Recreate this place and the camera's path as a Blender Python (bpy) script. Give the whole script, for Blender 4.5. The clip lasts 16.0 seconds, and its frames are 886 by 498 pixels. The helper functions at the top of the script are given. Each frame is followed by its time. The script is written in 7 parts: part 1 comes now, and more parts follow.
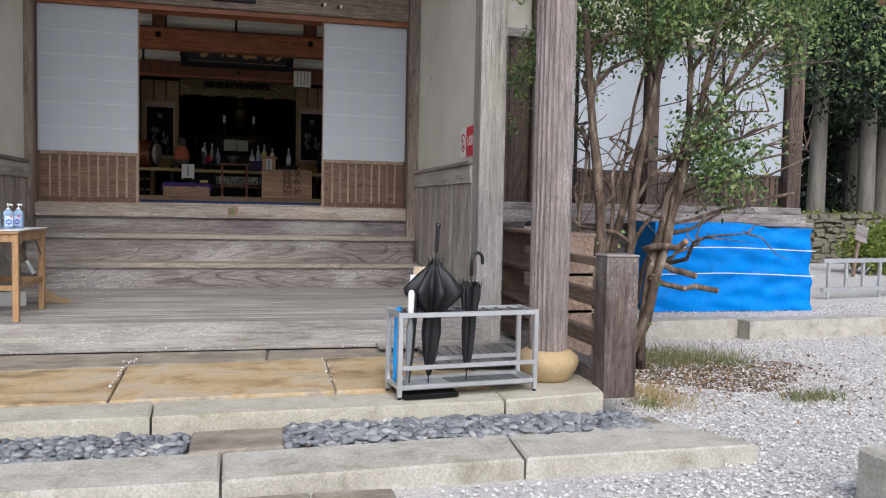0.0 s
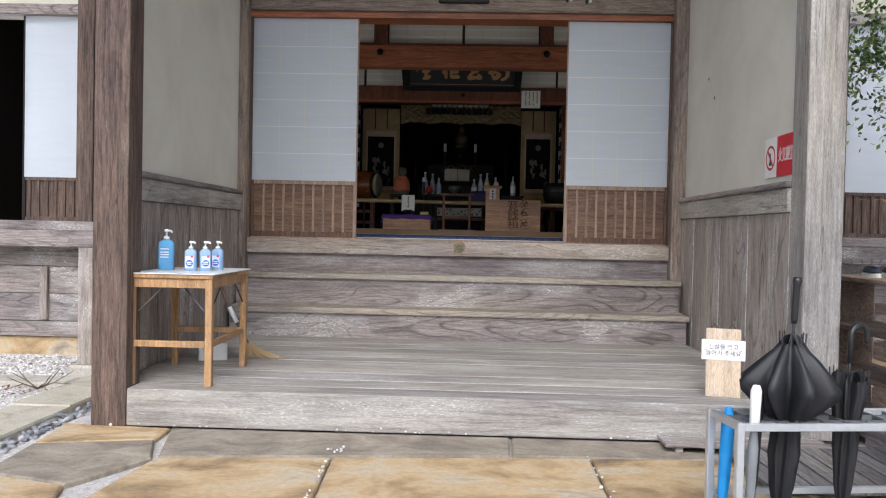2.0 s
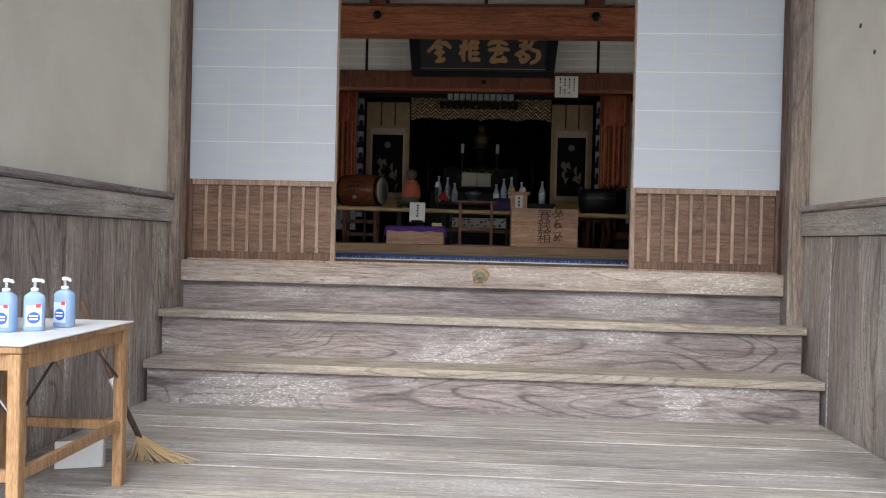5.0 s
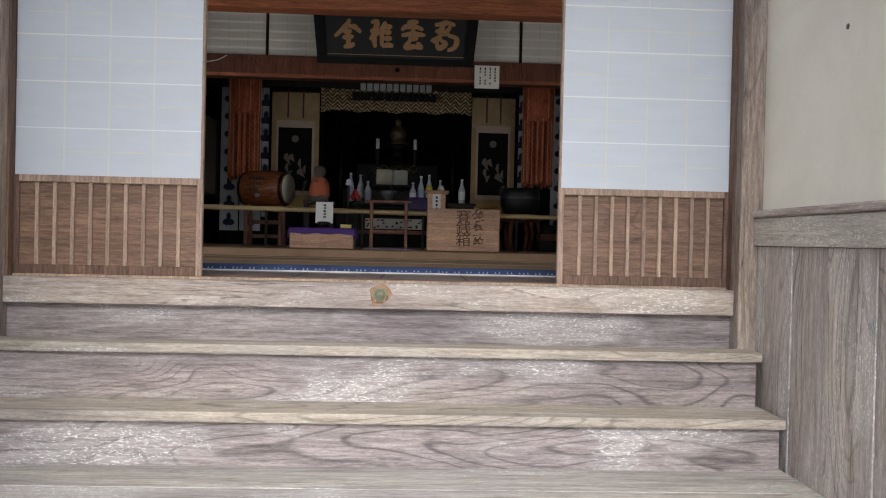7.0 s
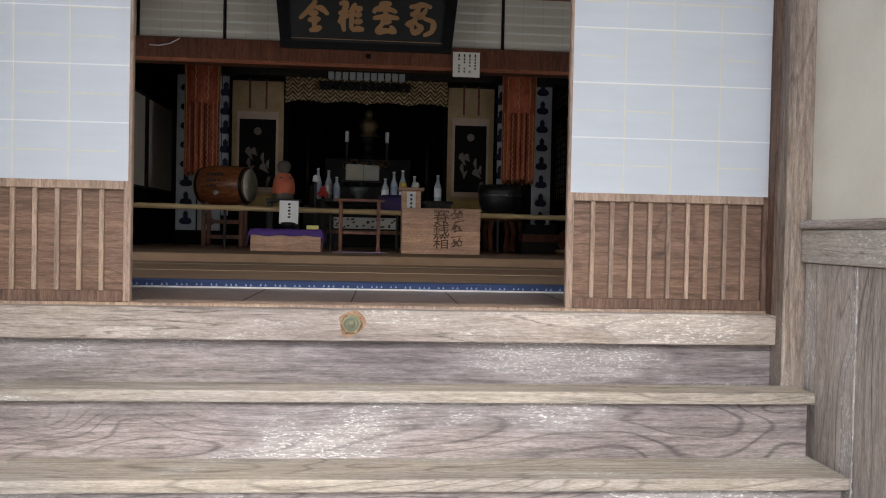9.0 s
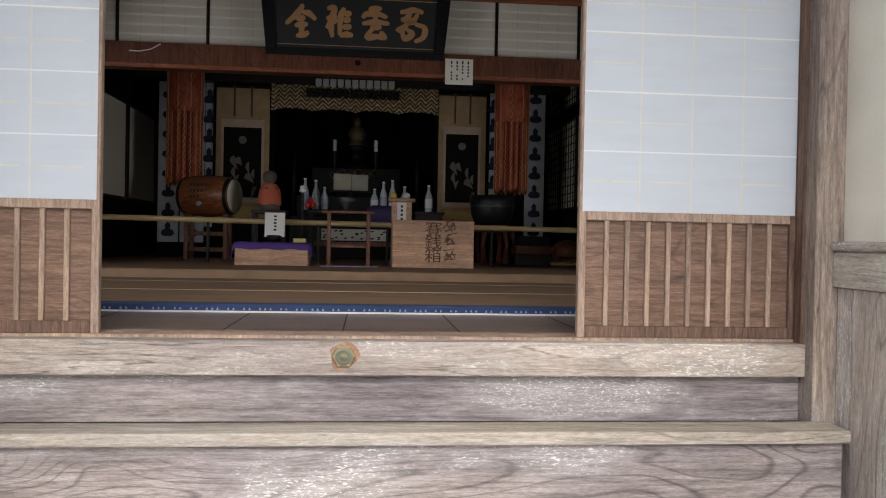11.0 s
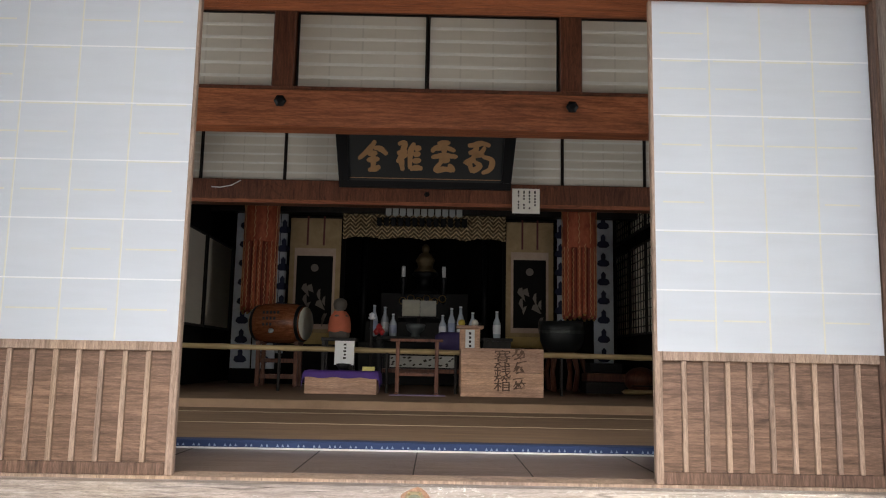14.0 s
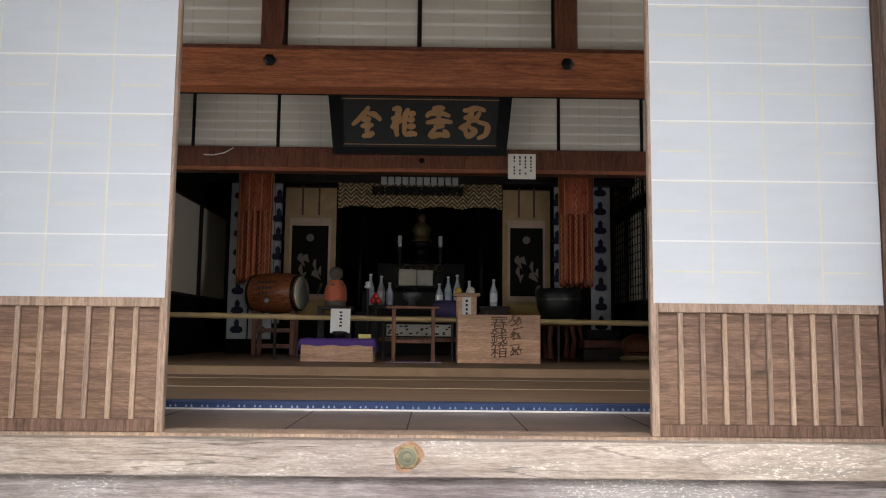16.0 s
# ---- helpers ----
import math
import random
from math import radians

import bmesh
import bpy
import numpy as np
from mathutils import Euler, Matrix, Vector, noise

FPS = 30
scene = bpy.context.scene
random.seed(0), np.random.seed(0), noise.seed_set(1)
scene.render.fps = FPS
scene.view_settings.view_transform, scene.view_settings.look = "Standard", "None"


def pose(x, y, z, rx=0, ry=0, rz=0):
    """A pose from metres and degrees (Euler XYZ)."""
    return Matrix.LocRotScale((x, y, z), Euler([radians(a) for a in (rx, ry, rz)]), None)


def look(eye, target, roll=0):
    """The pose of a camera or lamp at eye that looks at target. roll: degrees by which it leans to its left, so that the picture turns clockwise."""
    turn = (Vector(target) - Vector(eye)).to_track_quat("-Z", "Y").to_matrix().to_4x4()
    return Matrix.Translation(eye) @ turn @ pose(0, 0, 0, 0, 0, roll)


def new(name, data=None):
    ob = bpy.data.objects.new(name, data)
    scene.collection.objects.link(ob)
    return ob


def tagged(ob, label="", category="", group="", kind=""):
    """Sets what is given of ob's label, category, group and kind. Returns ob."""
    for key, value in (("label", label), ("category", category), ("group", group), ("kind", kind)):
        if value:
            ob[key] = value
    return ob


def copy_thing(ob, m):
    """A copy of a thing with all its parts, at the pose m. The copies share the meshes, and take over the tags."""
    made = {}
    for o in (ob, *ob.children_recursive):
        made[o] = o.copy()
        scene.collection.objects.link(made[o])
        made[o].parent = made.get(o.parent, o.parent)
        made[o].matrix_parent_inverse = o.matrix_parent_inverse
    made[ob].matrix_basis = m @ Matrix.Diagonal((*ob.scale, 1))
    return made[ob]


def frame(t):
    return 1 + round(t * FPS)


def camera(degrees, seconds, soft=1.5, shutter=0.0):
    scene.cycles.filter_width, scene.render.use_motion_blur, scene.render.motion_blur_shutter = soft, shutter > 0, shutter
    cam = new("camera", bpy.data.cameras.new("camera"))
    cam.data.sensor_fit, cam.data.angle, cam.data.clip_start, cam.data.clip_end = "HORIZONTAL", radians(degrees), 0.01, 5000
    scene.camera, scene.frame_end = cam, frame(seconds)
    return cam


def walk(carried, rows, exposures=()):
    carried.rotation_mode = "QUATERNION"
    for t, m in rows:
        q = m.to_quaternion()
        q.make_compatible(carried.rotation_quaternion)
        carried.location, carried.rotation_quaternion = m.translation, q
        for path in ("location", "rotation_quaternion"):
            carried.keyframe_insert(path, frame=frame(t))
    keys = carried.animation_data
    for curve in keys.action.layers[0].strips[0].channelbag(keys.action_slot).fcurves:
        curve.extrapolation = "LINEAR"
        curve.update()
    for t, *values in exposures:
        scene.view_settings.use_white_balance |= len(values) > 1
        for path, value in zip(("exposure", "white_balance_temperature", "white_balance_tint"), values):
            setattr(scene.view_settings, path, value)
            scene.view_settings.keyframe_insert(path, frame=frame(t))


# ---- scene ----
cam = camera(58.2, 16.0, soft=1.1)
PATH = [
    (0, (0.376, 0.237, 1.121), (0.833, 2.181, 1.013), 1.2),
    (0.5, (0.365, 0.642, 1.125), (0.613, 2.624, 1.029), 1.1),
    (1, (0.289, 1.07, 1.165), (0.401, 3.065, 1.084), 1.1),
    (1.5, (0.256, 1.476, 1.165), (0.261, 3.475, 1.105), 1.1),
    (2, (0.209, 1.892, 1.155), (0.144, 3.891, 1.114), 1.2),
    (2.5, (0.152, 2.312, 1.178), (0.044, 4.309, 1.151), 1.2),
    (3, (0.17, 2.694, 1.185), (0.038, 4.69, 1.167), 1.3),
    (3.2, (0.158, 2.847, 1.215), (0.028, 4.843, 1.193), 1.4),
    (5.3, (0.155, 4.318, 1.248), (0.054, 6.315, 1.231), 1.4),
    (5.5, (0.155, 4.438, 1.261), (0.067, 6.436, 1.256), 1.5),
    (6, (0.174, 4.629, 1.302), (0.15, 6.629, 1.292), 1.4),
    (6.5, (0.227, 4.865, 1.309), (0.265, 6.864, 1.296), 1.4),
    (7, (0.284, 5.031, 1.315), (0.362, 7.029, 1.294), 1.3),
    (7.5, (0.246, 5.266, 1.345), (0.355, 7.263, 1.316), 1.3),
    (8, (0.237, 5.436, 1.4), (0.364, 7.432, 1.366), 1.3),
    (8.5, (0.218, 5.6, 1.4), (0.365, 7.594, 1.361), 1.3),
    (9, (0.24, 5.816, 1.42), (0.395, 7.81, 1.382), 1.2),
    (11.3, (0.197, 6.14, 1.495), (0.386, 8.131, 1.483), 1.1),
    (11.5, (0.193, 6.143, 1.501), (0.365, 8.135, 1.497), 1.1),
    (12, (0.189, 6.147, 1.518), (0.319, 8.142, 1.54), 1.0),
    (12.5, (0.179, 6.14, 1.537), (0.274, 8.137, 1.603), 1.0),
    (13, (0.183, 6.136, 1.552), (0.247, 8.131, 1.683), 1.0),
    (13.5, (0.185, 6.122, 1.566), (0.221, 8.111, 1.777), 1.0),
    (14, (0.184, 6.124, 1.574), (0.199, 8.105, 1.849), 1.1),
    (14.5, (0.199, 6.12, 1.57), (0.203, 8.095, 1.887), 1.0),
    (15, (0.2, 6.145, 1.549), (0.212, 8.116, 1.885), 0.9),
    (15.5, (0.221, 6.165, 1.52), (0.236, 8.141, 1.824), 0.8),
    (16, (0.211, 6.198, 1.487), (0.232, 8.186, 1.701), 0.6),
]
walk(cam, [(t, look(eye, target, roll)) for t, eye, target, roll in PATH], [(0, 0.25, 6000, 10), (1.5, 0.47, 5950, 10), (3.0, 0.7, 5950, 10), (5.5, 0.97, 6000, 10), (7.0, 1.17, 6000, 10), (9.0, 1.22, 6050, 10), (12.5, 1.38, 6200, 10), (14.5, 1.56, 6300, 10), (16.0, 1.5, 6250, 10)])

# ---- world, sun and exposure ----
world = bpy.data.worlds.new("sky")
scene.world = world
world.use_nodes = True
wt = world.node_tree
wt.nodes.clear()
sky = wt.nodes.new("ShaderNodeTexSky")
sky.sky_type, sky.sun_disc = "NISHITA", False
sky.sun_elevation, sky.sun_rotation = radians(45), radians(182)
sky.air_density, sky.dust_density, sky.ozone_density = 1.0, 4.0, 1.0
grey = wt.nodes.new("ShaderNodeHueSaturation")
grey.inputs["Saturation"].default_value = 0.75
back = wt.nodes.new("ShaderNodeBackground")
back.inputs["Strength"].default_value = 0.15
out = wt.nodes.new("ShaderNodeOutputWorld")
wt.links.new(sky.outputs[0], grey.inputs["Color"])
wt.links.new(grey.outputs[0], back.inputs["Color"])
wt.links.new(back.outputs[0], out.inputs["Surface"])
sun = new("sun", bpy.data.lights.new("sun", "SUN"))
sun.data.energy, sun.data.angle, sun.data.color = 1.35, radians(45), (1.0, 0.985, 0.965)
sun.matrix_world = look((-0.6, -19, 19.2), (0, 0, 0))


# ---- mesh helpers ----
def link(name, bm, mat, smooth=False):
    me = bpy.data.meshes.new(name)
    bm.to_mesh(me)
    bm.free()
    me.materials.append(mat)
    if smooth:
        for p in me.polygons:
            p.use_smooth = True
    return new(name, me)


def part(name, bm, mat, parent, label="", smooth=False):
    ob = link(name, bm, mat, smooth)
    ob.parent = parent
    return tagged(ob, label) if label else ob


def thing(name, m, label, category, group="", kind=""):
    ob = new(name)
    ob.empty_display_size = 0.1
    ob.matrix_basis = m
    return tagged(ob, label, category, group, kind)


def setting(name, bm, mat, label, category, smooth=False):
    return tagged(link(name, bm, mat, smooth), label, category, kind="structure")


def box(x0, x1, y0, y1, z0, z1, bev=0.0, bm=None, seg=1):
    own = bm if bm is not None else bmesh.new()
    r = bmesh.ops.create_cube(own, size=1.0)
    vs = r["verts"]
    for v in vs:
        v.co = Vector((x0 + (v.co.x + 0.5) * (x1 - x0), y0 + (v.co.y + 0.5) * (y1 - y0), z0 + (v.co.z + 0.5) * (z1 - z0)))
    if bev:
        es = list({e for v in vs for e in v.link_edges})
        bmesh.ops.bevel(own, geom=es, offset=bev, segments=seg, affect="EDGES", profile=0.7)
    return own


def boxes(rows, bev=0.0):
    bm = bmesh.new()
    for r in rows:
        box(*r, bev=bev, bm=bm)
    return bm


def lathe(profile, n=24, bm=None, m=Matrix()):
    """A turned shape from (radius, height) rows."""
    own = bm if bm is not None else bmesh.new()
    rings = []
    for r, z in profile:
        rings.append([own.verts.new(m @ Vector((r * math.cos(2 * math.pi * i / n), r * math.sin(2 * math.pi * i / n), z))) for i in range(n)])
    for a, b in zip(rings, rings[1:]):
        for i in range(n):
            j = (i + 1) % n
            own.faces.new((a[i], a[j], b[j], b[i]))
    own.faces.new(list(reversed(rings[0])))
    own.faces.new(rings[-1])
    return own


def tube(points, radii, n=8, bm=None):
    """A rod of changing radius along points."""
    own = bm if bm is not None else bmesh.new()
    pts = [Vector(p) for p in points]
    rings = []
    for i, p in enumerate(pts):
        d = (pts[min(i + 1, len(pts) - 1)] - pts[max(i - 1, 0)]).normalized()
        u = d.cross(Vector((0.31, 0.92, 0.22))).normalized()
        w = d.cross(u)
        r = radii[i] if hasattr(radii, "__len__") else radii
        rings.append([own.verts.new(p + r * (u * math.cos(2 * math.pi * k / n) + w * math.sin(2 * math.pi * k / n))) for k in range(n)])
    for a, b in zip(rings, rings[1:]):
        for k in range(n):
            j = (k + 1) % n
            own.faces.new((a[k], a[j], b[j], b[k]))
    own.faces.new(list(reversed(rings[0])))
    own.faces.new(rings[-1])
    bmesh.ops.recalc_face_normals(own, faces=own.faces)
    return own


def prism(outline, y0, y1, bm=None):
    """A flat shape of (x, z) points, thick from y0 to y1."""
    own = bm if bm is not None else bmesh.new()
    a = [own.verts.new((x, y0, z)) for x, z in outline]
    b = [own.verts.new((x, y1, z)) for x, z in outline]
    n = len(a)
    own.faces.new(a)
    own.faces.new(list(reversed(b)))
    for i in range(n):
        j = (i + 1) % n
        own.faces.new((a[i], b[i], b[j], a[j]))
    bmesh.ops.recalc_face_normals(own, faces=own.faces)
    return own


def slab(outline, z0, z1, bev=0.01, bm=None, wobble=0.0):
    """A flat stone of (x, y) corners with worn edges."""
    own = bm if bm is not None else bmesh.new()
    b = [own.verts.new((x, y, z0)) for x, y in outline]
    cx, cy = sum(p[0] for p in outline) / len(outline), sum(p[1] for p in outline) / len(outline)
    def ring(inset, z):
        vs = []
        for x, y in outline:
            d = Vector((cx - x, cy - y))
            d = d.normalized() * inset
            vs.append(own.verts.new((x + d.x, y + d.y, z + random.uniform(-wobble, wobble))))
        return vs
    c, t = ring(0.0, z1 - bev), ring(bev * 1.3, z1)
    n = len(b)
    for lo, hi in ((b, c), (c, t)):
        for i in range(n):
            j = (i + 1) % n
            own.faces.new((lo[i], lo[j], hi[j], hi[i]))
    own.faces.new(t)
    own.faces.new(list(reversed(b)))
    bmesh.ops.recalc_face_normals(own, faces=own.faces)
    return own


# ---- materials ----
def material(name):
    m = bpy.data.materials.new(name)
    m.use_nodes = True
    nt = m.node_tree
    return m, nt, nt.nodes["Principled BSDF"], nt.nodes["Material Output"]


def node(nt, kind, **values):
    n = nt.nodes.new(kind)
    for k, v in values.items():
        n.inputs[k.replace("_", " ")].default_value = v
    return n


def ramp(nt, src, stops):
    r = nt.nodes.new("ShaderNodeValToRGB")
    e = r.color_ramp.elements
    while len(e) < len(stops):
        e.new(0.5)
    for el, (p, c) in zip(e, stops):
        el.position, el.color = p, (c, c, c, 1) if isinstance(c, (int, float)) else (*c, 1)
    nt.links.new(src, r.inputs["Fac"])
    return r.outputs["Color"]


def mix(nt, fac, a, b, mode="MIX"):
    m = nt.nodes.new("ShaderNodeMix")
    m.data_type, m.blend_type = "RGBA", mode
    for sock, v in ((m.inputs[0], fac), (m.inputs[6], a), (m.inputs[7], b)):
        if isinstance(v, (int, float)):
            sock.default_value = v
        elif isinstance(v, tuple):
            sock.default_value = (*v, 1)
        else:
            nt.links.new(v, sock)
    return m.outputs[2]


def coords(nt, scale, vary=True):
    """Object coordinates, stretched, and shifted by the object's own random number."""
    tc = nt.nodes.new("ShaderNodeTexCoord")
    mp = nt.nodes.new("ShaderNodeMapping")
    mp.inputs["Scale"].default_value = scale
    nt.links.new(tc.outputs["Object"], mp.inputs["Vector"])
    if vary:
        oi = nt.nodes.new("ShaderNodeObjectInfo")
        mu = nt.nodes.new("ShaderNodeMath")
        mu.operation = "MULTIPLY"
        mu.inputs[1].default_value = 37.0
        nt.links.new(oi.outputs["Random"], mu.inputs[0])
        nt.links.new(mu.outputs[0], mp.inputs["Location"])
    return mp.outputs["Vector"]


def noise_tex(nt, vec, scale, detail=6.0, rough=0.6, distort=0.0):
    n = node(nt, "ShaderNodeTexNoise", Scale=scale, Detail=detail, Roughness=rough, Distortion=distort)
    nt.links.new(vec, n.inputs["Vector"])
    return n.outputs["Fac"]


def bump(nt, bsdf, height, strength, distance=0.01):
    b = node(nt, "ShaderNodeBump", Strength=strength, Distance=distance)
    nt.links.new(height, b.inputs["Height"])
    nt.links.new(b.outputs["Normal"], bsdf.inputs["Normal"])


def wood(name, dark, light, axis, pale=None, pale_at=0.62, rough=0.75, figure=0.5, fine=1.0, cracks=0.7, bleach=0.75):
    """Timber with its grain along an axis; pale: the colour of bleached, flaking patches."""
    m, nt, bsdf, _ = material(name)

    def along(share):
        scale = [1.0, 1.0, 1.0]
        scale["xyz".index(axis)] = share
        return coords(nt, tuple(scale))

    def times(a, b):
        n = nt.nodes.new("ShaderNodeMath")
        n.operation = "MULTIPLY"
        for sock, x in zip(n.inputs, (a, b)):
            if isinstance(x, (int, float)):
                sock.default_value = x
            else:
                nt.links.new(x, sock)
        return n.outputs[0]

    vb = along(0.22)
    grain = noise_tex(nt, along(0.07), 60 * fine, 8, 0.65, 0.3)
    streak = noise_tex(nt, along(0.05), 13.0, 5, 0.6, 0.4)
    big = noise_tex(nt, vb, 2.7, 2, 0.35, 0.5)
    sine = nt.nodes.new("ShaderNodeMath")
    sine.operation = "SINE"
    nt.links.new(times(big, 130.0), sine.inputs[0])
    unit = nt.nodes.new("ShaderNodeMath")
    unit.operation = "MULTIPLY_ADD"
    unit.inputs[1].default_value = unit.inputs[2].default_value = 0.5
    nt.links.new(sine.outputs[0], unit.inputs[0])
    lines = ramp(nt, unit.outputs[0], [(0.0, 0.4), (0.04, 0.62), (0.14, 0.93), (1.0, 1.0)])
    base = mix(nt, ramp(nt, grain, [(0.3, 0.0), (0.66, 1.0)]), dark, light)
    speck = noise_tex(nt, along(0.12), 240, 4, 0.8)
    base = mix(nt, 0.8, base, ramp(nt, speck, [(0.32, 0.5), (0.68, 1.3)]), "MULTIPLY")
    base = mix(nt, 0.85, base, ramp(nt, streak, [(0.3, 0.74), (0.5, 1.0), (0.7, 1.17)]), "MULTIPLY")
    blot = ramp(nt, noise_tex(nt, vb, 2.1, 4, 0.6), [(0.3, (0.6, 0.57, 0.62)), (0.48, (0.95, 0.93, 0.95)), (0.7, (1.25, 1.2, 1.1))])
    col = mix(nt, 0.8, base, blot, "MULTIPLY")
    shown = ramp(nt, noise_tex(nt, vb, 1.6, 3, 0.5), [(0.42, 0.12), (0.56, 1.0)])
    col = mix(nt, times(shown, figure), col, mix(nt, 1.0, col, lines, "MULTIPLY"))
    if pale:
        where = noise_tex(nt, along(0.3), 3.1, 5, 0.62, 0.5)
        wash = ramp(nt, where, [(pale_at - 0.04, 0.0), (pale_at + 0.16, bleach * 0.4)])
        col = mix(nt, wash, col, pale)
        # flakes of old whitening left in the pores
        flake = noise_tex(nt, along(0.3), 150.0, 5, 0.75, 0.2)
        flakes = ramp(nt, flake, [(0.555, 0.0), (0.595, 1.0)])
        near = ramp(nt, where, [(pale_at, 0.0), (pale_at + 0.09, bleach)])
        col = mix(nt, times(flakes, near), col, tuple(min(0.8, c * 1.35) for c in pale))
        # drying cracks along the grain, broken off here and there
        split = noise_tex(nt, along(0.035), 19.0, 3, 0.5, 0.15)
        crack = ramp(nt, split, [(0.487, 1.0), (0.497, 0.3), (0.503, 0.3), (0.513, 1.0)])
        here = ramp(nt, noise_tex(nt, vb, 5.5, 3, 0.5), [(0.5, 0.0), (0.57, cracks)])
        col = mix(nt, here, col, mix(nt, 1.0, col, crack, "MULTIPLY"))
    nt.links.new(col, bsdf.inputs["Base Color"])
    bsdf.inputs["Roughness"].default_value = rough
    bsdf.inputs["Specular IOR Level"].default_value = 0.3
    bump(nt, bsdf, mix(nt, 0.5, grain, mix(nt, 0.5, lines, speck)), 0.55, 0.005)
    return m


def mottled(name, stops, scale=4.0, rough=0.85, strength=0.3, fine=60.0, dist=0.004, spec=0.3, metal=0.0, stretch=(1, 1, 1), fleck=0.35):
    """Stone, plaster, cloth or paint: broad stains and a fine grain."""
    m, nt, bsdf, _ = material(name)
    v = coords(nt, stretch)
    a = noise_tex(nt, v, scale, 6, 0.62, 0.6)
    b = noise_tex(nt, v, fine, 5, 0.7)
    col = ramp(nt, a, stops)
    col = mix(nt, fleck, col, ramp(nt, b, [(0.25, 0.55), (0.75, 1.25)]), "MULTIPLY")
    nt.links.new(col, bsdf.inputs["Base Color"])
    bsdf.inputs["Roughness"].default_value = rough
    bsdf.inputs["Specular IOR Level"].default_value = spec
    bsdf.inputs["Metallic"].default_value = metal
    bump(nt, bsdf, mix(nt, 0.6, a, b), strength, dist)
    return m


def plain(name, colour, rough=0.5, metal=0.0, spec=0.5, vary=0.12):
    return mottled(name, [(0.3, tuple(c * (1 - vary) for c in colour)), (0.7, tuple(min(1, c * (1 + vary)) for c in colour))], 6.0, rough, 0.08, 40, 0.002, spec, metal, fleck=0.12)


GREY_D, GREY_L, BLEACH = (0.145, 0.122, 0.117), (0.36, 0.32, 0.305), (0.56, 0.545, 0.525)
wood_x = wood("weathered timber lying across", GREY_D, GREY_L, "x", BLEACH, 0.5, figure=0.85, cracks=0.3, bleach=0.85)
tread_wood = wood("scuffed step treads", (0.23, 0.2, 0.165), (0.42, 0.38, 0.325), "x", (0.56, 0.545, 0.51), 0.54, figure=0.6, cracks=0.3)
wood_y = wood("weathered timber lying deep", GREY_D, GREY_L, "y", BLEACH, 0.55)
wood_z = wood("weathered upright timber", (0.18, 0.15, 0.13), (0.43, 0.375, 0.33), "z", (0.56, 0.54, 0.515), 0.52, figure=0.8)
wood_floor = wood("scrubbed porch boards", (0.22, 0.205, 0.182), (0.42, 0.4, 0.365), "x", (0.54, 0.535, 0.52), 0.52, figure=0.3, cracks=0.5)
wood_pale = wood("bleached sill timber", (0.24, 0.2, 0.16), (0.46, 0.40, 0.345), "x", (0.60, 0.57, 0.53), 0.52, figure=0.5)
pillar_wood = wood("dark brown pillar timber", (0.045, 0.032, 0.027), (0.17, 0.12, 0.095), "z", (0.28, 0.23, 0.19), 0.62)
grey_pillar = wood("pale grey pillar timber", (0.22, 0.205, 0.185), (0.40, 0.38, 0.355), "z", (0.55, 0.535, 0.515), 0.54, figure=0.2)
flute_wood = wood("grey purple fluted timber", (0.13, 0.105, 0.098), (0.33, 0.29, 0.28), "z", (0.46, 0.44, 0.43), 0.56, figure=0.15)
post_wood = wood("grey brown post timber", (0.16, 0.125, 0.10), (0.36, 0.30, 0.25), "z", (0.45, 0.42, 0.385), 0.55)
board_pale = wood("bleached upright boards", (0.28, 0.24, 0.205), (0.52, 0.465, 0.41), "z", (0.66, 0.645, 0.62), 0.5, figure=0.9)
door_wood = wood("brown door timber", (0.065, 0.038, 0.026), (0.20, 0.125, 0.088), "z", None, rough=0.6)
door_panel = wood("reddish brown door board", (0.088, 0.054, 0.037), (0.235, 0.148, 0.10), "x", None, rough=0.6)
slat_wood = wood("light brown door bars", (0.21, 0.148, 0.105), (0.43, 0.32, 0.24), "z", None, rough=0.65, figure=0.15)
red_beam = wood("oiled red brown beam", (0.17, 0.055, 0.026), (0.45, 0.165, 0.072), "x", None, rough=0.42)
red_post = wood("oiled red brown post", (0.085, 0.03, 0.017), (0.21, 0.082, 0.044), "z", None, rough=0.42)
# dark timber, its tone lowered further to carry the hall's deep shade
dark_shade_wood = wood("dark timber deepened for shade", (0.006, 0.005, 0.004), (0.02, 0.014, 0.011), "z", None, rough=0.5)
hall_floor = wood("dark polished hall floor", (0.11, 0.082, 0.063), (0.25, 0.192, 0.15), "x", None, rough=0.28)
fresh_wood = wood("new pale box wood", (0.44, 0.26, 0.16), (0.66, 0.43, 0.29), "x", None, rough=0.6, figure=0.2)
table_wood = wood("honey table timber", (0.30, 0.17, 0.075), (0.52, 0.33, 0.17), "z", None, rough=0.5, figure=0.2)
shelf_wood = wood("brown stair boards", (0.15, 0.105, 0.08), (0.34, 0.25, 0.19), "y", (0.4, 0.35, 0.3), 0.6)
deck_wood = wood("grey duckboard slats", (0.11, 0.105, 0.1), (0.27, 0.26, 0.25), "y", None)
plaster = mottled("aged cream plaster", [(0.25, (0.60, 0.575, 0.49)), (0.55, (0.68, 0.655, 0.57)), (0.8, (0.73, 0.71, 0.63))], 1.6, 0.92, 0.15, 90, 0.002, fleck=0.12)
granite = mottled("pale granite kerb", [(0.25, (0.31, 0.275, 0.2)), (0.42, (0.45, 0.415, 0.33)), (0.75, (0.58, 0.545, 0.46))], 5.0, 0.9, 0.7, 75, 0.006, fleck=0.8)
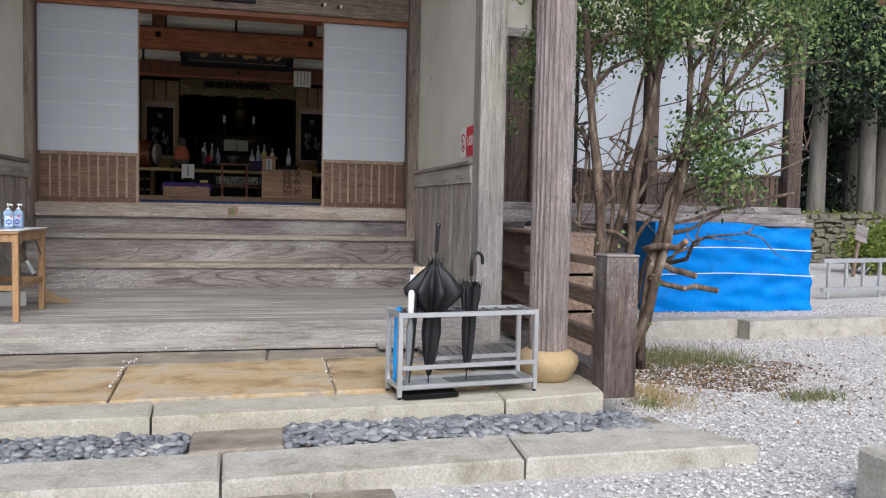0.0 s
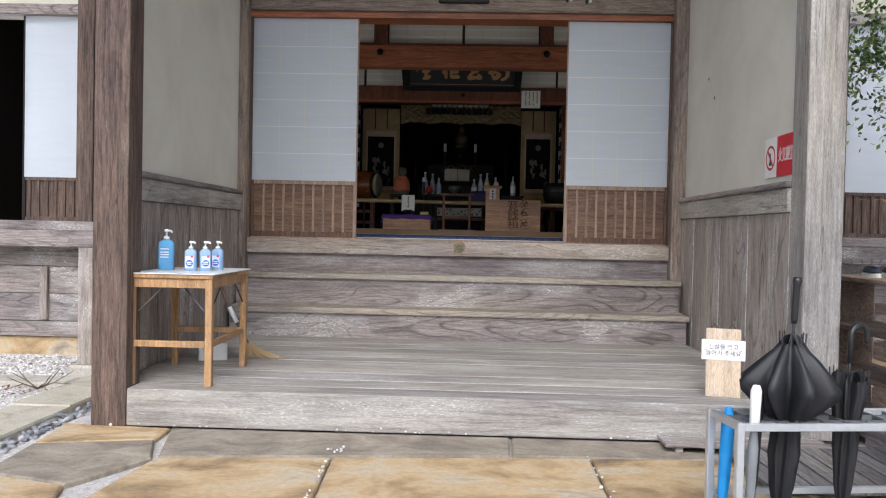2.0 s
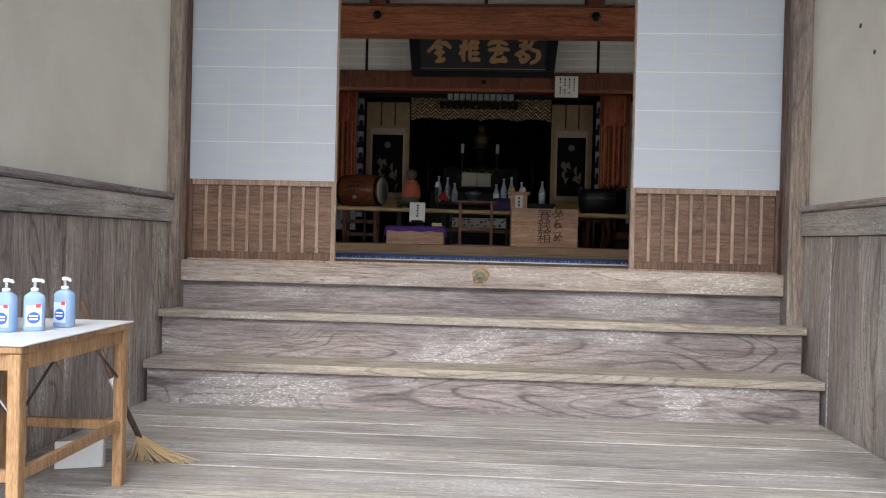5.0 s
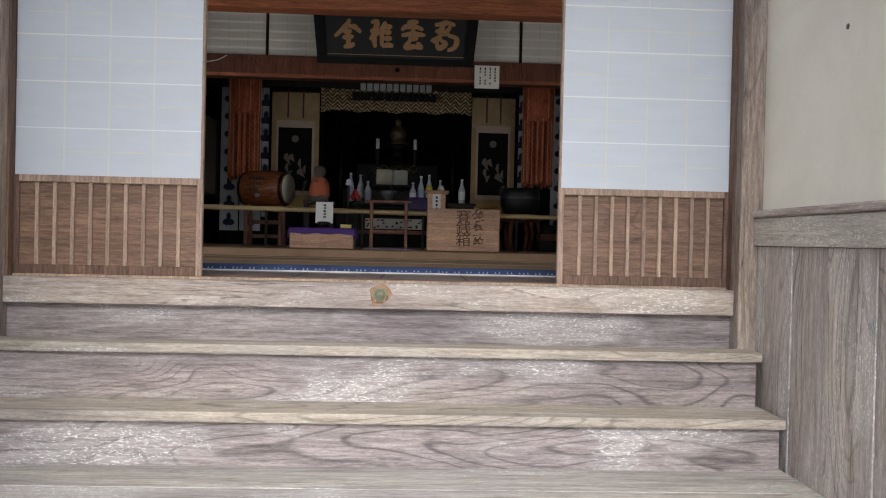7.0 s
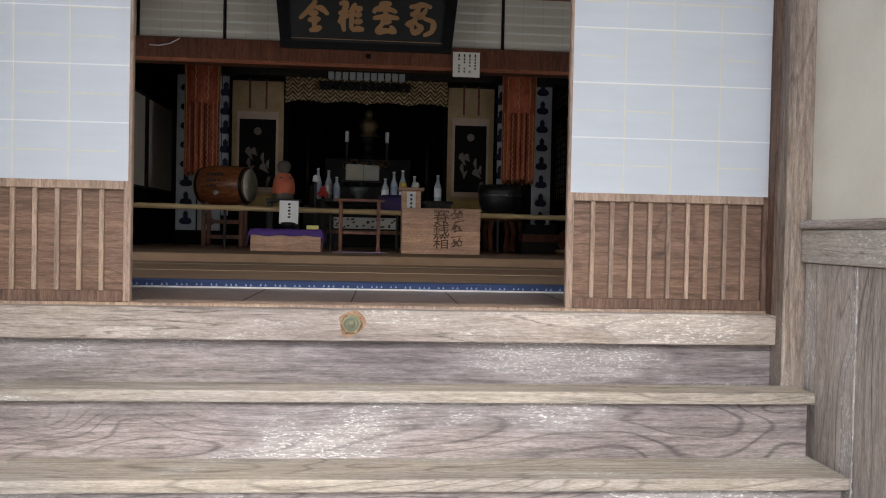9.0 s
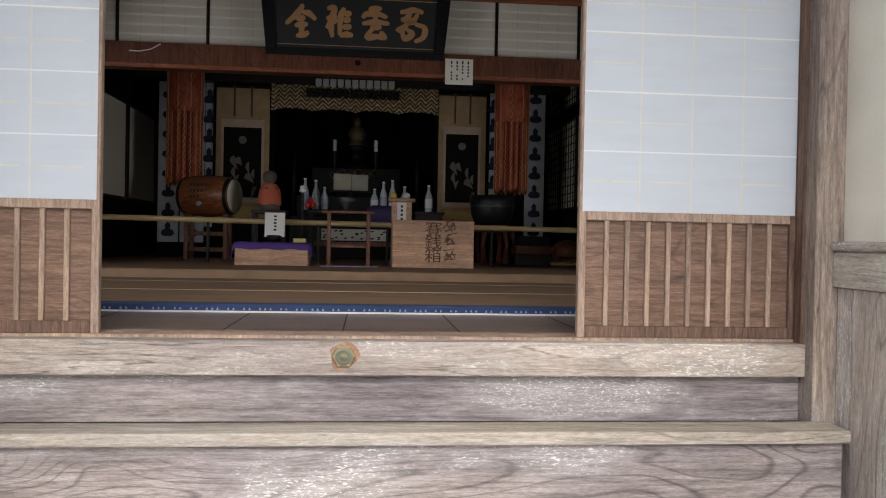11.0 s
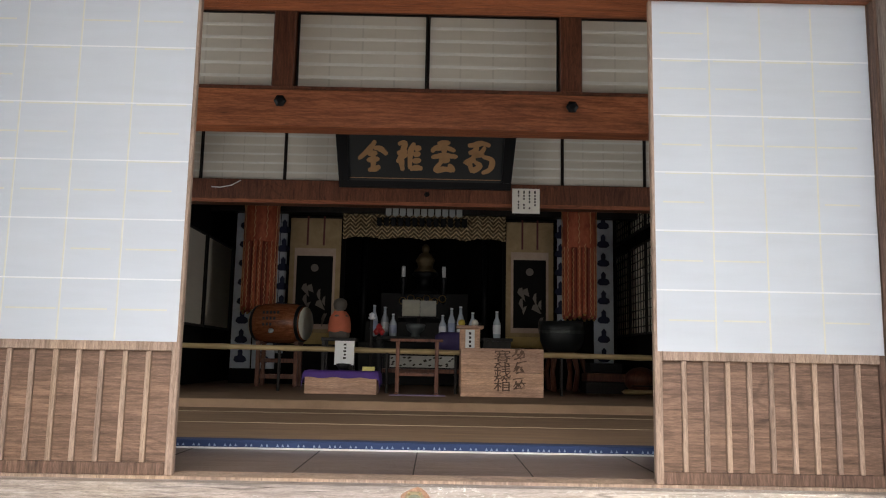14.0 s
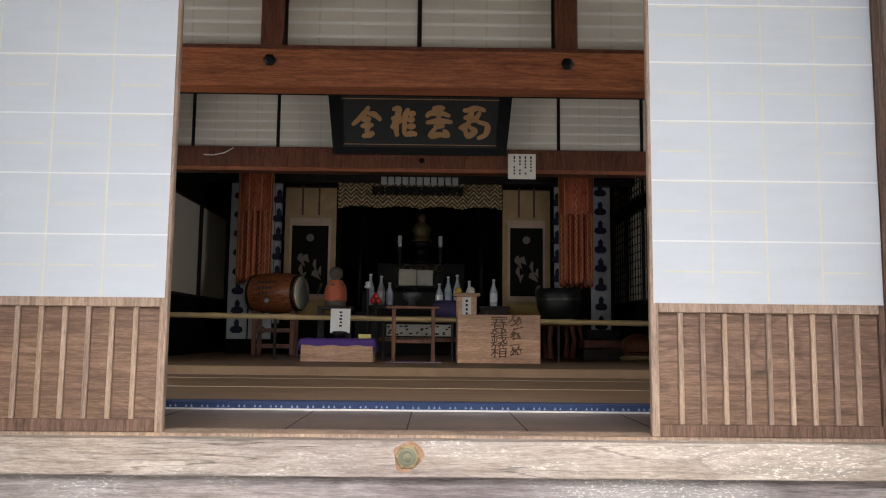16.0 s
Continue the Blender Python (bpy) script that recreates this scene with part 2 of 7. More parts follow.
granite_front = mottled("mossy granite", [(0.25, (0.30, 0.275, 0.205)), (0.45, (0.46, 0.43, 0.365)), (0.75, (0.60, 0.575, 0.52))], 6.0, 0.9, 0.8, 70, 0.007, fleck=0.85)
sandstone = mottled("ochre sandstone", [(0.27, (0.14, 0.11, 0.085)), (0.4, (0.34, 0.24, 0.13)), (0.5, (0.50, 0.365, 0.205)), (0.59, (0.50, 0.42, 0.30)), (0.7, (0.27, 0.225, 0.18))], 2.3, 0.8, 0.6, 38, 0.008, fleck=0.5, stretch=(0.85, 1.25, 1))
brownstone = mottled("grey brown sandstone", [(0.25, (0.15, 0.125, 0.105)), (0.5, (0.28, 0.24, 0.19)), (0.75, (0.42, 0.37, 0.29))], 4.5, 0.85, 0.7, 40, 0.008, fleck=0.6, stretch=(0.85, 1.25, 1))
gravel_bed = mottled("white gravel bed", [(0.3, (0.40, 0.375, 0.35)), (0.6, (0.66, 0.63, 0.61))], 40.0, 0.95, 0.9, 110, 0.012, fleck=0.85)
tatami = mottled("worn tatami mats", [(0.3, (0.2, 0.126, 0.072)), (0.7, (0.3, 0.196, 0.118))], 2.0, 0.7, 0.3, 160, 0.002, stretch=(1, 6, 1))
black_lacquer = plain("black lacquer", (0.004, 0.004, 0.0045), 0.45, 0.0, 0.2)
# near-black so that the wall colour itself holds the unlit hall's shade
hall_shade = plain("hall wall coloured as shade", (0.006, 0.005, 0.0045), 0.8, 0.0, 0.1)
white_paint = plain("white paper", (0.75, 0.75, 0.73), 0.8, vary=0.04)
alu = plain("brushed aluminium", (0.62, 0.63, 0.64), 0.38, 0.75)


def paper_material(name, colour, clear):
    m, nt, bsdf, out_node = material(name)
    v = coords(nt, (1, 1, 1))
    fibre = noise_tex(nt, coords(nt, (0.4, 1, 3)), 8, 6, 0.6)
    col = mix(nt, ramp(nt, fibre, [(0.3, 0.0), (0.7, 1.0)]), tuple(c * 0.95 for c in colour), colour)
    nt.links.new(col, bsdf.inputs["Base Color"])
    bsdf.inputs["Roughness"].default_value = 0.85
    bsdf.inputs["Specular IOR Level"].default_value = 0.2
    tl = nt.nodes.new("ShaderNodeBsdfTranslucent")
    nt.links.new(col, tl.inputs["Color"])
    tr = nt.nodes.new("ShaderNodeBsdfTransparent")
    a = nt.nodes.new("ShaderNodeMixShader")
    a.inputs[0].default_value = 0.22
    b = nt.nodes.new("ShaderNodeMixShader")
    b.inputs[0].default_value = clear
    nt.links.new(bsdf.outputs[0], a.inputs[1])
    nt.links.new(tl.outputs[0], a.inputs[2])
    nt.links.new(a.outputs[0], b.inputs[1])
    nt.links.new(tr.outputs[0], b.inputs[2])
    nt.links.new(b.outputs[0], out_node.inputs["Surface"])
    return m


shoji_paper = paper_material("shoji paper", (0.68, 0.735, 0.80), 0.2)
glue_line = plain("yellowed glue line", (0.6, 0.6, 0.53), 0.85, vary=0.05)
seam_paper = plain("doubled paper seam", (0.69, 0.71, 0.735), 0.85, vary=0.02)
lattice_wood = plain("pale cypress lattice", (0.66, 0.57, 0.40), 0.7, vary=0.08)
inner_seam = plain("pale inner seam", (0.86, 0.84, 0.76), 0.85, vary=0.03)
inner_glue = plain("inner glue line", (0.70, 0.655, 0.55), 0.85, vary=0.05)
inner_paper = paper_material("yellowed inner shoji paper", (0.84, 0.79, 0.675), 0.05)

# ---- porch: posts, floor, steps ----
XL, XR = -1.935, 2.15          # inner faces of the porch walls
FRONT, DOOR = 6.46, 9.5      # porch floor's front edge, plane of the sliding doors
SILL = 1.075

# porch floor: a front beam and boards running across
porch_floor = setting("porch_floor", box(XL - 0.02, XR + 0.02, FRONT + 0.2, 9.2, -0.02, 0.195), wood_floor, "pale scrubbed wooden porch floor", "floor")
part("front_beam", box(-1.772, 2.16, FRONT, FRONT + 0.2, -0.01, 0.208, 0.012, seg=2), wood_floor, porch_floor, "bleached front beam of the porch floor")
yb, k = FRONT + 0.203, 0
while yb < 8.86:
    w = 0.235 + 0.03 * math.sin(k * 2.7)
    part("board", box(XL, XR, yb, yb + w - 0.002, 0.18, 0.208 + 0.0015 * (k % 3), 0.003), wood_floor, porch_floor)
    yb, k = yb + w, k + 1


def porch_step(name, y_front, z_top, y_riser, z_low, y_back, xl, xr):
    st = thing(name, pose((xl + xr) / 2, y_front, z_low), "weathered grey wooden step with worn figured riser", "step", "porch steps", "structure")
    inv = st.matrix_basis.inverted()
    for nm, bm, mt in (("tread", box(xl, xr, y_front, y_back, z_top - 0.05, z_top, 0.008, seg=2), tread_wood), ("riser", box(xl + 0.02, xr - 0.02, y_riser, y_riser + 0.05, z_low, z_top - 0.05), wood_x)):
        p = part(nm, bm, mt, st)
        p.matrix_parent_inverse = inv
    return st


porch_step("step_1", 8.86, 0.472, 8.885, 0.2, 9.3, XL + 0.012, XR - 0.012)
porch_step("step_2", 9.12, 0.762, 9.15, 0.472, 9.3, XL - 0.01, XR - 0.02)

# door sill with its hexagonal boss, and the board under it
sill = setting("door_sill", box(-1.893, 2.068, 9.36, 9.66, 0.935, SILL, 0.008, seg=2), wood_pale, "bleached pale wooden door sill beam", "sill")
part("board", box(-1.893, 2.068, 9.41, 9.5, 0.74, 0.932), wood_x, sill, "dark weathered board under the sill")
part("track", box(-1.885, 2.066, 9.44, 9.6, SILL, SILL + 0.012), slat_wood, sill, "worn sliding door track")

# upright door posts and the lintel
for name, x0, x1 in (("door_post_1", -2.05, -1.895), ("door_post_2", 2.07, 2.235)):
    post = setting(name, box(x0, x1, 9.3, 9.68, 0.2, 4.2, 0.008), post_wood, "weathered brown wooden door post", "post")
    xj = x1 if x0 < 0 else x0
    part("jamb", box(min(xj, xj + (0.014 if x0 < 0 else -0.014)), max(xj, xj + (0.014 if x0 < 0 else -0.014)), 9.385, 9.44, SILL, 3.16, 0.002), door_wood, post, "brown jamb strip beside the door")
lintel = setting("door_lintel", box(-1.893, 2.068, 9.36, 9.66, 3.22, 3.62, 0.008), wood("lintel timber", (0.12, 0.095, 0.078), (0.33, 0.27, 0.225), "x", BLEACH, 0.6), "weathered wooden lintel over the doors", "lintel")
part("track", box(-1.893, 2.068, 9.4, 9.64, 3.165, 3.217), red_beam, lintel, "worn brown upper door track")
part("boss", box(-0.12, 0.35, 9.33, 9.36, 3.29, 3.35, 0.012), dark_shade_wood, lintel, "dark wooden fitting on the lintel")
for dx, dz in ((1.06, 3.315), (1.24, 3.305)):
    for k in range(2):
        part("scrap", box(dx + k * 0.035, dx + k * 0.035 + 0.022, 9.352, 9.358, dz + k * 0.012, dz + 0.035 + k * 0.012), white_paint if k else black_lacquer, lintel, "small paper scrap")
setting("wall_over_door", box(-2.0, 2.2, 9.45, 9.6, 3.62, 4.6), plaster, "cream plaster wall over the door", "wall")

# front pillars of the porch
setting("porch_pillar_1", box(-1.985, -1.775, 6.46, 6.66, -0.02, 4.3, 0.018, seg=2), pillar_wood, "dark brown weathered square wooden pillar", "pillar")
setting("porch_pillar_2", box(2.163, 2.385, 6.6, 6.82, -0.02, 4.3, 0.02, seg=2), grey_pillar, "pale grey weathered square wooden pillar", "pillar")


def side_wall(name, x_in, x_out, y0, y1, boards):
    """Plaster above a rail, upright boards below."""
    s = 1 if x_out > x_in else -1
    lo, hi = sorted((x_in + 0.04 * s, x_out))
    w = setting(name, box(lo, hi, y0, y1, 1.5, 4.3), plaster, "cream plaster porch wall above weathered boarding", "wall")
    a, b = sorted((x_in - 0.022 * s, x_out))
    part("rail_cap", box(a, b, y0, y1, 1.475, 1.515, 0.01), wood_y, w, "narrow wooden cap rail")
    a, b = sorted((x_in - 0.005 * s, x_out))
    part("rail", box(a, b, y0, y1, 1.325, 1.472, 0.004), wood("rail timber " + name, (0.25, 0.23, 0.2), (0.48, 0.455, 0.41), "y", (0.58, 0.56, 0.52), 0.5), w, "pale grey wooden rail")
    y, k = y0, 0
    while y < y1 - 0.05:
        e = min(y1, y + 0.34 + 0.05 * math.sin(k * 1.9))
        a, b = sorted((x_in + (0.012 + 0.004 * (k % 2)) * s, x_out))
        part("board", box(a, b, y, e - 0.004, 0.1, 1.322, 0.003), boards, w)
        y, k = e, k + 1
    return w


side_wall("porch_wall_1", XL, XL - 0.12, 6.66, 9.3, wood_z)
side_wall("porch_wall_2", XR, XR + 0.12, 6.82, 9.3, board_pale)

for x0, x1 in ((-1.985, -1.79), (2.2, 2.4)):
    setting("porch_beam", box(x0, x1, 5.3, 9.3, 4.3, 4.55, 0.01), wood_y, "weathered tie beam of the porch", "beam")
# porch roof over the entrance (its underside)
setting("porch_ceiling", box(-2.9, 3.3, 5.0, 9.4, 5.3, 5.42), pillar_wood, "dark timber underside of the porch roof", "ceiling")


# ---- sliding doors ----
def sliding_door(name, x0, x1, y, hand_side, front=True):
    d = thing(name, pose((x0 + x1) / 2, y, SILL + 0.012), "white paper shoji sliding door with barred brown wooden lower panel", "sliding door", "entrance sliding doors")
    w, h = x1 - x0, 3.17 - SILL - 0.012
    zp = 1.617 - SILL
    a, b = -w / 2, w / 2
    s = 0.032
    part("stile", box(a, a + s, -0.018, 0.018, 0, h, 0.003), slat_wood if hand_side < 0 else door_wood, d)
    part("stile", box(b - s, b, -0.018, 0.018, 0, h, 0.003), slat_wood if hand_side > 0 else door_wood, d)
    part("bottom_rail", box(a + s, b - s, -0.016, 0.016, 0, 0.05, 0.003), door_wood, d)
    part("middle_rail", box(a + s, b - s, -0.02, 0.016, zp - 0.042, zp, 0.003), slat_wood, d)
    part("top_rail", box(a + s, b - s, -0.014, 0.014, h - 0.03, h, 0.003), door_wood, d)
    part("panel", box(a + s, b - s, 0.0, 0.012, 0.05, zp - 0.042), door_panel, d, "reddish brown lower board")
    n = 10
    for i in range(1, n):
        x = a + s + i * (w - 2 * s) / n
        part("bar", box(x - 0.0105, x + 0.0105, -0.016, 0.0, 0.05, zp - 0.042, 0.002), slat_wood, d)
    rows, cols = 12, 4
    for i in range(1, rows):
        z = zp + i * (h - zp - 0.03) / rows
        part("lattice_bar", box(a + s, b - s, -0.018, 0.008, z - 0.004, z + 0.004), lattice_wood, d)
    for i in range(1, cols):
        x = a + s + i * (w - 2 * s) / cols
        part("lattice_bar", box(x - 0.004, x + 0.004, -0.018, 0.008, zp, h - 0.03), lattice_wood, d)
    strips = 6
    for i in range(strips):
        z0 = zp - 0.004 + i * (h - zp - 0.02) / strips
        z1 = zp + (i + 1) * (h - zp - 0.02) / strips + 0.012
        bm = bmesh.new()
        vs = [bm.verts.new(c) for c in ((a + 0.012, -0.021 - 0.0008 * (i % 2), z0), (b - 0.012, -0.021 - 0.0008 * (i % 2), z0), (b - 0.012, -0.021 - 0.0008 * (i % 2), z1), (a + 0.012, -0.021 - 0.0008 * (i % 2), z1))]
        bm.faces.new(vs)
        part("paper", bm, shoji_paper, d, "white shoji paper sheet")
        if i:
            part("seam", box(a + 0.012, b - 0.012, -0.0235, -0.022, z0, z0 + 0.006), seam_paper, d, "doubled paper seam")
    if front:
        for i in range(1, rows):
            z = zp + i * (h - zp - 0.03) / rows
            for j in range(cols):
                x = a + s + j * (w - 2 * s) / cols
                if random.random() < 0.8:
                    part("glue_line", box(x + random.uniform(0, 0.04), x + (w - 2 * s) / cols - random.uniform(0, 0.05), -0.0226, -0.0219, z - 0.0035, z + 0.0035), glue_line, d)
        for i in range(1, cols):
            x = a + s + i * (w - 2 * s) / cols
            part("glue_line", box(x - 0.0035, x + 0.0035, -0.0226, -0.0219, zp, h - 0.03), glue_line, d)
    return d


sliding_door("sliding_door", -1.892, -0.872, 9.47, 1)
sliding_door("sliding_door", 1.097, 2.068, 9.47, -1)
sliding_door("sliding_door", -1.892, -0.9, 9.54, 1, False)
sliding_door("sliding_door", 1.12, 2.066, 9.54, -1, False)

# emblem on the sill
emblem = thing("hexagonal_boss", pose(0.115, 9.36, 1.014), "bronze green hexagonal nail cover on the sill", "nail cover")
rust = bmesh.new()
rim = [rust.verts.new(((0.058 + 0.009 * math.sin(a * 3 + 1)) * math.cos(a), -0.0012, (0.058 + 0.009 * math.sin(a * 2)) * math.sin(a))) for a in np.linspace(0, 2 * math.pi, 28, endpoint=False)]
rust.faces.new(rim)
part("rust_stain", rust, mottled("rust stained wood", [(0.3, (0.20, 0.10, 0.055)), (0.7, (0.38, 0.25, 0.17))], 30, 0.9, 0.3, 160, 0.002, fleck=0.6), emblem, "brown rust stain round the cover")
part("plate", lathe([(0.05, 0.0), (0.05, 0.007), (0.045, 0.012), (0.03, 0.013)], 6, None, pose(0, 0, 0, 90)), plain("tarnished brass", (0.27, 0.22, 0.13), 0.6, 0.4), emblem)
part("ring", lathe([(0.034, 0.012), (0.032, 0.019), (0.024, 0.021), (0.021, 0.016)], 18, None, pose(0, 0, 0, 90)), plain("verdigris", (0.15, 0.16, 0.11), 0.7, 0.2), emblem, "green patinated ring")
part("rosette", lathe([(0.017, 0.012), (0.015, 0.023), (0.004, 0.027)], 12, None, pose(0, 0, 0, 90)), plain("green bronze", (0.17, 0.16, 0.10), 0.6, 0.4), emblem)
for k in range(6):
    part("corner_knob", lathe([(0.0065, 0.008), (0.006, 0.016), (0.002, 0.018)], 8, None, pose(0.043 * math.cos(k * math.pi / 3), 0, 0.043 * math.sin(k * math.pi / 3), 90)), plain("brass knob", (0.32, 0.24, 0.12), 0.45, 0.7), emblem)

# ---- inside the hall: shell ----
HALL_L, HALL_R, HALL_B, HALL_T = -4.6, 4.8, 20.2, 4.75
setting("hall_floor_front", box(HALL_L, HALL_R, 9.66, 10.62, 0.9, 1.078), hall_floor, "dark polished board floor inside the doors", "floor")
setting("hall_floor", box(HALL_L, HALL_R, 10.62, 13.3, 0.9, 1.12), tatami, "brown worn mats on the hall floor", "floor")
setting("hall_floor_inner", box(HALL_L, HALL_R, 13.3, HALL_B, 0.9, 1.195), tatami, "raised inner floor with worn mats", "floor")
for x in (-1.1, -0.42, 0.1, 0.62, 1.2):
    setting("floor_joint", box(x - 0.003, x + 0.003, 9.66, 10.5, 1.078, 1.0795), dark_shade_wood, "dark joint between floor boards", "floor joint")
carpet = thing("mat_border", pose(0, 10.52, 1.08), "blue patterned woven border of a floor mat", "mat border")
part("edge", box(-4.5, 4.7, -0.02, 0.1, 0.0, 0.045, 0.006), plain("indigo cloth", (0.02, 0.038, 0.105), 0.85), carpet)
part("fringe", box(-4.5, 4.7, -0.03, -0.022, 0.0, 0.009), plain("pale fringe", (0.62, 0.62, 0.6), 0.9), carpet, "pale fringe along the border")
bm = bmesh.new()
for i in range(150):
    x = -2.0 + i * 0.028
    if (i * 7) % 10 < 7:
        prism([(x, 0.014), (x + 0.014, 0.014), (x + 0.007, 0.028)], -0.023, -0.0195, bm)
tagged(part("pattern", bm, plain("pale blue thread", (0.22, 0.27, 0.38), 0.9), carpet, "pale woven pattern"), kind="stuff")
for y in (11.7, 12.75):
    setting("mat_seam", box(-4.4, 4.6, y, y + 0.012, 1.12, 1.1225), plain("mat seam %.1f" % y, (0.42, 0.34, 0.22), 0.8), "pale seam between floor mats", "mat seam")
setting("hall_threshold", box(-4.4, 4.6, 13.27, 13.298, 1.12, 1.19), tatami, "edge of the raised inner floor", "threshold")

setting("hall_wall_back", box(HALL_L, HALL_R, HALL_B, HALL_B + 0.15, 0.9, HALL_T), hall_shade, "back wall of the hall, coloured as deep shade", "wall")
setting("hall_wall_side_1", box(HALL_L - 0.15, HALL_L, 9.6, HALL_B + 0.15, 0.9, HALL_T), hall_shade, "side wall of the hall, coloured as deep shade", "wall")
setting("hall_wall_side_2", box(HALL_R, HALL_R + 0.15, 9.6, HALL_B + 0.15, 0.9, HALL_T), hall_shade, "side wall of the hall, coloured as deep shade", "wall")
setting("hall_ceiling", box(HALL_L - 0.15, HALL_R + 0.15, 9.6, HALL_B + 0.15, HALL_T, HALL_T + 0.12), dark_shade_wood, "dark timber hall ceiling", "ceiling")

# unseen area lamps at the side walls, added to brighten the hall
for x, turn in ((HALL_L + 0.06, -90), (HALL_R - 0.06, 90)):
    lamp = new("hall_fill_lamp", bpy.data.lights.new("hall_fill_lamp", "AREA"))
    lamp.data.shape, lamp.data.size, lamp.data.size_y, lamp.data.energy, lamp.data.color = "RECTANGLE", 1.7, 1.7, 26.0, (1.0, 0.97, 0.92)
    lamp.matrix_world = pose(x, 10.5, 2.3, 90, 0, turn)
# first cross beam with upper shoji
beam_1 = setting("hall_beam_1", box(HALL_L, HALL_R, 11.27, 11.45, 3.095, 3.35, 0.006), red_beam, "red brown oiled timber beam with hexagonal nail covers", "beam")
part("upper_rail", box(HALL_L, HALL_R, 11.29, 11.43, 3.93, 4.02), red_post, beam_1)
part("low_rail", box(HALL_L, HALL_R, 11.28, 11.43, 3.353, 3.375), red_post, beam_1)
for x in (-0.885, 1.07):
    part("nail_cover", lathe([(0.042, 0), (0.042, 0.012), (0.02, 0.022)], 6, None, pose(x, 11.27, 3.265, 90)), black_lacquer, beam_1, "dark hexagonal nail cover")
for x in (-0.88, 1.068, -3.6, 3.8):
    setting("hall_post", box(x - 0.07, x + 0.07, 11.28, 11.44, 3.375, HALL_T, 0.005), red_post, "red brown short post above the beam", "post")


def paper_panel(name, x0, x1, y, z0, z1, rows, cols, label, group):
    d = thing(name, pose((x0 + x1) / 2, y, z0), label, "paper screen", group)
    w, h = x1 - x0, z1 - z0
    bm = bmesh.new()
    bm.faces.new([bm.verts.new(c) for c in ((-w / 2 + 0.012, 0, 0.012), (w / 2 - 0.012, 0, 0.012), (w / 2 - 0.012, 0, h - 0.012), (-w / 2 + 0.012, 0, h - 0.012))])
    part("paper", bm, inner_paper, d)
    for c in ((-w / 2, -w / 2 + 0.012, 0, h), (w / 2 - 0.012, w / 2, 0, h), (-w / 2 + 0.012, w / 2 - 0.012, 0, 0.012), (-w / 2 + 0.012, w / 2 - 0.012, h - 0.012, h)):
        part("frame", box(c[0], c[1], -0.01, 0.02, c[2], c[3]), dark_shade_wood, d)
    for i in range(1, rows):
        z = i * h / rows
        part("lattice_bar", box(-w / 2 + 0.012, w / 2 - 0.012, 0.002, 0.014, z - 0.004, z + 0.004), slat_wood, d)
        part("seam", box(-w / 2 + 0.012, w / 2 - 0.012, -0.003, -0.001, z - 0.011, z + 0.011), inner_seam, d, "pale doubled paper seam")
    for i in range(1, cols):
        x = -w / 2 + i * w / cols
        part("lattice_bar", box(x - 0.004, x + 0.004, 0.002, 0.014, 0.012, h - 0.012), slat_wood, d)
        part("glue_line", box(x - 0.006, x + 0.006, -0.0008, -0.0004, 0.012, h - 0.012), inner_glue, d)
    return d


UP = "pale paper screen in a dark wooden frame above the beam"
for x0, x1 in ((-1.9, -0.955), (-0.8, 0.09), (0.096, 0.99), (1.142, 2.1), (-2.85, -1.905), (2.105, 3.05)):
    paper_panel("upper_screen", x0, x1, 11.36, 3.378, 3.928, 6, 4, UP, "screens above the first beam")

# second beam with screens over it
beam_2 = setting("hall_beam_2", box(HALL_L, HALL_R, 14.7, 14.9, 3.24, 3.5, 0.006), red_post, "dark red brown beam before the altar room", "beam")
part("top_rail", box(HALL_L, HALL_R, 14.74, 14.86, 4.12, 4.2), dark_shade_wood, beam_2)
part("edge", box(HALL_L, HALL_R, 14.69, 14.7, 3.235, 3.275), red_beam, beam_2, "lighter lower edge")
for x in (0.06,):
    part("knob", lathe([(0.02, 0), (0.03, 0.02), (0.012, 0.04)], 10, None, pose(x, 14.69, 3.36, 90)), black_lacquer, beam_2, "small dark knob")
part("wire", tube([(-2.3, 14.685, 3.40), (-2.2, 14.68, 3.395), (-2.08, 14.68, 3.42), (-1.98, 14.685, 3.48)], 0.006, 6), white_paint, beam_2, "thin pale wire")
for x0, x1 in ((-3.4, -2.46), (-2.45, -1.53), (-1.52, -0.6), (-0.59, 0.3), (0.31, 1.56), (1.57, 2.48), (2.49, 3.4)):
    paper_panel("transom_screen", x0, x1, 14.8, 3.5, 4.12, 6, 4, "pale paper screen over the second beam", "screens above the second beam")

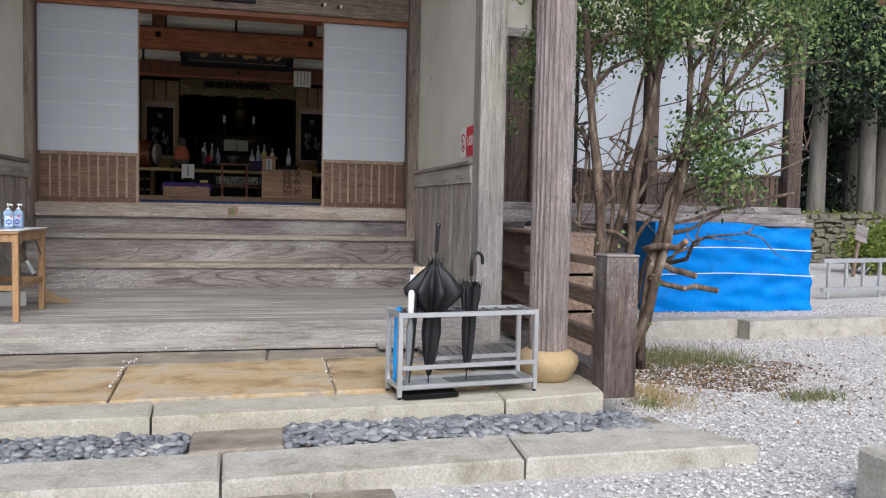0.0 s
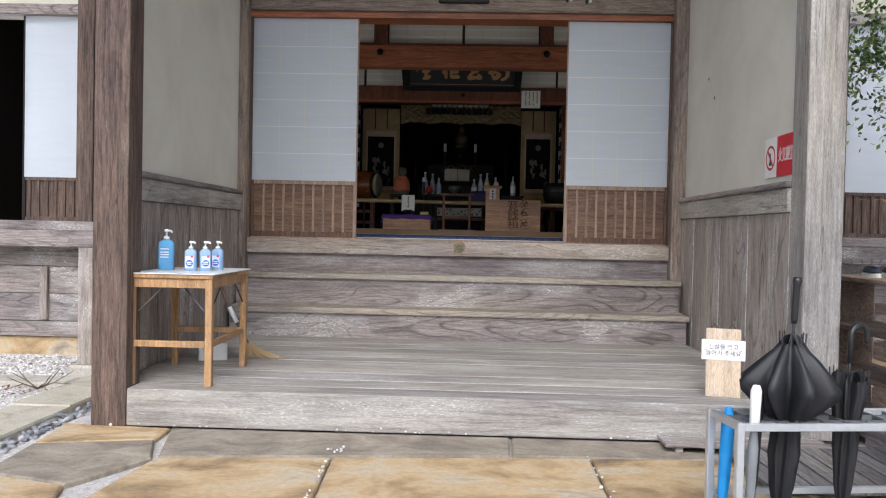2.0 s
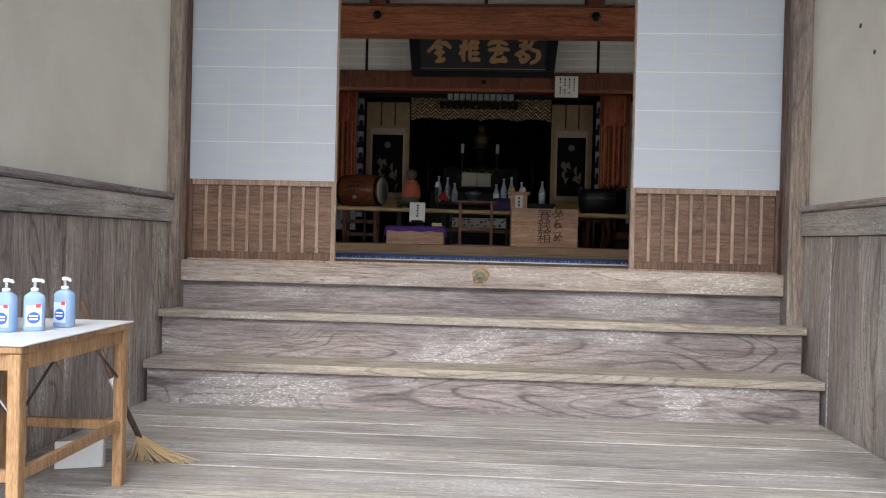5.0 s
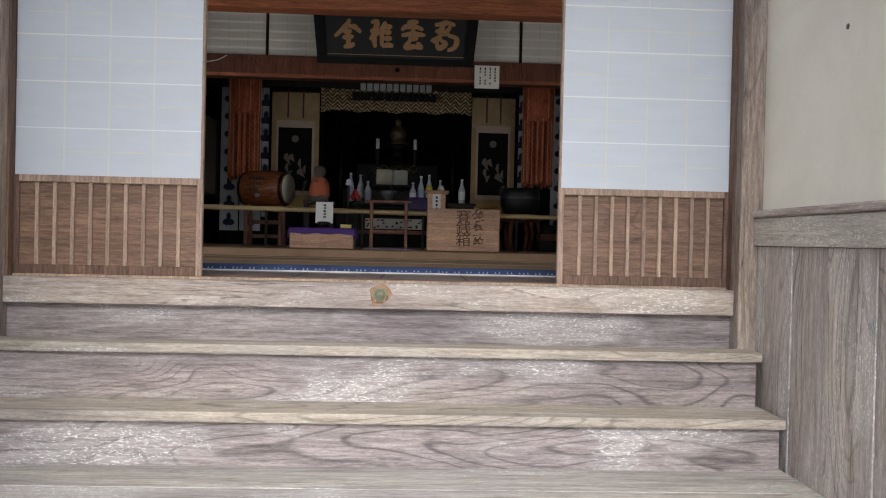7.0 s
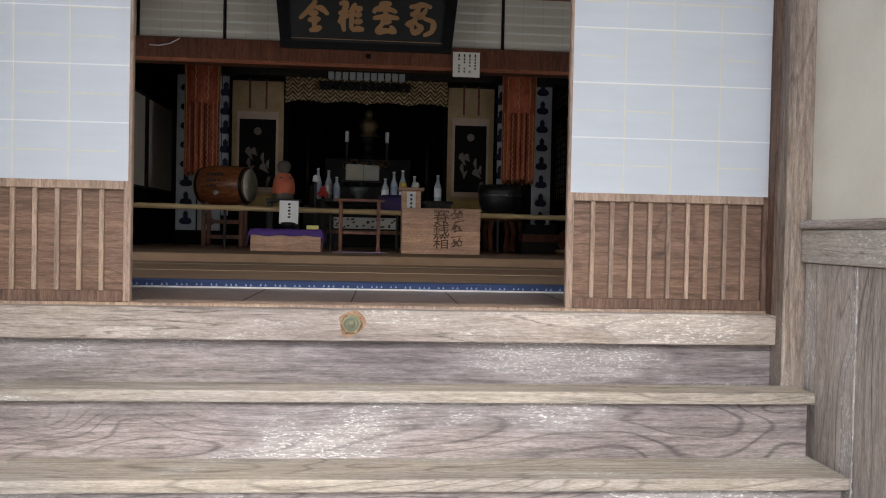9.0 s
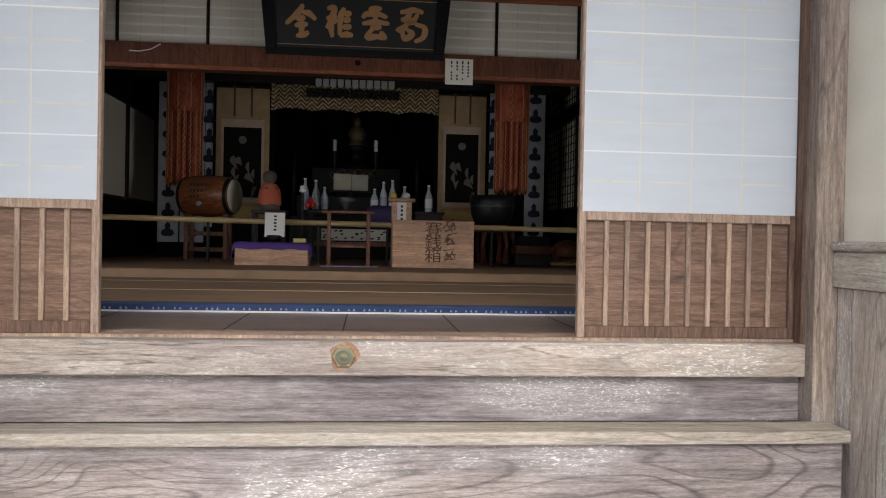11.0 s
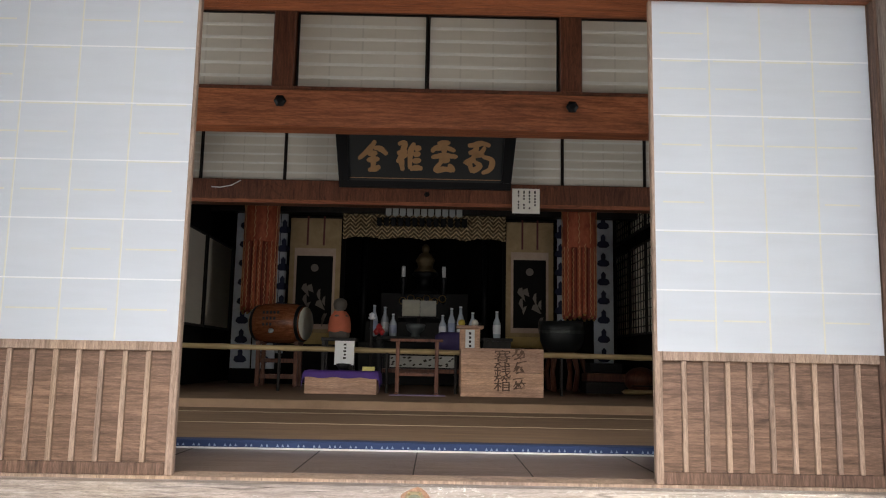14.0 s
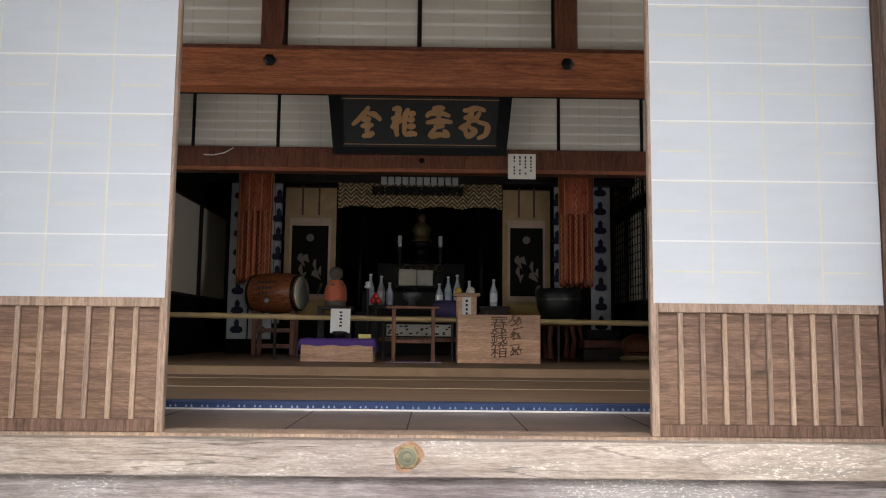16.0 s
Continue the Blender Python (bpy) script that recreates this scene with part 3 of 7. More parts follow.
# ---- outside: walls beside the porch ----
def hall_front(x0, x1, name):
    """The main hall's front beside the porch."""
    w = setting(name, box(x0, x1, 9.42, 9.56, 3.25, 4.6), plaster, "cream plaster band above the shoji bays", "wall")
    part("lintel", box(x0, x1, 9.36, 9.58, 3.15, 3.25, 0.005), wood_x, w, "weathered lintel")
    part("sill", box(x0, x1, 9.3, 9.6, 1.1, 1.19, 0.006), wood_x, w, "weathered sill")
    part("veranda_board", box(x0, x1, 9.05, 9.3, 0.95, 1.0, 0.006), wood_x, w, "pale veranda board edge")
    part("veranda_beam", box(x0, x1, 9.2, 9.42, 1.0, 1.1), wood_x, w)
    for z0, z1 in ((0.1, 0.24), (0.245, 0.5), (0.505, 0.76), (0.765, 0.95)):
        part("board", box(x0, x1, 9.26 + (0.03 if z0 > 0.2 else 0), 9.42, z0, z1, 0.004), wood_x, w, "weathered grey skirting board")
    x = x0 + 0.2
    while x < x1 - 0.1:
        part("batten", box(x, x + 0.07, 9.24, 9.29, 0.26, 0.76, 0.004), wood_z, w)
        x += 0.53
    part("base_stone", box(x0, x1, 9.3, 9.5, -0.15, 0.098, 0.01), sandstone, w, "ochre base stones")
    return w


hall_front(-7.2, -2.08, "hall_front_1")
hall_front(2.26, 7.3, "hall_front_2")
for x0, x1 in ((-2.4, -2.08), (-3.53, -3.37), (-5.3, -5.15), (-7.2, -7.0), (2.26, 2.5), (3.57, 3.65), (5.1, 5.24), (7.1, 7.3)):
    setting("hall_post_front", box(x0, x1, 9.33, 9.58, 0.0, 4.6, 0.006), pillar_wood, "dark weathered post of the hall front", "post")


def outer_shoji(x0, x1, group):
    d = thing("outer_shoji", pose((x0 + x1) / 2, 9.46, 1.19), "white paper shoji with dark slatted lower panel beside the porch", "sliding door", group)
    w, h, zp = x1 - x0, 1.96, 0.42
    a, b = -w / 2, w / 2
    for c in ((a, a + 0.03), (b - 0.03, b)):
        part("stile", box(c[0], c[1], -0.018, 0.018, 0, h), dark_shade_wood, d)
    part("panel", box(a + 0.03, b - 0.03, 0, 0.012, 0.04, zp - 0.03), pillar_wood, d)
    part("bottom_rail", box(a + 0.03, b - 0.03, -0.014, 0.014, 0, 0.04), pillar_wood, d)
    part("middle_rail", box(a + 0.03, b - 0.03, -0.018, 0.014, zp - 0.03, zp), pillar_wood, d)
    n = max(4, round(w / 0.09))
    for i in range(n):
        x = a + 0.03 + (i + 0.5) * (w - 0.06) / n
        part("bar", box(x - 0.009, x + 0.009, -0.016, 0, 0.04, zp - 0.03), pillar_wood, d)
    for i in range(1, 4):
        x = a + i * w / 4
        part("lattice_bar", box(x - 0.004, x + 0.004, 0.002, 0.012, zp, h), slat_wood, d)
    bm = bmesh.new()
    bm.faces.new([bm.verts.new(c) for c in ((a + 0.02, -0.02, zp), (b - 0.02, -0.02, zp), (b - 0.02, -0.02, h), (a + 0.02, -0.02, h))])
    part("paper", bm, shoji_paper, d)
    return d


for x0, x1 in ((-4.11, -3.54), (-7.0, -6.1)):
    outer_shoji(x0, x1, "shoji of the hall front")
for x0, x1 in ((3.65, 4.18), (4.19, 5.09), (5.25, 6.17), (6.18, 7.09)):
    outer_shoji(x0, x1, "shoji of the hall front")
shutter = setting("shutter_wall", box(2.5, 3.57, 9.44, 9.5, 1.19, 3.15), pillar_wood, "dark brown boarded shutter bay beside the porch", "wall")
for x in (2.5, 2.77, 3.04, 3.31):
    part("board", box(x + 0.004, x + 0.262, 9.42, 9.44, 1.19, 3.15, 0.003), pillar_wood, shutter)
setting("hall_end_wall", box(7.15, 7.3, 9.58, 20.3, 0.0, 4.6), plaster, "plaster end wall of the hall", "wall")
setting("hall_end_wall", box(-7.2, -7.05, 9.58, 20.3, 0.0, 4.6), plaster, "plaster end wall of the hall", "wall")
setting("hall_roof", box(-8.4, 8.5, 8.0, 21.5, 4.75, 4.95), pillar_wood, "dark timber underside of the hall roof", "roof")
setting("side_room_wall", box(-7.05, HALL_L - 0.15, 12.6, 12.75, 0.9, 4.6), hall_shade, "inner wall behind the open bay, coloured as deep shade", "wall")
setting("side_room_floor", box(-7.05, HALL_L - 0.15, 9.6, 12.6, 0.9, 1.08), hall_floor, "dark board floor behind the open bay", "floor")

# ---- ground, kerbs and flagstones ----
setting("ground", box(-400, 400, -300, 500, -0.5, -0.22), gravel_bed, "pale gravel ground", "ground")
setting("terrace", box(-9, 3.4, 6.3, 9.4, -0.25, -0.08), gravel_bed, "gravelled strip before the hall", "ground")

# kerbs, flagstones and the slab between the pebble beds
def stone(name, outline, z0, z1, mat, label, category, bev=0.012, group=""):
    ob = setting(name, slab(outline, z0, z1, bev, None, 0.002), mat, label, category)
    return tagged(ob, group=group) if group else ob


for pts in ([(-2.25, 4.6), (-0.165, 4.62), (-0.185, 4.95), (-2.25, 4.92)], [(-0.153, 4.62), (1.815, 4.69), (1.85, 4.98), (-0.173, 4.95)], [(1.828, 4.69), (2.5, 4.8), (2.6, 5.2), (2.35, 5.95), (1.865, 5.85)]):
    stone("inner_kerb", pts, -0.22, -0.022, granite, "pale worn granite kerb stone before the porch", "kerb", 0.011)
for pts in ([(-2.6, 3.86), (0.225, 3.82), (0.213, 4.23), (-2.6, 4.2)], [(0.237, 3.82), (1.67, 3.9), (1.71, 4.31), (0.225, 4.23)], [(1.683, 3.9), (2.99, 3.92), (2.75, 4.4), (1.723, 4.31)]):
    stone("outer_kerb", pts, -0.32, -0.112, granite_front, "mossy granite kerb stone at the gravel", "kerb", 0.011)
stone("kerb_slab", [(0.06, 4.245), (0.52, 4.27), (0.53, 4.61), (0.05, 4.605)], -0.32, -0.105, brownstone, "flat grey stone slab between pebbles", "slab")
for pts, mt in (([(-1.45, 4.945), (-0.437, 4.975), (-0.482, 5.955), (-1.36, 5.87)], sandstone), ([(-0.425, 4.975), (0.849, 5.055), (0.864, 6.08), (-0.47, 5.96)], sandstone), ([(0.862, 5.055), (1.845, 5.0), (1.855, 6.12), (0.877, 6.085)], sandstone), ([(-1.355, 5.885), (0.45, 6.09), (0.465, 6.456), (-1.5, 6.456)], brownstone), ([(0.463, 6.1), (1.95, 6.135), (1.95, 6.456), (0.477, 6.456)], brownstone), ([(-2.06, 5.56), (-1.6, 5.42), (-1.38, 5.86), (-1.5, 6.2), (-2.1, 6.05)], brownstone), ([(-2.1, 6.065), (-1.505, 6.215), (-1.51, 6.456), (-2.15, 6.5)], sandstone), ([(-2.1, 4.94), (-1.465, 4.955), (-1.6, 5.405), (-2.07, 5.545)], sandstone)):
    stone("flagstone", pts, -0.17, -0.016, mt, "large uneven sandstone flagstone", "flagstone", 0.008, "flagstones before the porch")
setting("flag_bed", box(-2.2, 2.42, 4.9, 9.3, -0.3, -0.045), gravel_bed, "sandy bed under the flagstones", "ground")
pebble_base = setting("pebble_base", box(-2.3, 2.8, 4.2, 4.72, -0.3, -0.17), brownstone, "dark bed under the pebbles", "ground")

# gravel strip beside the porch with its kerbs and pebble gutter
for y0, y1 in ((4.8, 5.9), (5.91, 6.95), (6.96, 8.0)):
    stone("gutter_kerb", [(-2.78, y0), (-2.36, y0), (-2.34, y1), (-2.74, y1)], -0.2, -0.02, granite, "pale granite stone along the gutter", "kerb", 0.015)
for x0, x1 in ((-6.5, -4.6), (-4.59, -2.8)):
    stone("edge_stone", [(x0, 7.75), (x1, 7.75), (x1, 8.02), (x0, 8.02)], -0.2, -0.03, granite_front, "low worn edging stone in the gravel", "kerb", 0.015)
support = thing("veranda_post", pose(-2.87, 8.25, -0.1), "grey square veranda post on a stone block", "post")
part("base_stone", box(-0.12, 0.12, -0.12, 0.12, 0, 0.13, 0.02), granite_front, support)
part("post", box(-0.06, 0.06, -0.06, 0.06, 0.13, 1.08, 0.006), wood_z, support)
part("beam", box(-0.14, 0.14, -0.07, 0.95, 1.08, 1.17, 0.006), wood_x, support, "short beam end on the post")

# terrace edge under the blue sheet
for x0, x1 in ((3.6, 5.4), (5.41, 7.3), (7.31, 10.5)):
    stone("terrace_kerb", [(x0, 7.55), (x1, 7.75), (x1, 8.0), (x0, 7.85)], -0.25, -0.02, granite_front, "low pale kerb of the terrace", "kerb", 0.011)
setting("terrace_right", box(3.4, 22, 7.85, 16.5, -0.3, -0.05), gravel_bed, "gravelled terrace beside the hall", "ground")
stone("block_stone", [(3.11, 2.87), (3.58, 2.87), (3.58, 3.34), (3.11, 3.34)], -0.25, 0.05, granite_front, "squared granite block", "block", 0.02)
for x0, x1 in ((0.2, 0.62), (0.63, 1.0)):
    stone("path_slab", [(x0, 3.46), (x1, 3.46), (x1, 3.81), (x0, 3.81)], -0.3, -0.185, brownstone, "grey slab at the foot of the kerb", "slab")


soil = stone("soil_patch", [(4.0 + (0.95 + 0.18 * math.sin(3 * a) + 0.1 * math.sin(7 * a)) * math.cos(a), 6.15 + (0.62 + 0.12 * math.sin(4 * a + 1)) * math.sin(a)) for a in np.linspace(0, 2 * math.pi, 40, endpoint=False)], -0.24, -0.214, mottled("bare brown soil", [(0.3, (0.13, 0.10, 0.07)), (0.6, (0.25, 0.205, 0.155)), (0.8, (0.42, 0.38, 0.33))], 9.0, 0.95, 0.8, 90, 0.01, fleck=0.8), "bare brown soil among the gravel by the tree", "soil", 0.004)


# loose stones
def stone_material(name, stops):
    m, nt, bsdf, _ = material(name)
    g = nt.nodes.new("ShaderNodeNewGeometry")
    oi = nt.nodes.new("ShaderNodeObjectInfo")
    ad = nt.nodes.new("ShaderNodeMath")
    ad.operation = "ADD"
    nt.links.new(g.outputs["Random Per Island"], ad.inputs[0])
    nt.links.new(oi.outputs["Random"], ad.inputs[1])
    fr = nt.nodes.new("ShaderNodeMath")
    fr.operation = "FRACT"
    nt.links.new(ad.outputs[0], fr.inputs[0])
    col = ramp(nt, fr.outputs[0], stops)
    sp = noise_tex(nt, coords(nt, (1, 1, 1), False), 70, 4, 0.7)
    col = mix(nt, 0.35, col, ramp(nt, sp, [(0.3, 0.6), (0.7, 1.2)]), "MULTIPLY")
    nt.links.new(col, bsdf.inputs["Base Color"])
    bsdf.inputs["Roughness"].default_value = 0.75
    return m


pebble_mat = stone_material("blue grey pebbles", [(0.0, (0.12, 0.13, 0.145)), (0.35, (0.2, 0.21, 0.225)), (0.7, (0.27, 0.275, 0.285)), (0.92, (0.36, 0.355, 0.35)), (1.0, (0.5, 0.48, 0.45))])
gravel_mat = stone_material("white gravel stones", [(0.0, (0.24, 0.21, 0.19)), (0.25, (0.54, 0.51, 0.49)), (0.7, (0.74, 0.72, 0.70)), (1.0, (0.82, 0.80, 0.78))])

_b = bmesh.new()
bmesh.ops.create_icosphere(_b, subdivisions=1, radius=1.0)
ICO_V = np.array([v.co[:] for v in _b.verts])
ICO_F = np.array([[v.index for v in f.verts] for f in _b.faces])
_b.free()
OCT_V = np.array([(1, 0, 0), (-1, 0, 0), (0, 1, 0), (0, -1, 0), (0, 0, 1), (0, 0, -1)], float)
OCT_F = np.array([(0, 2, 4), (2, 1, 4), (1, 3, 4), (3, 0, 4), (2, 0, 5), (1, 2, 5), (3, 1, 5), (0, 3, 5)])


def heap(name, places, sizes, flat, mat, base_v, base_f, smooth, rng):
    """Many loose stones in one mesh."""
    n, k = len(places), len(base_v)
    ang = rng.uniform(0, 6.28, n)
    tilt = rng.normal(0, 0.25, n)
    sc = np.stack([sizes * rng.uniform(0.75, 1.3, n), sizes * rng.uniform(0.6, 1.0, n), sizes * flat * rng.uniform(0.7, 1.2, n)], 1)
    v = base_v[None] * sc[:, None] * (1 + rng.normal(0, 0.1, (n, k, 1)))
    ct, st = np.cos(tilt)[:, None], np.sin(tilt)[:, None]
    x, z = v[..., 0] * ct + v[..., 2] * st, -v[..., 0] * st + v[..., 2] * ct
    ca, sa = np.cos(ang)[:, None], np.sin(ang)[:, None]
    w = np.stack([x * ca - v[..., 1] * sa, x * sa + v[..., 1] * ca, z], 2) + places[:, None]
    f = (base_f[None] + (np.arange(n) * k)[:, None, None]).reshape(-1, 3)
    me = bpy.data.meshes.new(name)
    me.from_pydata(w.reshape(-1, 3).tolist(), [], f.tolist())
    me.materials.append(mat)
    if smooth:
        me.polygons.foreach_set("use_smooth", [True] * len(me.polygons))
    return new(name, me)


rng = np.random.default_rng(4)


def scatter(n, x0, x1, y0, y1, z):
    return np.stack([rng.uniform(x0, x1, n), rng.uniform(y0, y1, n), np.full(n, z) + rng.uniform(-0.006, 0.012, n)], 1)


p = np.concatenate([scatter(700, -2.25, 0.03, 4.24, 4.6, -0.13), scatter(800, 0.54, 2.6, 4.3, 4.67, -0.13), scatter(450, -2.25, 0.03, 4.24, 4.6, -0.115), scatter(500, 0.54, 2.55, 4.3, 4.67, -0.115)])
tagged(heap("pebble_bed", p, rng.uniform(0.02, 0.042, len(p)), 0.45, pebble_mat, ICO_V, ICO_F, True, rng), "dark blue-grey river pebbles between the kerbs", "pebbles", kind="stuff")
pebble_shapes = []
for k in range(6):
    me = bpy.data.meshes.new("pebble")
    me.from_pydata((ICO_V * (1 + rng.normal(0, 0.1, (len(ICO_V), 1)))).tolist(), [], ICO_F.tolist())
    me.polygons.foreach_set("use_smooth", [True] * len(me.polygons))
    me.materials.append(pebble_mat)
    pebble_shapes.append(me)
for k in range(300):
    s = new("pebble", pebble_shapes[k % 6])
    s.parent = pebble_base
    r_ = rng.uniform(0.022, 0.042)
    s.matrix_basis = pose(rng.uniform(0.56, 2.2), rng.uniform(4.3, 4.64), -0.102 + rng.uniform(-0.006, 0.008), rng.normal(0, 12), rng.normal(0, 12), rng.uniform(0, 360)) @ Matrix.Diagonal((r_ * 1.2, r_ * 0.85, r_ * 0.45, 1))
p = np.concatenate([scatter(260, -2.33, -2.2, 5.2, 9.0, -0.05)])
tagged(heap("gutter_pebbles", p, rng.uniform(0.02, 0.035, len(p)), 0.5, pebble_mat, ICO_V, ICO_F, True, rng), "dark pebbles in the narrow gutter", "pebbles", kind="stuff")
p = np.concatenate([scatter(30000, 2.0, 5.6, 2.6, 7.6, -0.218), scatter(12000, 5.6, 10.0, 4.0, 7.6, -0.218), scatter(5000, 3.5, 9.0, 7.95, 9.1, -0.05), scatter(1500, -0.8, 2.0, 3.0, 3.9, -0.218)])
keep = ~((p[:, 0] < 2.8) & (p[:, 1] > 3.85)) & ~((p[:, 0] > 0.2) & (p[:, 0] < 1.0) & (p[:, 1] > 3.46) & (p[:, 1] < 3.82))
p = p[keep]
tagged(heap("gravel_stones", p, rng.uniform(0.006, 0.015, len(p)), 0.6, gravel_mat, OCT_V, OCT_F, False, rng), "loose white gravel stones", "gravel", kind="stuff")
p = np.concatenate([scatter(5000, -6.0, -2.8, 8.0, 9.2, -0.078), scatter(3500, -6.0, -2.8, 5.5, 7.75, -0.078)])
setting("gravel_strip", box(-9, -2.78, 4.0, 9.3, -0.25, -0.085), gravel_bed, "gravelled strip beside the porch", "ground")
tagged(heap("side_gravel", p, rng.uniform(0.009, 0.02, len(p)), 0.6, gravel_mat, OCT_V, OCT_F, False, rng), "white gravel beside the porch", "gravel", kind="stuff")
p = np.concatenate([scatter(26, -2.0, 2.0, 6.4, 6.45, 0.008), scatter(12, 0.84, 0.88, 5.2, 6.1, 0.003), scatter(12, -0.49, -0.46, 5.2, 6.0, 0.003), scatter(10, -0.52, -0.42, 6.0, 6.06, 0.004)])
tagged(heap("stray_gravel", p, rng.uniform(0.006, 0.012, len(p)), 0.8, gravel_mat, OCT_V, OCT_F, False, rng), "few white gravel stones in the joints", "gravel", kind="stuff")

# ---- things before the porch ----
# fluted pillar on its turned stone
fp = thing("fluted_pillar", pose(2.28, 5.22, -0.022), "grey weathered fluted wooden porch pillar on round stone base", "pillar")
bm = bmesh.new()
n = 24
rings = []
for z in np.linspace(0.2, 5.3, 10):
    ring = []
    for i in range(n * 4):
        a = 2 * math.pi * i / (n * 4)
        r = 0.132 * (1 - 0.012 * max(0.0, z - 0.3)) - 0.010 * abs(math.cos(a * n / 2)) ** 0.7
        if z < 0.25:
            r *= 0.98
        ring.append(bm.verts.new((r * math.cos(a), r * math.sin(a), z)))
    rings.append(ring)
for a, b in zip(rings, rings[1:]):
    for i in range(n * 4):
        j = (i + 1) % (n * 4)
        bm.faces.new((a[i], a[j], b[j], b[i]))
bm.faces.new(list(reversed(rings[0])))
bm.faces.new(rings[-1])
part("shaft", bm, flute_wood, fp)
part("base_stone", lathe([(0.14, 0.0), (0.165, 0.03), (0.2, 0.09), (0.21, 0.13), (0.2, 0.165), (0.165, 0.195), (0.15, 0.205)], 28), mottled("turned ochre stone", [(0.3, (0.36, 0.25, 0.13)), (0.7, (0.50, 0.38, 0.22))], 3.0, 0.85, 0.4, 50, 0.004), fp, "round ochre stone base", True)

# low railing beside the pillar
lr = thing("low_railing", pose(2.64, 4.86, -0.08), "dark weathered wooden corner post with three rails", "railing")
part("post", box(-0.115, 0.105, 0.0, 0.18, 0.0, 0.9, 0.012, seg=2), wood("flecked dark post", (0.055, 0.04, 0.036), (0.17, 0.13, 0.115), "z", (0.36, 0.33, 0.31), 0.55), lr)
part("post_cap", box(-0.12, 0.11, -0.005, 0.185, 0.9, 0.915, 0.006), wood_x, lr)
for z in (0.82, 0.55, 0.28):
    part("rail", box(-0.06, 0.0, 0.18, 1.75, z, z + (0.06 if z > 0.8 else 0.11), 0.006), shelf_wood, lr)
part("ground_beam", box(-0.09, 0.04, 0.2, 1.75, 0.03, 0.16, 0.01), wood_y, lr)

# shoe shelf behind the right pillar, with one pair of slip-ons
sh = thing("shoe_shelf", pose(2.62, 6.05, -0.03), "brown wooden open shoe shelf with three boards", "shelf")
for z in (0.33, 0.62, 0.93):
    part("shelf_board", box(0, 0.36, 0, 1.36, z, z + 0.03, 0.004), shelf_wood, sh)
for y in (0.0, 1.32):
    part("end_panel", box(0.02, 0.34, y, y + 0.035, 0.0, 0.93), table_wood if y < 0 else shelf_wood, sh)
part("base_board", box(0, 0.34, 0.03, 1.33, 0.0, 0.1), shelf_wood, sh)


def slip_on(x, y, z, rz):
    s = thing("slip_on_shoe", pose(x, y, z, 0, 0, rz), "dark navy slip-on shoe with white sole", "shoe", "shoes on the shelf")
    def shape(z0, z1, grow, m):
        out_line = []
        for i in range(20):
            a = 2 * math.pi * i / 20
            w = 0.045 + 0.008 * math.cos(a)
            out_line.append((0.135 * math.cos(a) * grow, w * math.sin(a) * grow))
        return slab(out_line, z0, z1, 0.008)
    part("sole", shape(0, 0.028, 1.0, 0), plain("white rubber", (0.72, 0.72, 0.7), 0.6), s, "white rubber sole")
    bm = bmesh.new()
    bmesh.ops.create_uvsphere(bm, u_segments=18, v_segments=10, radius=1.0)
    for v in bm.verts:
        c = v.co
        h = 0.055 * (0.75 + 0.25 * c.x) if c.x > -0.1 else 0.045
        v.co = Vector((c.x * 0.128, c.y * 0.043, 0.028 + max(0.0, c.z) * h))
    part("upper", bm, plain("navy canvas", (0.025, 0.03, 0.045), 0.85), s, "", True)
    part("insole", slab([(0.05 * math.cos(a) - 0.055, 0.026 * math.sin(a)) for a in np.linspace(0, 6.1, 14)], 0.07, 0.078, 0.003), plain("grey lining", (0.2, 0.21, 0.23), 0.9), s, "grey lining at the opening")
    return s


slip_on(2.78, 7.05, 0.93, 80)
slip_on(2.9, 7.03, 0.93, 84)

# duckboards
db = thing("duckboard", pose(1.6, 5.5, -0.016), "grey slatted wooden duckboard on the flagstones", "duckboard")
for i in range(9):
    part("slat", box(i * 0.105, i * 0.105 + 0.095, 0, 0.8, 0.03, 0.05, 0.003), deck_wood, db)
for y in (0.08, 0.68):
    part("bearer", box(0, 0.935, y, y + 0.05, 0, 0.03), deck_wood, db)
plank = thing("plank", pose(1.3, 6.23, -0.016), "thin weathered plank step lying before the porch", "plank")
part("board", box(0, 0.9, 0, 0.2, 0.03, 0.052, 0.004), wood_x, plank)
for x in (0.06, 0.8):
    part("foot", box(x, x + 0.04, 0.02, 0.18, 0, 0.03), wood_x, plank)

# umbrella stand
RACK = pose(1.622, 4.96, -0.018, 0, 0, 7)
rk = thing("umbrella_stand", RACK, "silver aluminium umbrella stand with plastic grid", "umbrella stand")
W, D, H = 0.44, 0.123, 0.51
for x in (-W, W):
    for y in (-D, D):
        leg = part("leg", box(x - 0.014, x + 0.014, y - 0.014, y + 0.014, 0.012, H, 0.003), alu, rk)
        part("foot", lathe([(0.009, 0), (0.011, 0.012)], 10, None, pose(x, y, 0)), black_lacquer, leg, "small black foot")
for z0, z1 in ((H - 0.03, H - 0.002), (0.17, 0.195), (0.055, 0.08)):
    for y in (-D, D):
        part("rail", box(-W + 0.014, W - 0.014, y - 0.011, y + 0.011, z0, z1, 0.002), alu, rk)
    if z0 != 0.17:
        for x in (-W, W):
            part("rail", box(x - 0.011, x + 0.011, -D + 0.014, D - 0.014, z0, z1, 0.002), alu, rk)
grid_mat = plain("grey plastic grid", (0.11, 0.115, 0.12), 0.6)
for i in range(1, 10):
    x = -W + i * 2 * W / 10
    part("grid_bar", box(x - 0.006, x + 0.006, -D + 0.012, D - 0.012, H - 0.03, H - 0.01), grid_mat, rk)
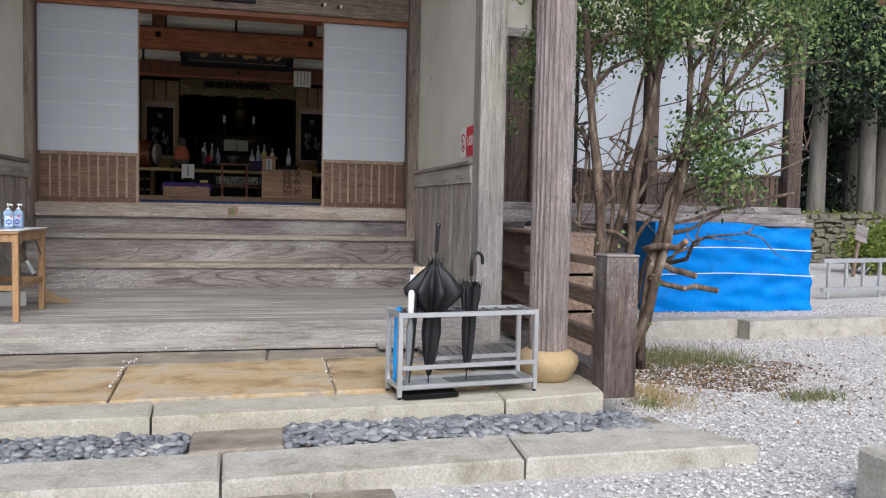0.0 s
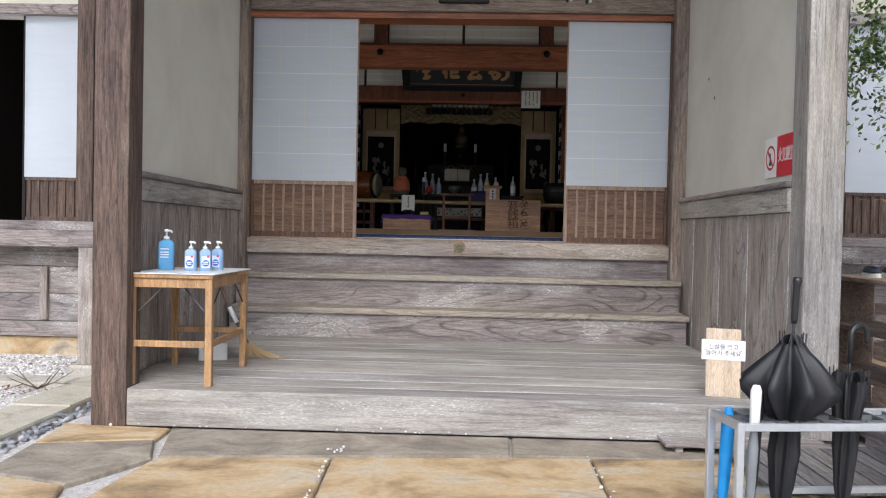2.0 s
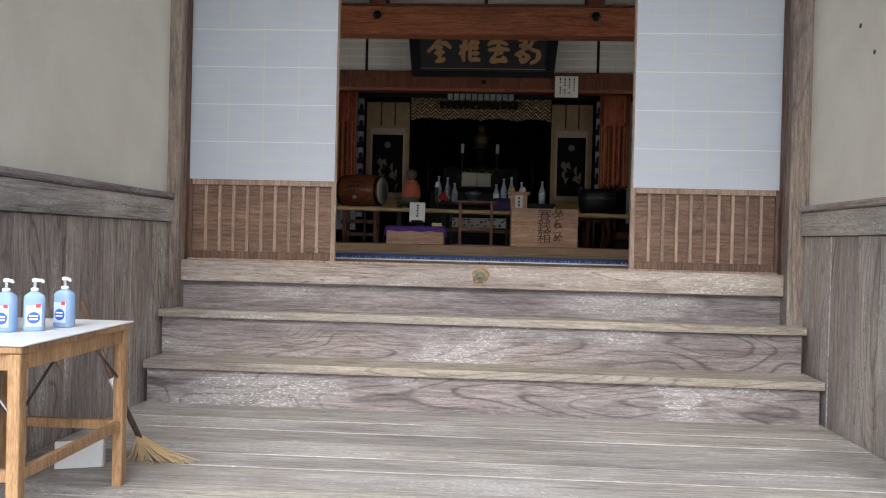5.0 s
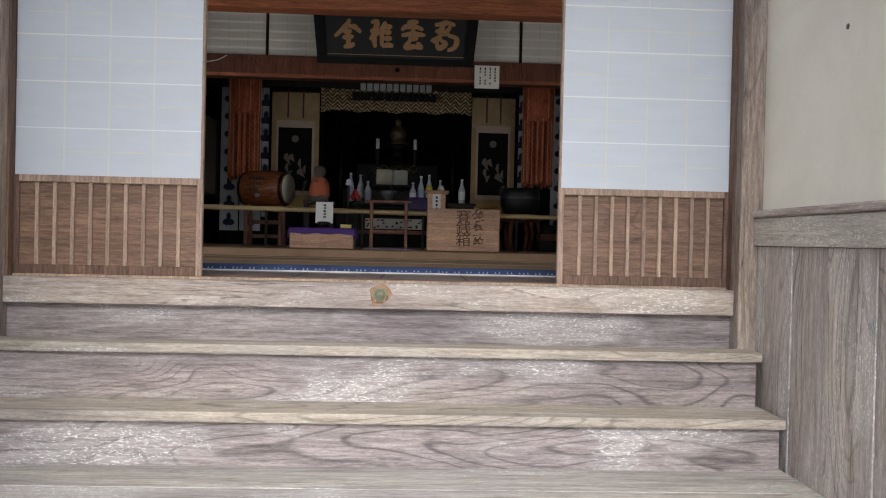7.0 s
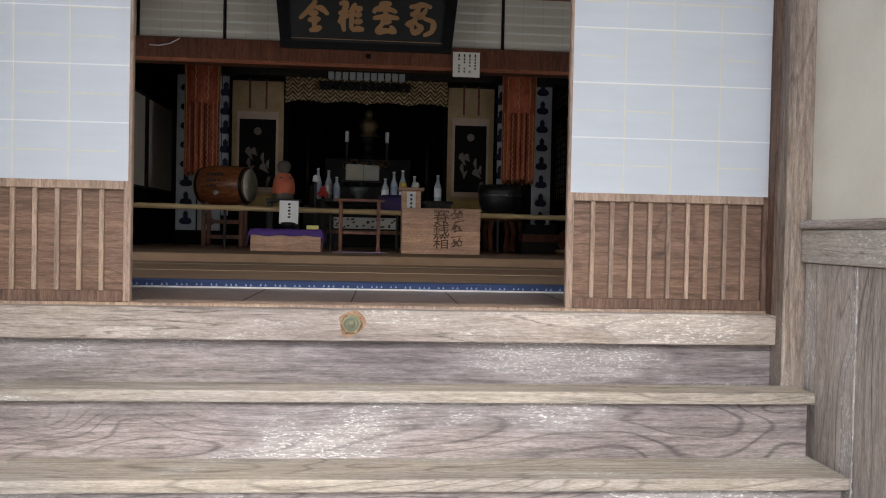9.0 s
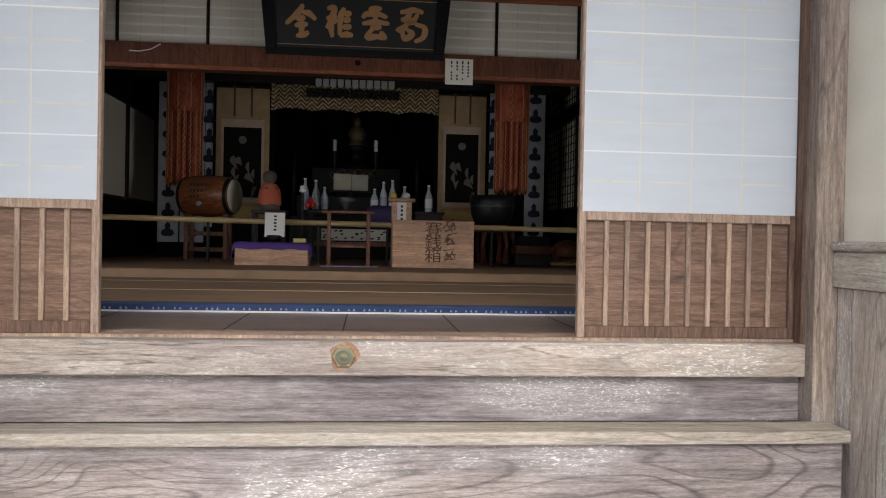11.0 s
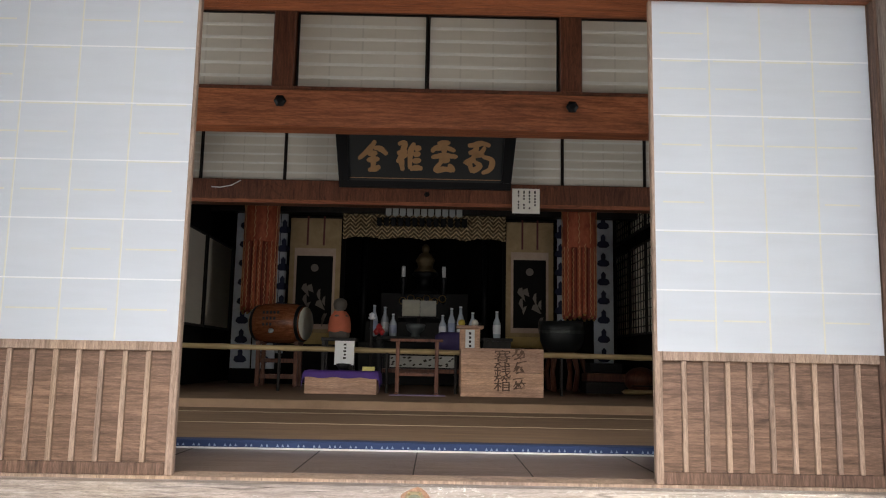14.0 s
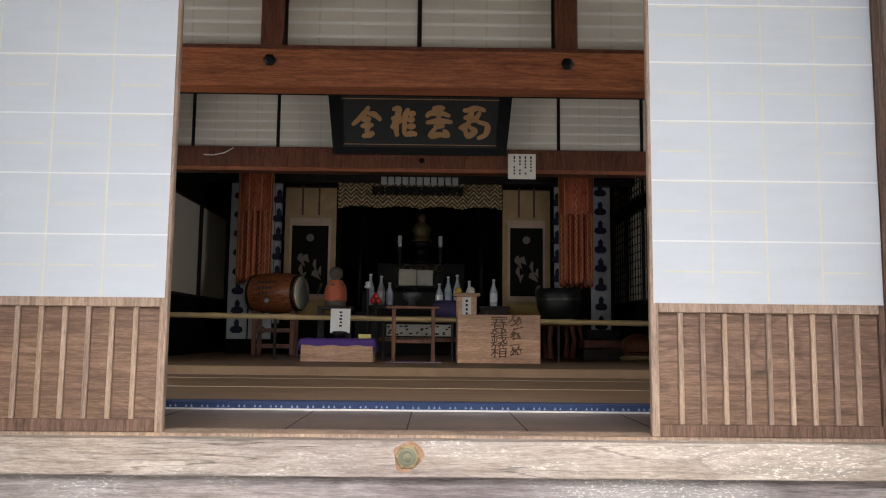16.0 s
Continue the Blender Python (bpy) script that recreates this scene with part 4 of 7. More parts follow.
for y in (-0.045, 0.045):
    part("grid_bar", box(-W + 0.014, W - 0.014, y - 0.006, y + 0.006, H - 0.029, H - 0.011), grid_mat, rk)
part("drip_tray", box(-W + 0.014, W - 0.014, -D + 0.012, D - 0.012, 0.045, 0.06), plain("grey drip tray", (0.3, 0.31, 0.315), 0.5), rk, "grey plastic drip tray")
for i in range(8):
    for j in range(2):
        part("tray_well", box(-0.09 + i * 0.06, -0.036 + i * 0.06, -0.11 + j * 0.115, -0.01 + j * 0.115, 0.06, 0.064, 0.002), grid_mat, rk)
part("rubber_mat", box(-W + 0.02, -0.08, -D - 0.04, D - 0.02, 0.004, 0.03, 0.004), black_lacquer, rk, "black rubber mat under the stand")

cloth = plain("black umbrella cloth", (0.012, 0.012, 0.014), 0.55)
steel = plain("dark steel", (0.09, 0.09, 0.095), 0.35, 0.8)
black_plastic = plain("black plastic", (0.015, 0.015, 0.016), 0.35)


def folds(profile, n_folds, depth, segs=48):
    """A gathered cloth round an axis; profile of (radius, height, fold depth share)."""
    bm = bmesh.new()
    rings = []
    for r, z, d in profile:
        ring = []
        for i in range(segs):
            a = 2 * math.pi * i / segs
            rr = r * (1 - depth * d * (0.5 + 0.5 * math.cos(n_folds * a + 1.4 * math.sin(z * 9))))
            ring.append(bm.verts.new((rr * math.cos(a), rr * math.sin(a), z + 0.02 * d * math.cos(n_folds * a))))
        rings.append(ring)
    for a, b in zip(rings, rings[1:]):
        for i in range(segs):
            j = (i + 1) % segs
            bm.faces.new((a[i], a[j], b[j], b[i]))
    return bm


def umbrella(x, y, rx, ry, rz, profile, handle, label, z=0.06):
    u = thing("umbrella", RACK @ pose(x, y, z, rx, ry, rz), label, "umbrella", "umbrellas in the stand")
    top = profile[0][1]
    part("canopy", folds(profile, 8, 0.72), cloth, u, "black folded cloth", True)
    part("ferrule", tube([(0, 0, -0.0), (0, 0, 0.1)], [0.004, 0.006], 8), steel, u)
    part("shaft", tube([(0, 0, top - 0.1), (0, 0, top + 0.09)], 0.006, 8), steel, u)
    if handle == "straight":
        part("handle", lathe([(0.011, top + 0.06), (0.013, top + 0.08), (0.013, top + 0.2), (0.017, top + 0.22), (0.014, top + 0.235)], 12), black_plastic, u, "", True)
    elif handle == "crook":
        pts = [(0, 0, top + 0.05), (0, 0, top + 0.15)] + [(-0.045 + 0.045 * math.cos(a), 0, top + 0.15 + 0.045 * math.sin(a)) for a in np.linspace(0.3, math.pi * 1.05, 9)] + [(-0.092, 0, top + 0.125)]
        part("handle", tube(pts, 0.011, 10), black_plastic, u, "curved black handle", True)
    for i in range(8):
        a = math.pi * i / 4
        r = profile[0][0]
        part("rib_tip", tube([(r * math.cos(a), r * math.sin(a), top - 0.015), (r * 1.05 * math.cos(a), r * 1.05 * math.sin(a), top + 0.028)], 0.003, 6), steel, u)
    return u


umbrella(-0.22, 0.0, 1.5, 2.0, 10, [(0.045, 0.74, 1), (0.1, 0.69, 1), (0.19, 0.585, 0.9), (0.185, 0.55, 0.9), (0.11, 0.48, 0.9), (0.055, 0.44, 0.8), (0.062, 0.32, 0.8), (0.045, 0.18, 0.7), (0.012, 0.05, 0.3)], "straight", "large black umbrella half open in the stand")
umbrella(0.03, 0.0, 0.0, -2.0, 200, [(0.065, 0.6, 1), (0.07, 0.55, 1), (0.048, 0.44, 0.9), (0.047, 0.34, 0.8), (0.035, 0.18, 0.7), (0.009, 0.06, 0.3)], "crook", "black glossy umbrella with a curved handle")
su = thing("folded_umbrella", RACK @ pose(-0.36, -0.04, 0.06, -3, 5, 0), "slim black umbrella leaning in the stand", "umbrella", "umbrellas in the stand")
part("canopy", folds([(0.012, 0.62, 0.3), (0.02, 0.5, 0.5), (0.021, 0.25, 0.5), (0.008, 0.02, 0.2)], 6, 0.3, 24), cloth, su, "", True)
bu = thing("blue_umbrella", RACK @ pose(-0.41, 0.08, 0.06, 0, 3, 0), "bright blue slim umbrella with a white handle", "umbrella", "umbrellas in the stand")
part("canopy", folds([(0.014, 0.46, 0.3), (0.026, 0.4, 0.5), (0.024, 0.2, 0.5), (0.01, 0.0, 0.2)], 6, 0.3, 24), plain("bright blue cloth", (0.02, 0.28, 0.68), 0.6), bu, "", True)
wh = thing("white_umbrella", RACK @ pose(-0.385, -0.09, 0.06, 0, 2, 0), "slim grey umbrella with a white straight handle", "umbrella", "umbrellas in the stand")
part("canopy", folds([(0.01, 0.43, 0.3), (0.02, 0.36, 0.5), (0.018, 0.2, 0.5), (0.006, 0.0, 0.2)], 6, 0.3, 24), plain("grey clear sheet", (0.2, 0.21, 0.22), 0.3), wh, "", True)
part("handle", lathe([(0.01, 0.42), (0.018, 0.44), (0.02, 0.56), (0.012, 0.58)], 12), white_paint, wh, "white straight handle", True)

# ---- things on the porch ----
tb = thing("side_table", pose(-1.56, 6.93, 0.209), "honey wooden side table with a white plastic cover", "table")
for x in (-0.235, 0.235):
    for y in (-0.36, 0.36):
        part("leg", box(x - 0.021, x + 0.021, y - 0.021, y + 0.021, 0, 0.64, 0.003), table_wood, tb)
for y in (-0.36, 0.36):
    part("apron", box(-0.214, 0.214, y - 0.012, y + 0.012, 0.585, 0.64, 0.002), table_wood, tb)
    part("stretcher", box(-0.214, 0.214, y - 0.012, y + 0.012, 0.23, 0.268, 0.002), table_wood, tb)
for x in (-0.235, 0.235):
    part("apron", box(x - 0.012, x + 0.012, -0.339, 0.339, 0.585, 0.64, 0.002), table_wood, tb)
part("stretcher", box(0.223, 0.247, -0.339, 0.339, 0.23, 0.268, 0.002), table_wood, tb)
part("tabletop", box(-0.262, 0.262, -0.385, 0.385, 0.64, 0.664, 0.004), table_wood, tb)
part("cover", box(-0.268, 0.272, -0.39, 0.392, 0.665, 0.671, 0.002), plain("white table sheet", (0.66, 0.68, 0.7), 0.35), tb, "white plastic sheet on the tabletop")
for s in (-1, 1):
    part("brace", tube([(0.2 * s, -0.34, 0.44), (0.03 * s, -0.3, 0.62)], 0.005, 6), steel, tb, "thin black folding brace")
    part("brace", tube([(0.235, 0.33 * s, 0.45), (0.235, 0.1 * s, 0.62)], 0.005, 6), steel, tb, "thin black folding brace")


def clear_gel(name, colour, alpha):
    m, nt, bsdf, _ = material(name)
    bsdf.inputs["Base Color"].default_value = (*colour, 1)
    bsdf.inputs["Roughness"].default_value = 0.12
    bsdf.inputs["Transmission Weight"].default_value = alpha
    bsdf.inputs["IOR"].default_value = 1.35
    return m


blue_gel, pale_gel = clear_gel("blue sanitizer", (0.2, 0.52, 0.86), 0.3), clear_gel("clear pale sanitizer", (0.42, 0.6, 0.85), 0.4)
label_pale = plain("label pale blue", (0.55, 0.66, 0.82), 0.4, vary=0.03)
label_white, label_blue, label_red = plain("label white", (0.78, 0.8, 0.82), 0.4, vary=0.03), plain("label blue", (0.04, 0.12, 0.55), 0.4), plain("label red", (0.6, 0.05, 0.07), 0.4)


def pump_bottle(x, y, rz, h, w, mat, big):
    b = thing("pump_bottle", pose(x, y, 0.88, 0, 0, rz), "tall blue hand sanitizer pump bottle on the table" if big else "small clear hand sanitizer pump bottle with a printed label", "bottle", "" if big else "small sanitizer bottles")
    out_line = [(w * 0.5 * math.copysign(abs(math.cos(a)) ** 0.55, math.cos(a)), w * 0.36 * math.copysign(abs(math.sin(a)) ** 0.55, math.sin(a))) for a in np.linspace(0, 2 * math.pi, 24, endpoint=False)]
    bm = bmesh.new()
    rings = [[bm.verts.new((px * k, py * k, z)) for px, py in out_line] for k, z in ((0.9, 0), (1, 0.008), (1, h * 0.62), (0.9, h * 0.68), (0.45, h * 0.74), (0.3, h * 0.75))]
    for a, c in zip(rings, rings[1:]):
        for i in range(24):
            j = (i + 1) % 24
            bm.faces.new((a[i], a[j], c[j], c[i]))
    bm.faces.new(list(reversed(rings[0])))
    bm.faces.new(rings[-1])
    part("body", bm, mat, b, "", True)
    cap = part("collar", lathe([(w * 0.19, h * 0.75), (w * 0.2, h * 0.8), (w * 0.12, h * 0.82)], 16), label_white, b, "white pump collar", True)
    pump = part("pump", lathe([(w * 0.07, h * 0.82), (w * 0.07, h * 0.92), (w * 0.15, h * 0.93), (w * 0.15, h * 0.98), (w * 0.08, h)], 12), label_white, b, "white pump head", True)
    part("nozzle", tube([(0, 0, h * 0.96), (w * 0.35, -w * 0.1, h * 0.955), (w * 0.42, -w * 0.12, h * 0.92)], [0.007, 0.006, 0.005], 8), label_white, pump)
    lab = part("label", box(-w * 0.36, w * 0.36, -w * 0.372, -w * 0.362, h * 0.1, h * 0.5), blue_gel if big else label_pale, b, "printed front label")
    y0 = -w * 0.375
    if big:
        for z in (0.3, 0.36, 0.42, 0.5):
            part("print_bar", box(-w * 0.28, w * 0.3, y0 - 0.001, y0, h * z, h * (z + 0.025)), label_white, lab)
    else:
        part("print_oval", lathe([(w * 0.3, 0), (w * 0.28, 0.0015)], 20, None, pose(0, y0, h * 0.26, 90)), label_blue, lab, "blue oval on the label")
        for z in (0.22, 0.28):
            part("print_bar", box(-w * 0.2, w * 0.2, y0 - 0.003, y0 - 0.0016, h * z, h * (z + 0.03)), label_white, lab)
        part("print_mark", box(w * 0.1, w * 0.32, y0 - 0.001, y0, h * 0.45, h * 0.52), label_red, lab, "small red mark")
    return b


pump_bottle(-1.735, 6.95, 0, 0.262, 0.095, blue_gel, True)
pump_bottle(-1.54, 6.85, 0, 0.19, 0.072, pale_gel, False)
pump_bottle(-1.465, 6.9, 25, 0.19, 0.07, pale_gel, False)
pump_bottle(-1.43, 7.04, -10, 0.19, 0.072, pale_gel, False)

br = thing("broom", pose(-1.5, 7.62, 0.209), "straw hand broom leaning behind the table", "broom")
part("stick", tube([(0.12, 0.0, 0.1), (-0.02, 0.02, 0.35), (-0.18, 0.03, 0.72)], [0.013, 0.012, 0.011], 10), door_wood, br, "", True)
part("grip", tube([(0.03, 0.012, 0.26), (-0.03, 0.02, 0.37)], 0.016, 10), label_white, br, "white taped grip")
bm = bmesh.new()
for i in range(90):
    a, s = random.uniform(-0.16, 0.16), random.uniform(-0.03, 0.03)
    tube([(0.115 + s * 0.3, s * 0.4, 0.12), (0.17 + a * 0.5, s, 0.05), (0.22 + a, s * 1.5, random.uniform(0.002, 0.015))], [0.002, 0.002, 0.001], 4, bm)
part("bristles", bm, plain("straw", (0.42, 0.3, 0.15), 0.8), br, "yellow straw bristles")
sc = thing("dust_scoop", pose(-1.6, 7.5, 0.209, 0, 0, 20), "small white dustpan standing behind the table", "dustpan")
part("pan", boxes([(-0.1, 0.1, 0.0, 0.01, 0.0, 0.12), (-0.1, -0.09, 0.0, 0.05, 0.0, 0.1), (0.09, 0.1, 0.0, 0.05, 0.0, 0.1)], 0.002), white_paint, sc)


def lettering(text, size, spacing=1.0):
    """Flat letters as a mesh, lying in the x-z plane and facing -y."""
    cu = bpy.data.curves.new("letters", "FONT")
    cu.body, cu.size, cu.align_x, cu.align_y, cu.space_line = text, size, "CENTER", "CENTER", spacing
    cu.extrude = 0.0006
    ob = bpy.data.objects.new("letters", cu)
    scene.collection.objects.link(ob)
    me = bpy.data.meshes.new_from_object(ob.evaluated_get(bpy.context.evaluated_depsgraph_get()))
    bm = bmesh.new()
    bm.from_mesh(me)
    bm.transform(pose(0, 0, 0, 90))
    bpy.data.objects.remove(ob)
    bpy.data.curves.remove(cu)
    bpy.data.meshes.remove(me)
    return bm


# wooden notice board asking to take off shoes
nb = thing("notice_board", pose(1.74, 6.67, 0.209, -12, 0, -14), "pale wooden board with a white paper notice leaning on the porch", "sign")
part("board", box(-0.1, 0.1, 0, 0.016, 0, 0.41, 0.003), wood("pale notice board wood", (0.52, 0.41, 0.29), (0.68, 0.57, 0.43), "z", None, rough=0.7, figure=0.15), nb)
pp = part("notice", box(-0.125, 0.125, -0.004, -0.001, 0.22, 0.34), white_paint, nb, "white paper notice")
bm = lettering("신발을 벗고\n들어가 주세요", 0.035, 1.1)
bm.transform(pose(0.0, -0.0055, 0.278))
part("lettering", bm, black_plastic, pp)
for x in (-0.1, 0.1):
    part("pin", lathe([(0.004, 0), (0.003, 0.004)], 8, None, pose(x, -0.004, 0.28, 90)), steel, pp)
for x in (-0.05, 0.05):
    part("hook", tube([(x - 0.02, 0.008, 0.41), (x, 0.008, 0.44), (x + 0.02, 0.008, 0.41)], 0.003, 6), steel, nb, "dark wire hook")

# red and white fire notice on the plaster
fs = thing("fire_notice", pose(2.187, 7.08, 1.69, 0, 0, -90), "red and white no open flame notice on the plaster wall", "sign")
part("white_field", box(-0.235, -0.03, -0.004, 0.0, -0.13, 0.13), white_paint, fs)
part("red_field", box(-0.03, 0.25, -0.004, 0.0, -0.13, 0.13), plain("signal red", (0.6, 0.02, 0.035), 0.45), fs, "red field with white writing")
bm = lettering("火気厳禁", 0.062)
bm.transform(pose(0.12, -0.0052, 0.0) @ Matrix.Diagonal((1, 1, 1.6, 1)))
part("lettering", bm, white_paint, fs, "white lettering")
bm = bmesh.new()
m0 = pose(-0.135, -0.005, 0, 90)
inner = [bm.verts.new(m0 @ Vector((0.066 * math.cos(a), 0.066 * math.sin(a), 0))) for a in np.linspace(0, 2 * math.pi, 32, endpoint=False)]
outer = [bm.verts.new(m0 @ Vector((0.082 * math.cos(a), 0.082 * math.sin(a), 0))) for a in np.linspace(0, 2 * math.pi, 32, endpoint=False)]
for i in range(32):
    bm.faces.new((inner[i], inner[(i + 1) % 32], outer[(i + 1) % 32], outer[i]))
part("ring", bm, plain("sign ring red", (0.5, 0.03, 0.04), 0.45), fs, "red prohibition ring")
part("symbol", boxes([(-0.145, -0.13, -0.007, -0.005, -0.045, 0.03), (-0.155, -0.115, -0.007, -0.005, -0.05, -0.03)]), black_plastic, fs, "black symbol inside the ring")
part("bar", prism([(-0.19, 0.05), (-0.178, 0.06), (-0.08, -0.05), (-0.092, -0.06)], -0.0085, -0.0075), plain("sign bar red", (0.5, 0.03, 0.04), 0.45), fs)
for y, z in ((8.66, 2.488), (8.49, 2.303)):
    setting("wall_hole", lathe([(0.014, 0), (0.012, 0.002)], 10, None, pose(2.189, y, z, 0, -90)), black_plastic, "small dark hole in the plaster", "hole")

# ---- blue sheet, ladder, tree, distance ----
tp = thing("tarpaulin_stack", pose(4.82, 8.55, -0.05), "stack covered with a bright blue plastic tarpaulin", "tarpaulin")
bm = bmesh.new()
nx, nz, L, Hh, Dp = 60, 36, 2.06, 1.03, 0.6
def fold(u, v):
    return 0.018 * math.sin(u * 17 + 3 * math.sin(v * 9)) + 0.007 * abs(math.sin(v * 9.4 + 0.5 * math.sin(u * 4))) + 0.008 * math.sin(v * 31 + u * 5) + 0.018 * noise.noise(Vector((u * 9, v * 7, 3)))
cols_v = []
path_pts = [(0.0, t) for t in np.linspace(0, 1, nz)] + [(t, 1.0) for t in np.linspace(0.1, 1, 6)]
for i in range(nx):
    u = i / (nx - 1)
    col = []
    for d, t in path_pts:
        lean = 0.05 * (1 - t)
        sag = 0.03 * math.sin(u * math.pi * 3) * (1 if t > 0.98 else 0)
        col.append(bm.verts.new((u * L + (0.008 * math.sin(t * 8)), d * Dp - lean + fold(u, t + d), t * (Hh - 0.05 * u) - sag + 0.01)))
    cols_v.append(col)
for a, b in zip(cols_v, cols_v[1:]):
    for i in range(len(path_pts) - 1):
        bm.faces.new((a[i], b[i], b[i + 1], a[i + 1]))
for col, x in ((cols_v[0], 0.0), (cols_v[-1], L)):
    backs = [bm.verts.new((x, Dp, v.co.z)) for v in col[:nz]]
    for i in range(nz - 1):
        f = (col[i], col[i + 1], backs[i + 1], backs[i])
        bm.faces.new(f if x else tuple(reversed(f)))
part("sheet", bm, mottled("blue tarpaulin", [(0.3, (0.002, 0.19, 0.64)), (0.7, (0.003, 0.26, 0.80))], 5.0, 0.6, 0.6, 22, 0.015, spec=0.2, fleck=0.2), tp, "", True)
for z in (0.74, 0.44):
    part("rope", tube([(x, -0.085 + 0.015 * math.sin(x * 9), z + 0.02 * math.sin(x * 2)) for x in np.linspace(0.0, L, 14)], 0.006, 6), label_white, tp, "thin pale rope round the sheet")
for x0, x1 in ((0.05, 1.2), (1.25, 1.95)):
    part("timber", box(x0, x1, -0.02, 0.1, -0.03, 0.02, 0.004), shelf_wood, tp, "timber under the sheet")

ld = thing("aluminium_ladder", pose(7.9, 9.6, -0.05, 0, 0, 12), "low silver aluminium ladder standing on its side", "ladder")
for z in (0.1, 0.5):
    part("side_rail", box(0, 4.5, -0.03, 0.03, z, z + 0.06, 0.005), alu, ld)
for i in range(13):
    part("rung", box(0.1 + i * 0.35, 0.14 + i * 0.35, -0.02, 0.02, 0.0 if i % 3 == 0 else 0.16, 0.5, 0.004), alu, ld)

# stone wall behind
sw = setting("garden_wall", box(9.5, 30, 17.2, 17.6, -0.3, 1.15), mottled("dark wall bed", [(0.3, (0.07, 0.065, 0.05)), (0.7, (0.14, 0.13, 0.1))], 6, 0.95), "dry stone garden wall with grass on top", "wall")
wall_stone = mottled("wall stone", [(0.25, (0.085, 0.08, 0.055)), (0.5, (0.165, 0.15, 0.11)), (0.75, (0.26, 0.235, 0.18))], 5.0, 0.9, 0.6, 40, 0.01, fleck=0.4)
shapes = []
for k in range(5):
    b_ = box(-0.5, 0.5, -0.5, 0.5, -0.5, 0.5, 0.09)
    for v in b_.verts:
        v.co += Vector((random.uniform(-0.06, 0.06), random.uniform(-0.06, 0.06), random.uniform(-0.06, 0.06)))
    me = bpy.data.meshes.new("stone")
    b_.to_mesh(me)
    b_.free()
    me.materials.append(wall_stone)
    shapes.append(me)
z = -0.1
while z < 1.1:
    h = random.uniform(0.09, 0.15)
    x = 10.4
    while x < 19.5:
        w = random.uniform(0.12, 0.42)
        s = new("stone", random.choice(shapes))
        s.parent = sw
        s.matrix_basis = pose(x + w / 2, 17.18 + random.uniform(-0.03, 0.03), z + h / 2 + random.uniform(-0.03, 0.03), random.uniform(-9, 9), random.uniform(-13, 13), random.uniform(-9, 9)) @ Matrix.Diagonal((w * random.uniform(0.8, 1.1), 0.16, h * random.uniform(0.6, 1.2), 1))
        x += w
    z += h

# ---- things inside the hall ----
gold = plain("dull gold", (0.42, 0.27, 0.09), 0.4, 0.8)
gilt = plain("old gilt paint", (0.42, 0.235, 0.10), 0.6, 0.1)
tan_silk = mottled("tan brocade", [(0.3, (0.30, 0.21, 0.105)), (0.7, (0.42, 0.31, 0.165))], 6, 0.8, 0.3, 120, 0.002)
ochre_silk = mottled("ochre brocade", [(0.3, (0.40, 0.28, 0.10)), (0.7, (0.52, 0.38, 0.16))], 6, 0.8, 0.3, 120, 0.002)
rose_silk = mottled("faded rose silk", [(0.3, (0.42, 0.31, 0.23)), (0.7, (0.52, 0.40, 0.31))], 6, 0.8, 0.2, 120, 0.002)
ink = plain("old ink", (0.03, 0.022, 0.016), 0.8)
purple = plain("purple cloth", (0.075, 0.03, 0.20), 0.75)
F = 1.195


def strokes(cx, cz, w, h, seed, thick=0.03, n=8):
    """Brush strokes that fill a square, as unreadable brush writing; one mesh a stroke."""
    r = random.Random(seed)
    made = []
    for i in range(n):
        bm = bmesh.new()
        t = thick * r.uniform(0.7, 1.3)
        kind = i % 3
        if kind == 0:
            z = cz + h * (0.42 - 0.8 * (i / (n - 1))) + r.uniform(-0.05, 0.05) * h
            x0, x1 = cx - w * r.uniform(0.2, 0.48), cx + w * r.uniform(0.2, 0.48)
            ends = [(x0, z - 0.08 * h), (x0 * 0.6 + x1 * 0.4, z + 0.02 * h), (x1, z + r.uniform(0.0, 0.1) * h)]
        elif kind == 1:
            x, z0 = cx + w * r.uniform(-0.25, 0.3), cz + h * r.uniform(0.1, 0.5)
            ends = [(x, z0), (x - 0.06 * w, z0 - 0.25 * h), (x - r.uniform(0.15, 0.4) * w, z0 - h * r.uniform(0.35, 0.55))]
        else:
            x, z0 = cx + w * r.uniform(-0.3, 0.2), cz + h * r.uniform(-0.15, 0.35)
            ends = [(x, z0), (x + 0.2 * w, z0 - 0.12 * h), (x + r.uniform(0.1, 0.3) * w, z0 - h * r.uniform(0.2, 0.4))]
        rows = []
        for q in np.linspace(0, 1, 6):
            p = [(1 - q) ** 2 * ends[0][c] + 2 * q * (1 - q) * ends[1][c] + q * q * ends[2][c] for c in (0, 1)]
            d = Vector([2 * (1 - q) * (ends[1][c] - ends[0][c]) + 2 * q * (ends[2][c] - ends[1][c]) for c in (0, 1)]).normalized()
            g = t * (0.62 - 0.35 * q + 0.1 * math.sin(q * 9))
            rows.append((bm.verts.new((p[0] - d.y * g, 0, p[1] + d.x * g)), bm.verts.new((p[0] + d.y * g, 0, p[1] - d.x * g))))
        for p0, p1 in zip(rows, rows[1:]):
            bm.faces.new((p0[0], p0[1], p1[1], p1[0]))
        r2 = bmesh.ops.extrude_face_region(bm, geom=bm.faces[:])
        bmesh.ops.translate(bm, verts=[e for e in r2["geom"] if isinstance(e, bmesh.types.BMVert)], vec=(0, -0.004 - 0.0006 * i, 0))
        bmesh.ops.recalc_face_normals(bm, faces=bm.faces)
        made.append(bm)
    return made


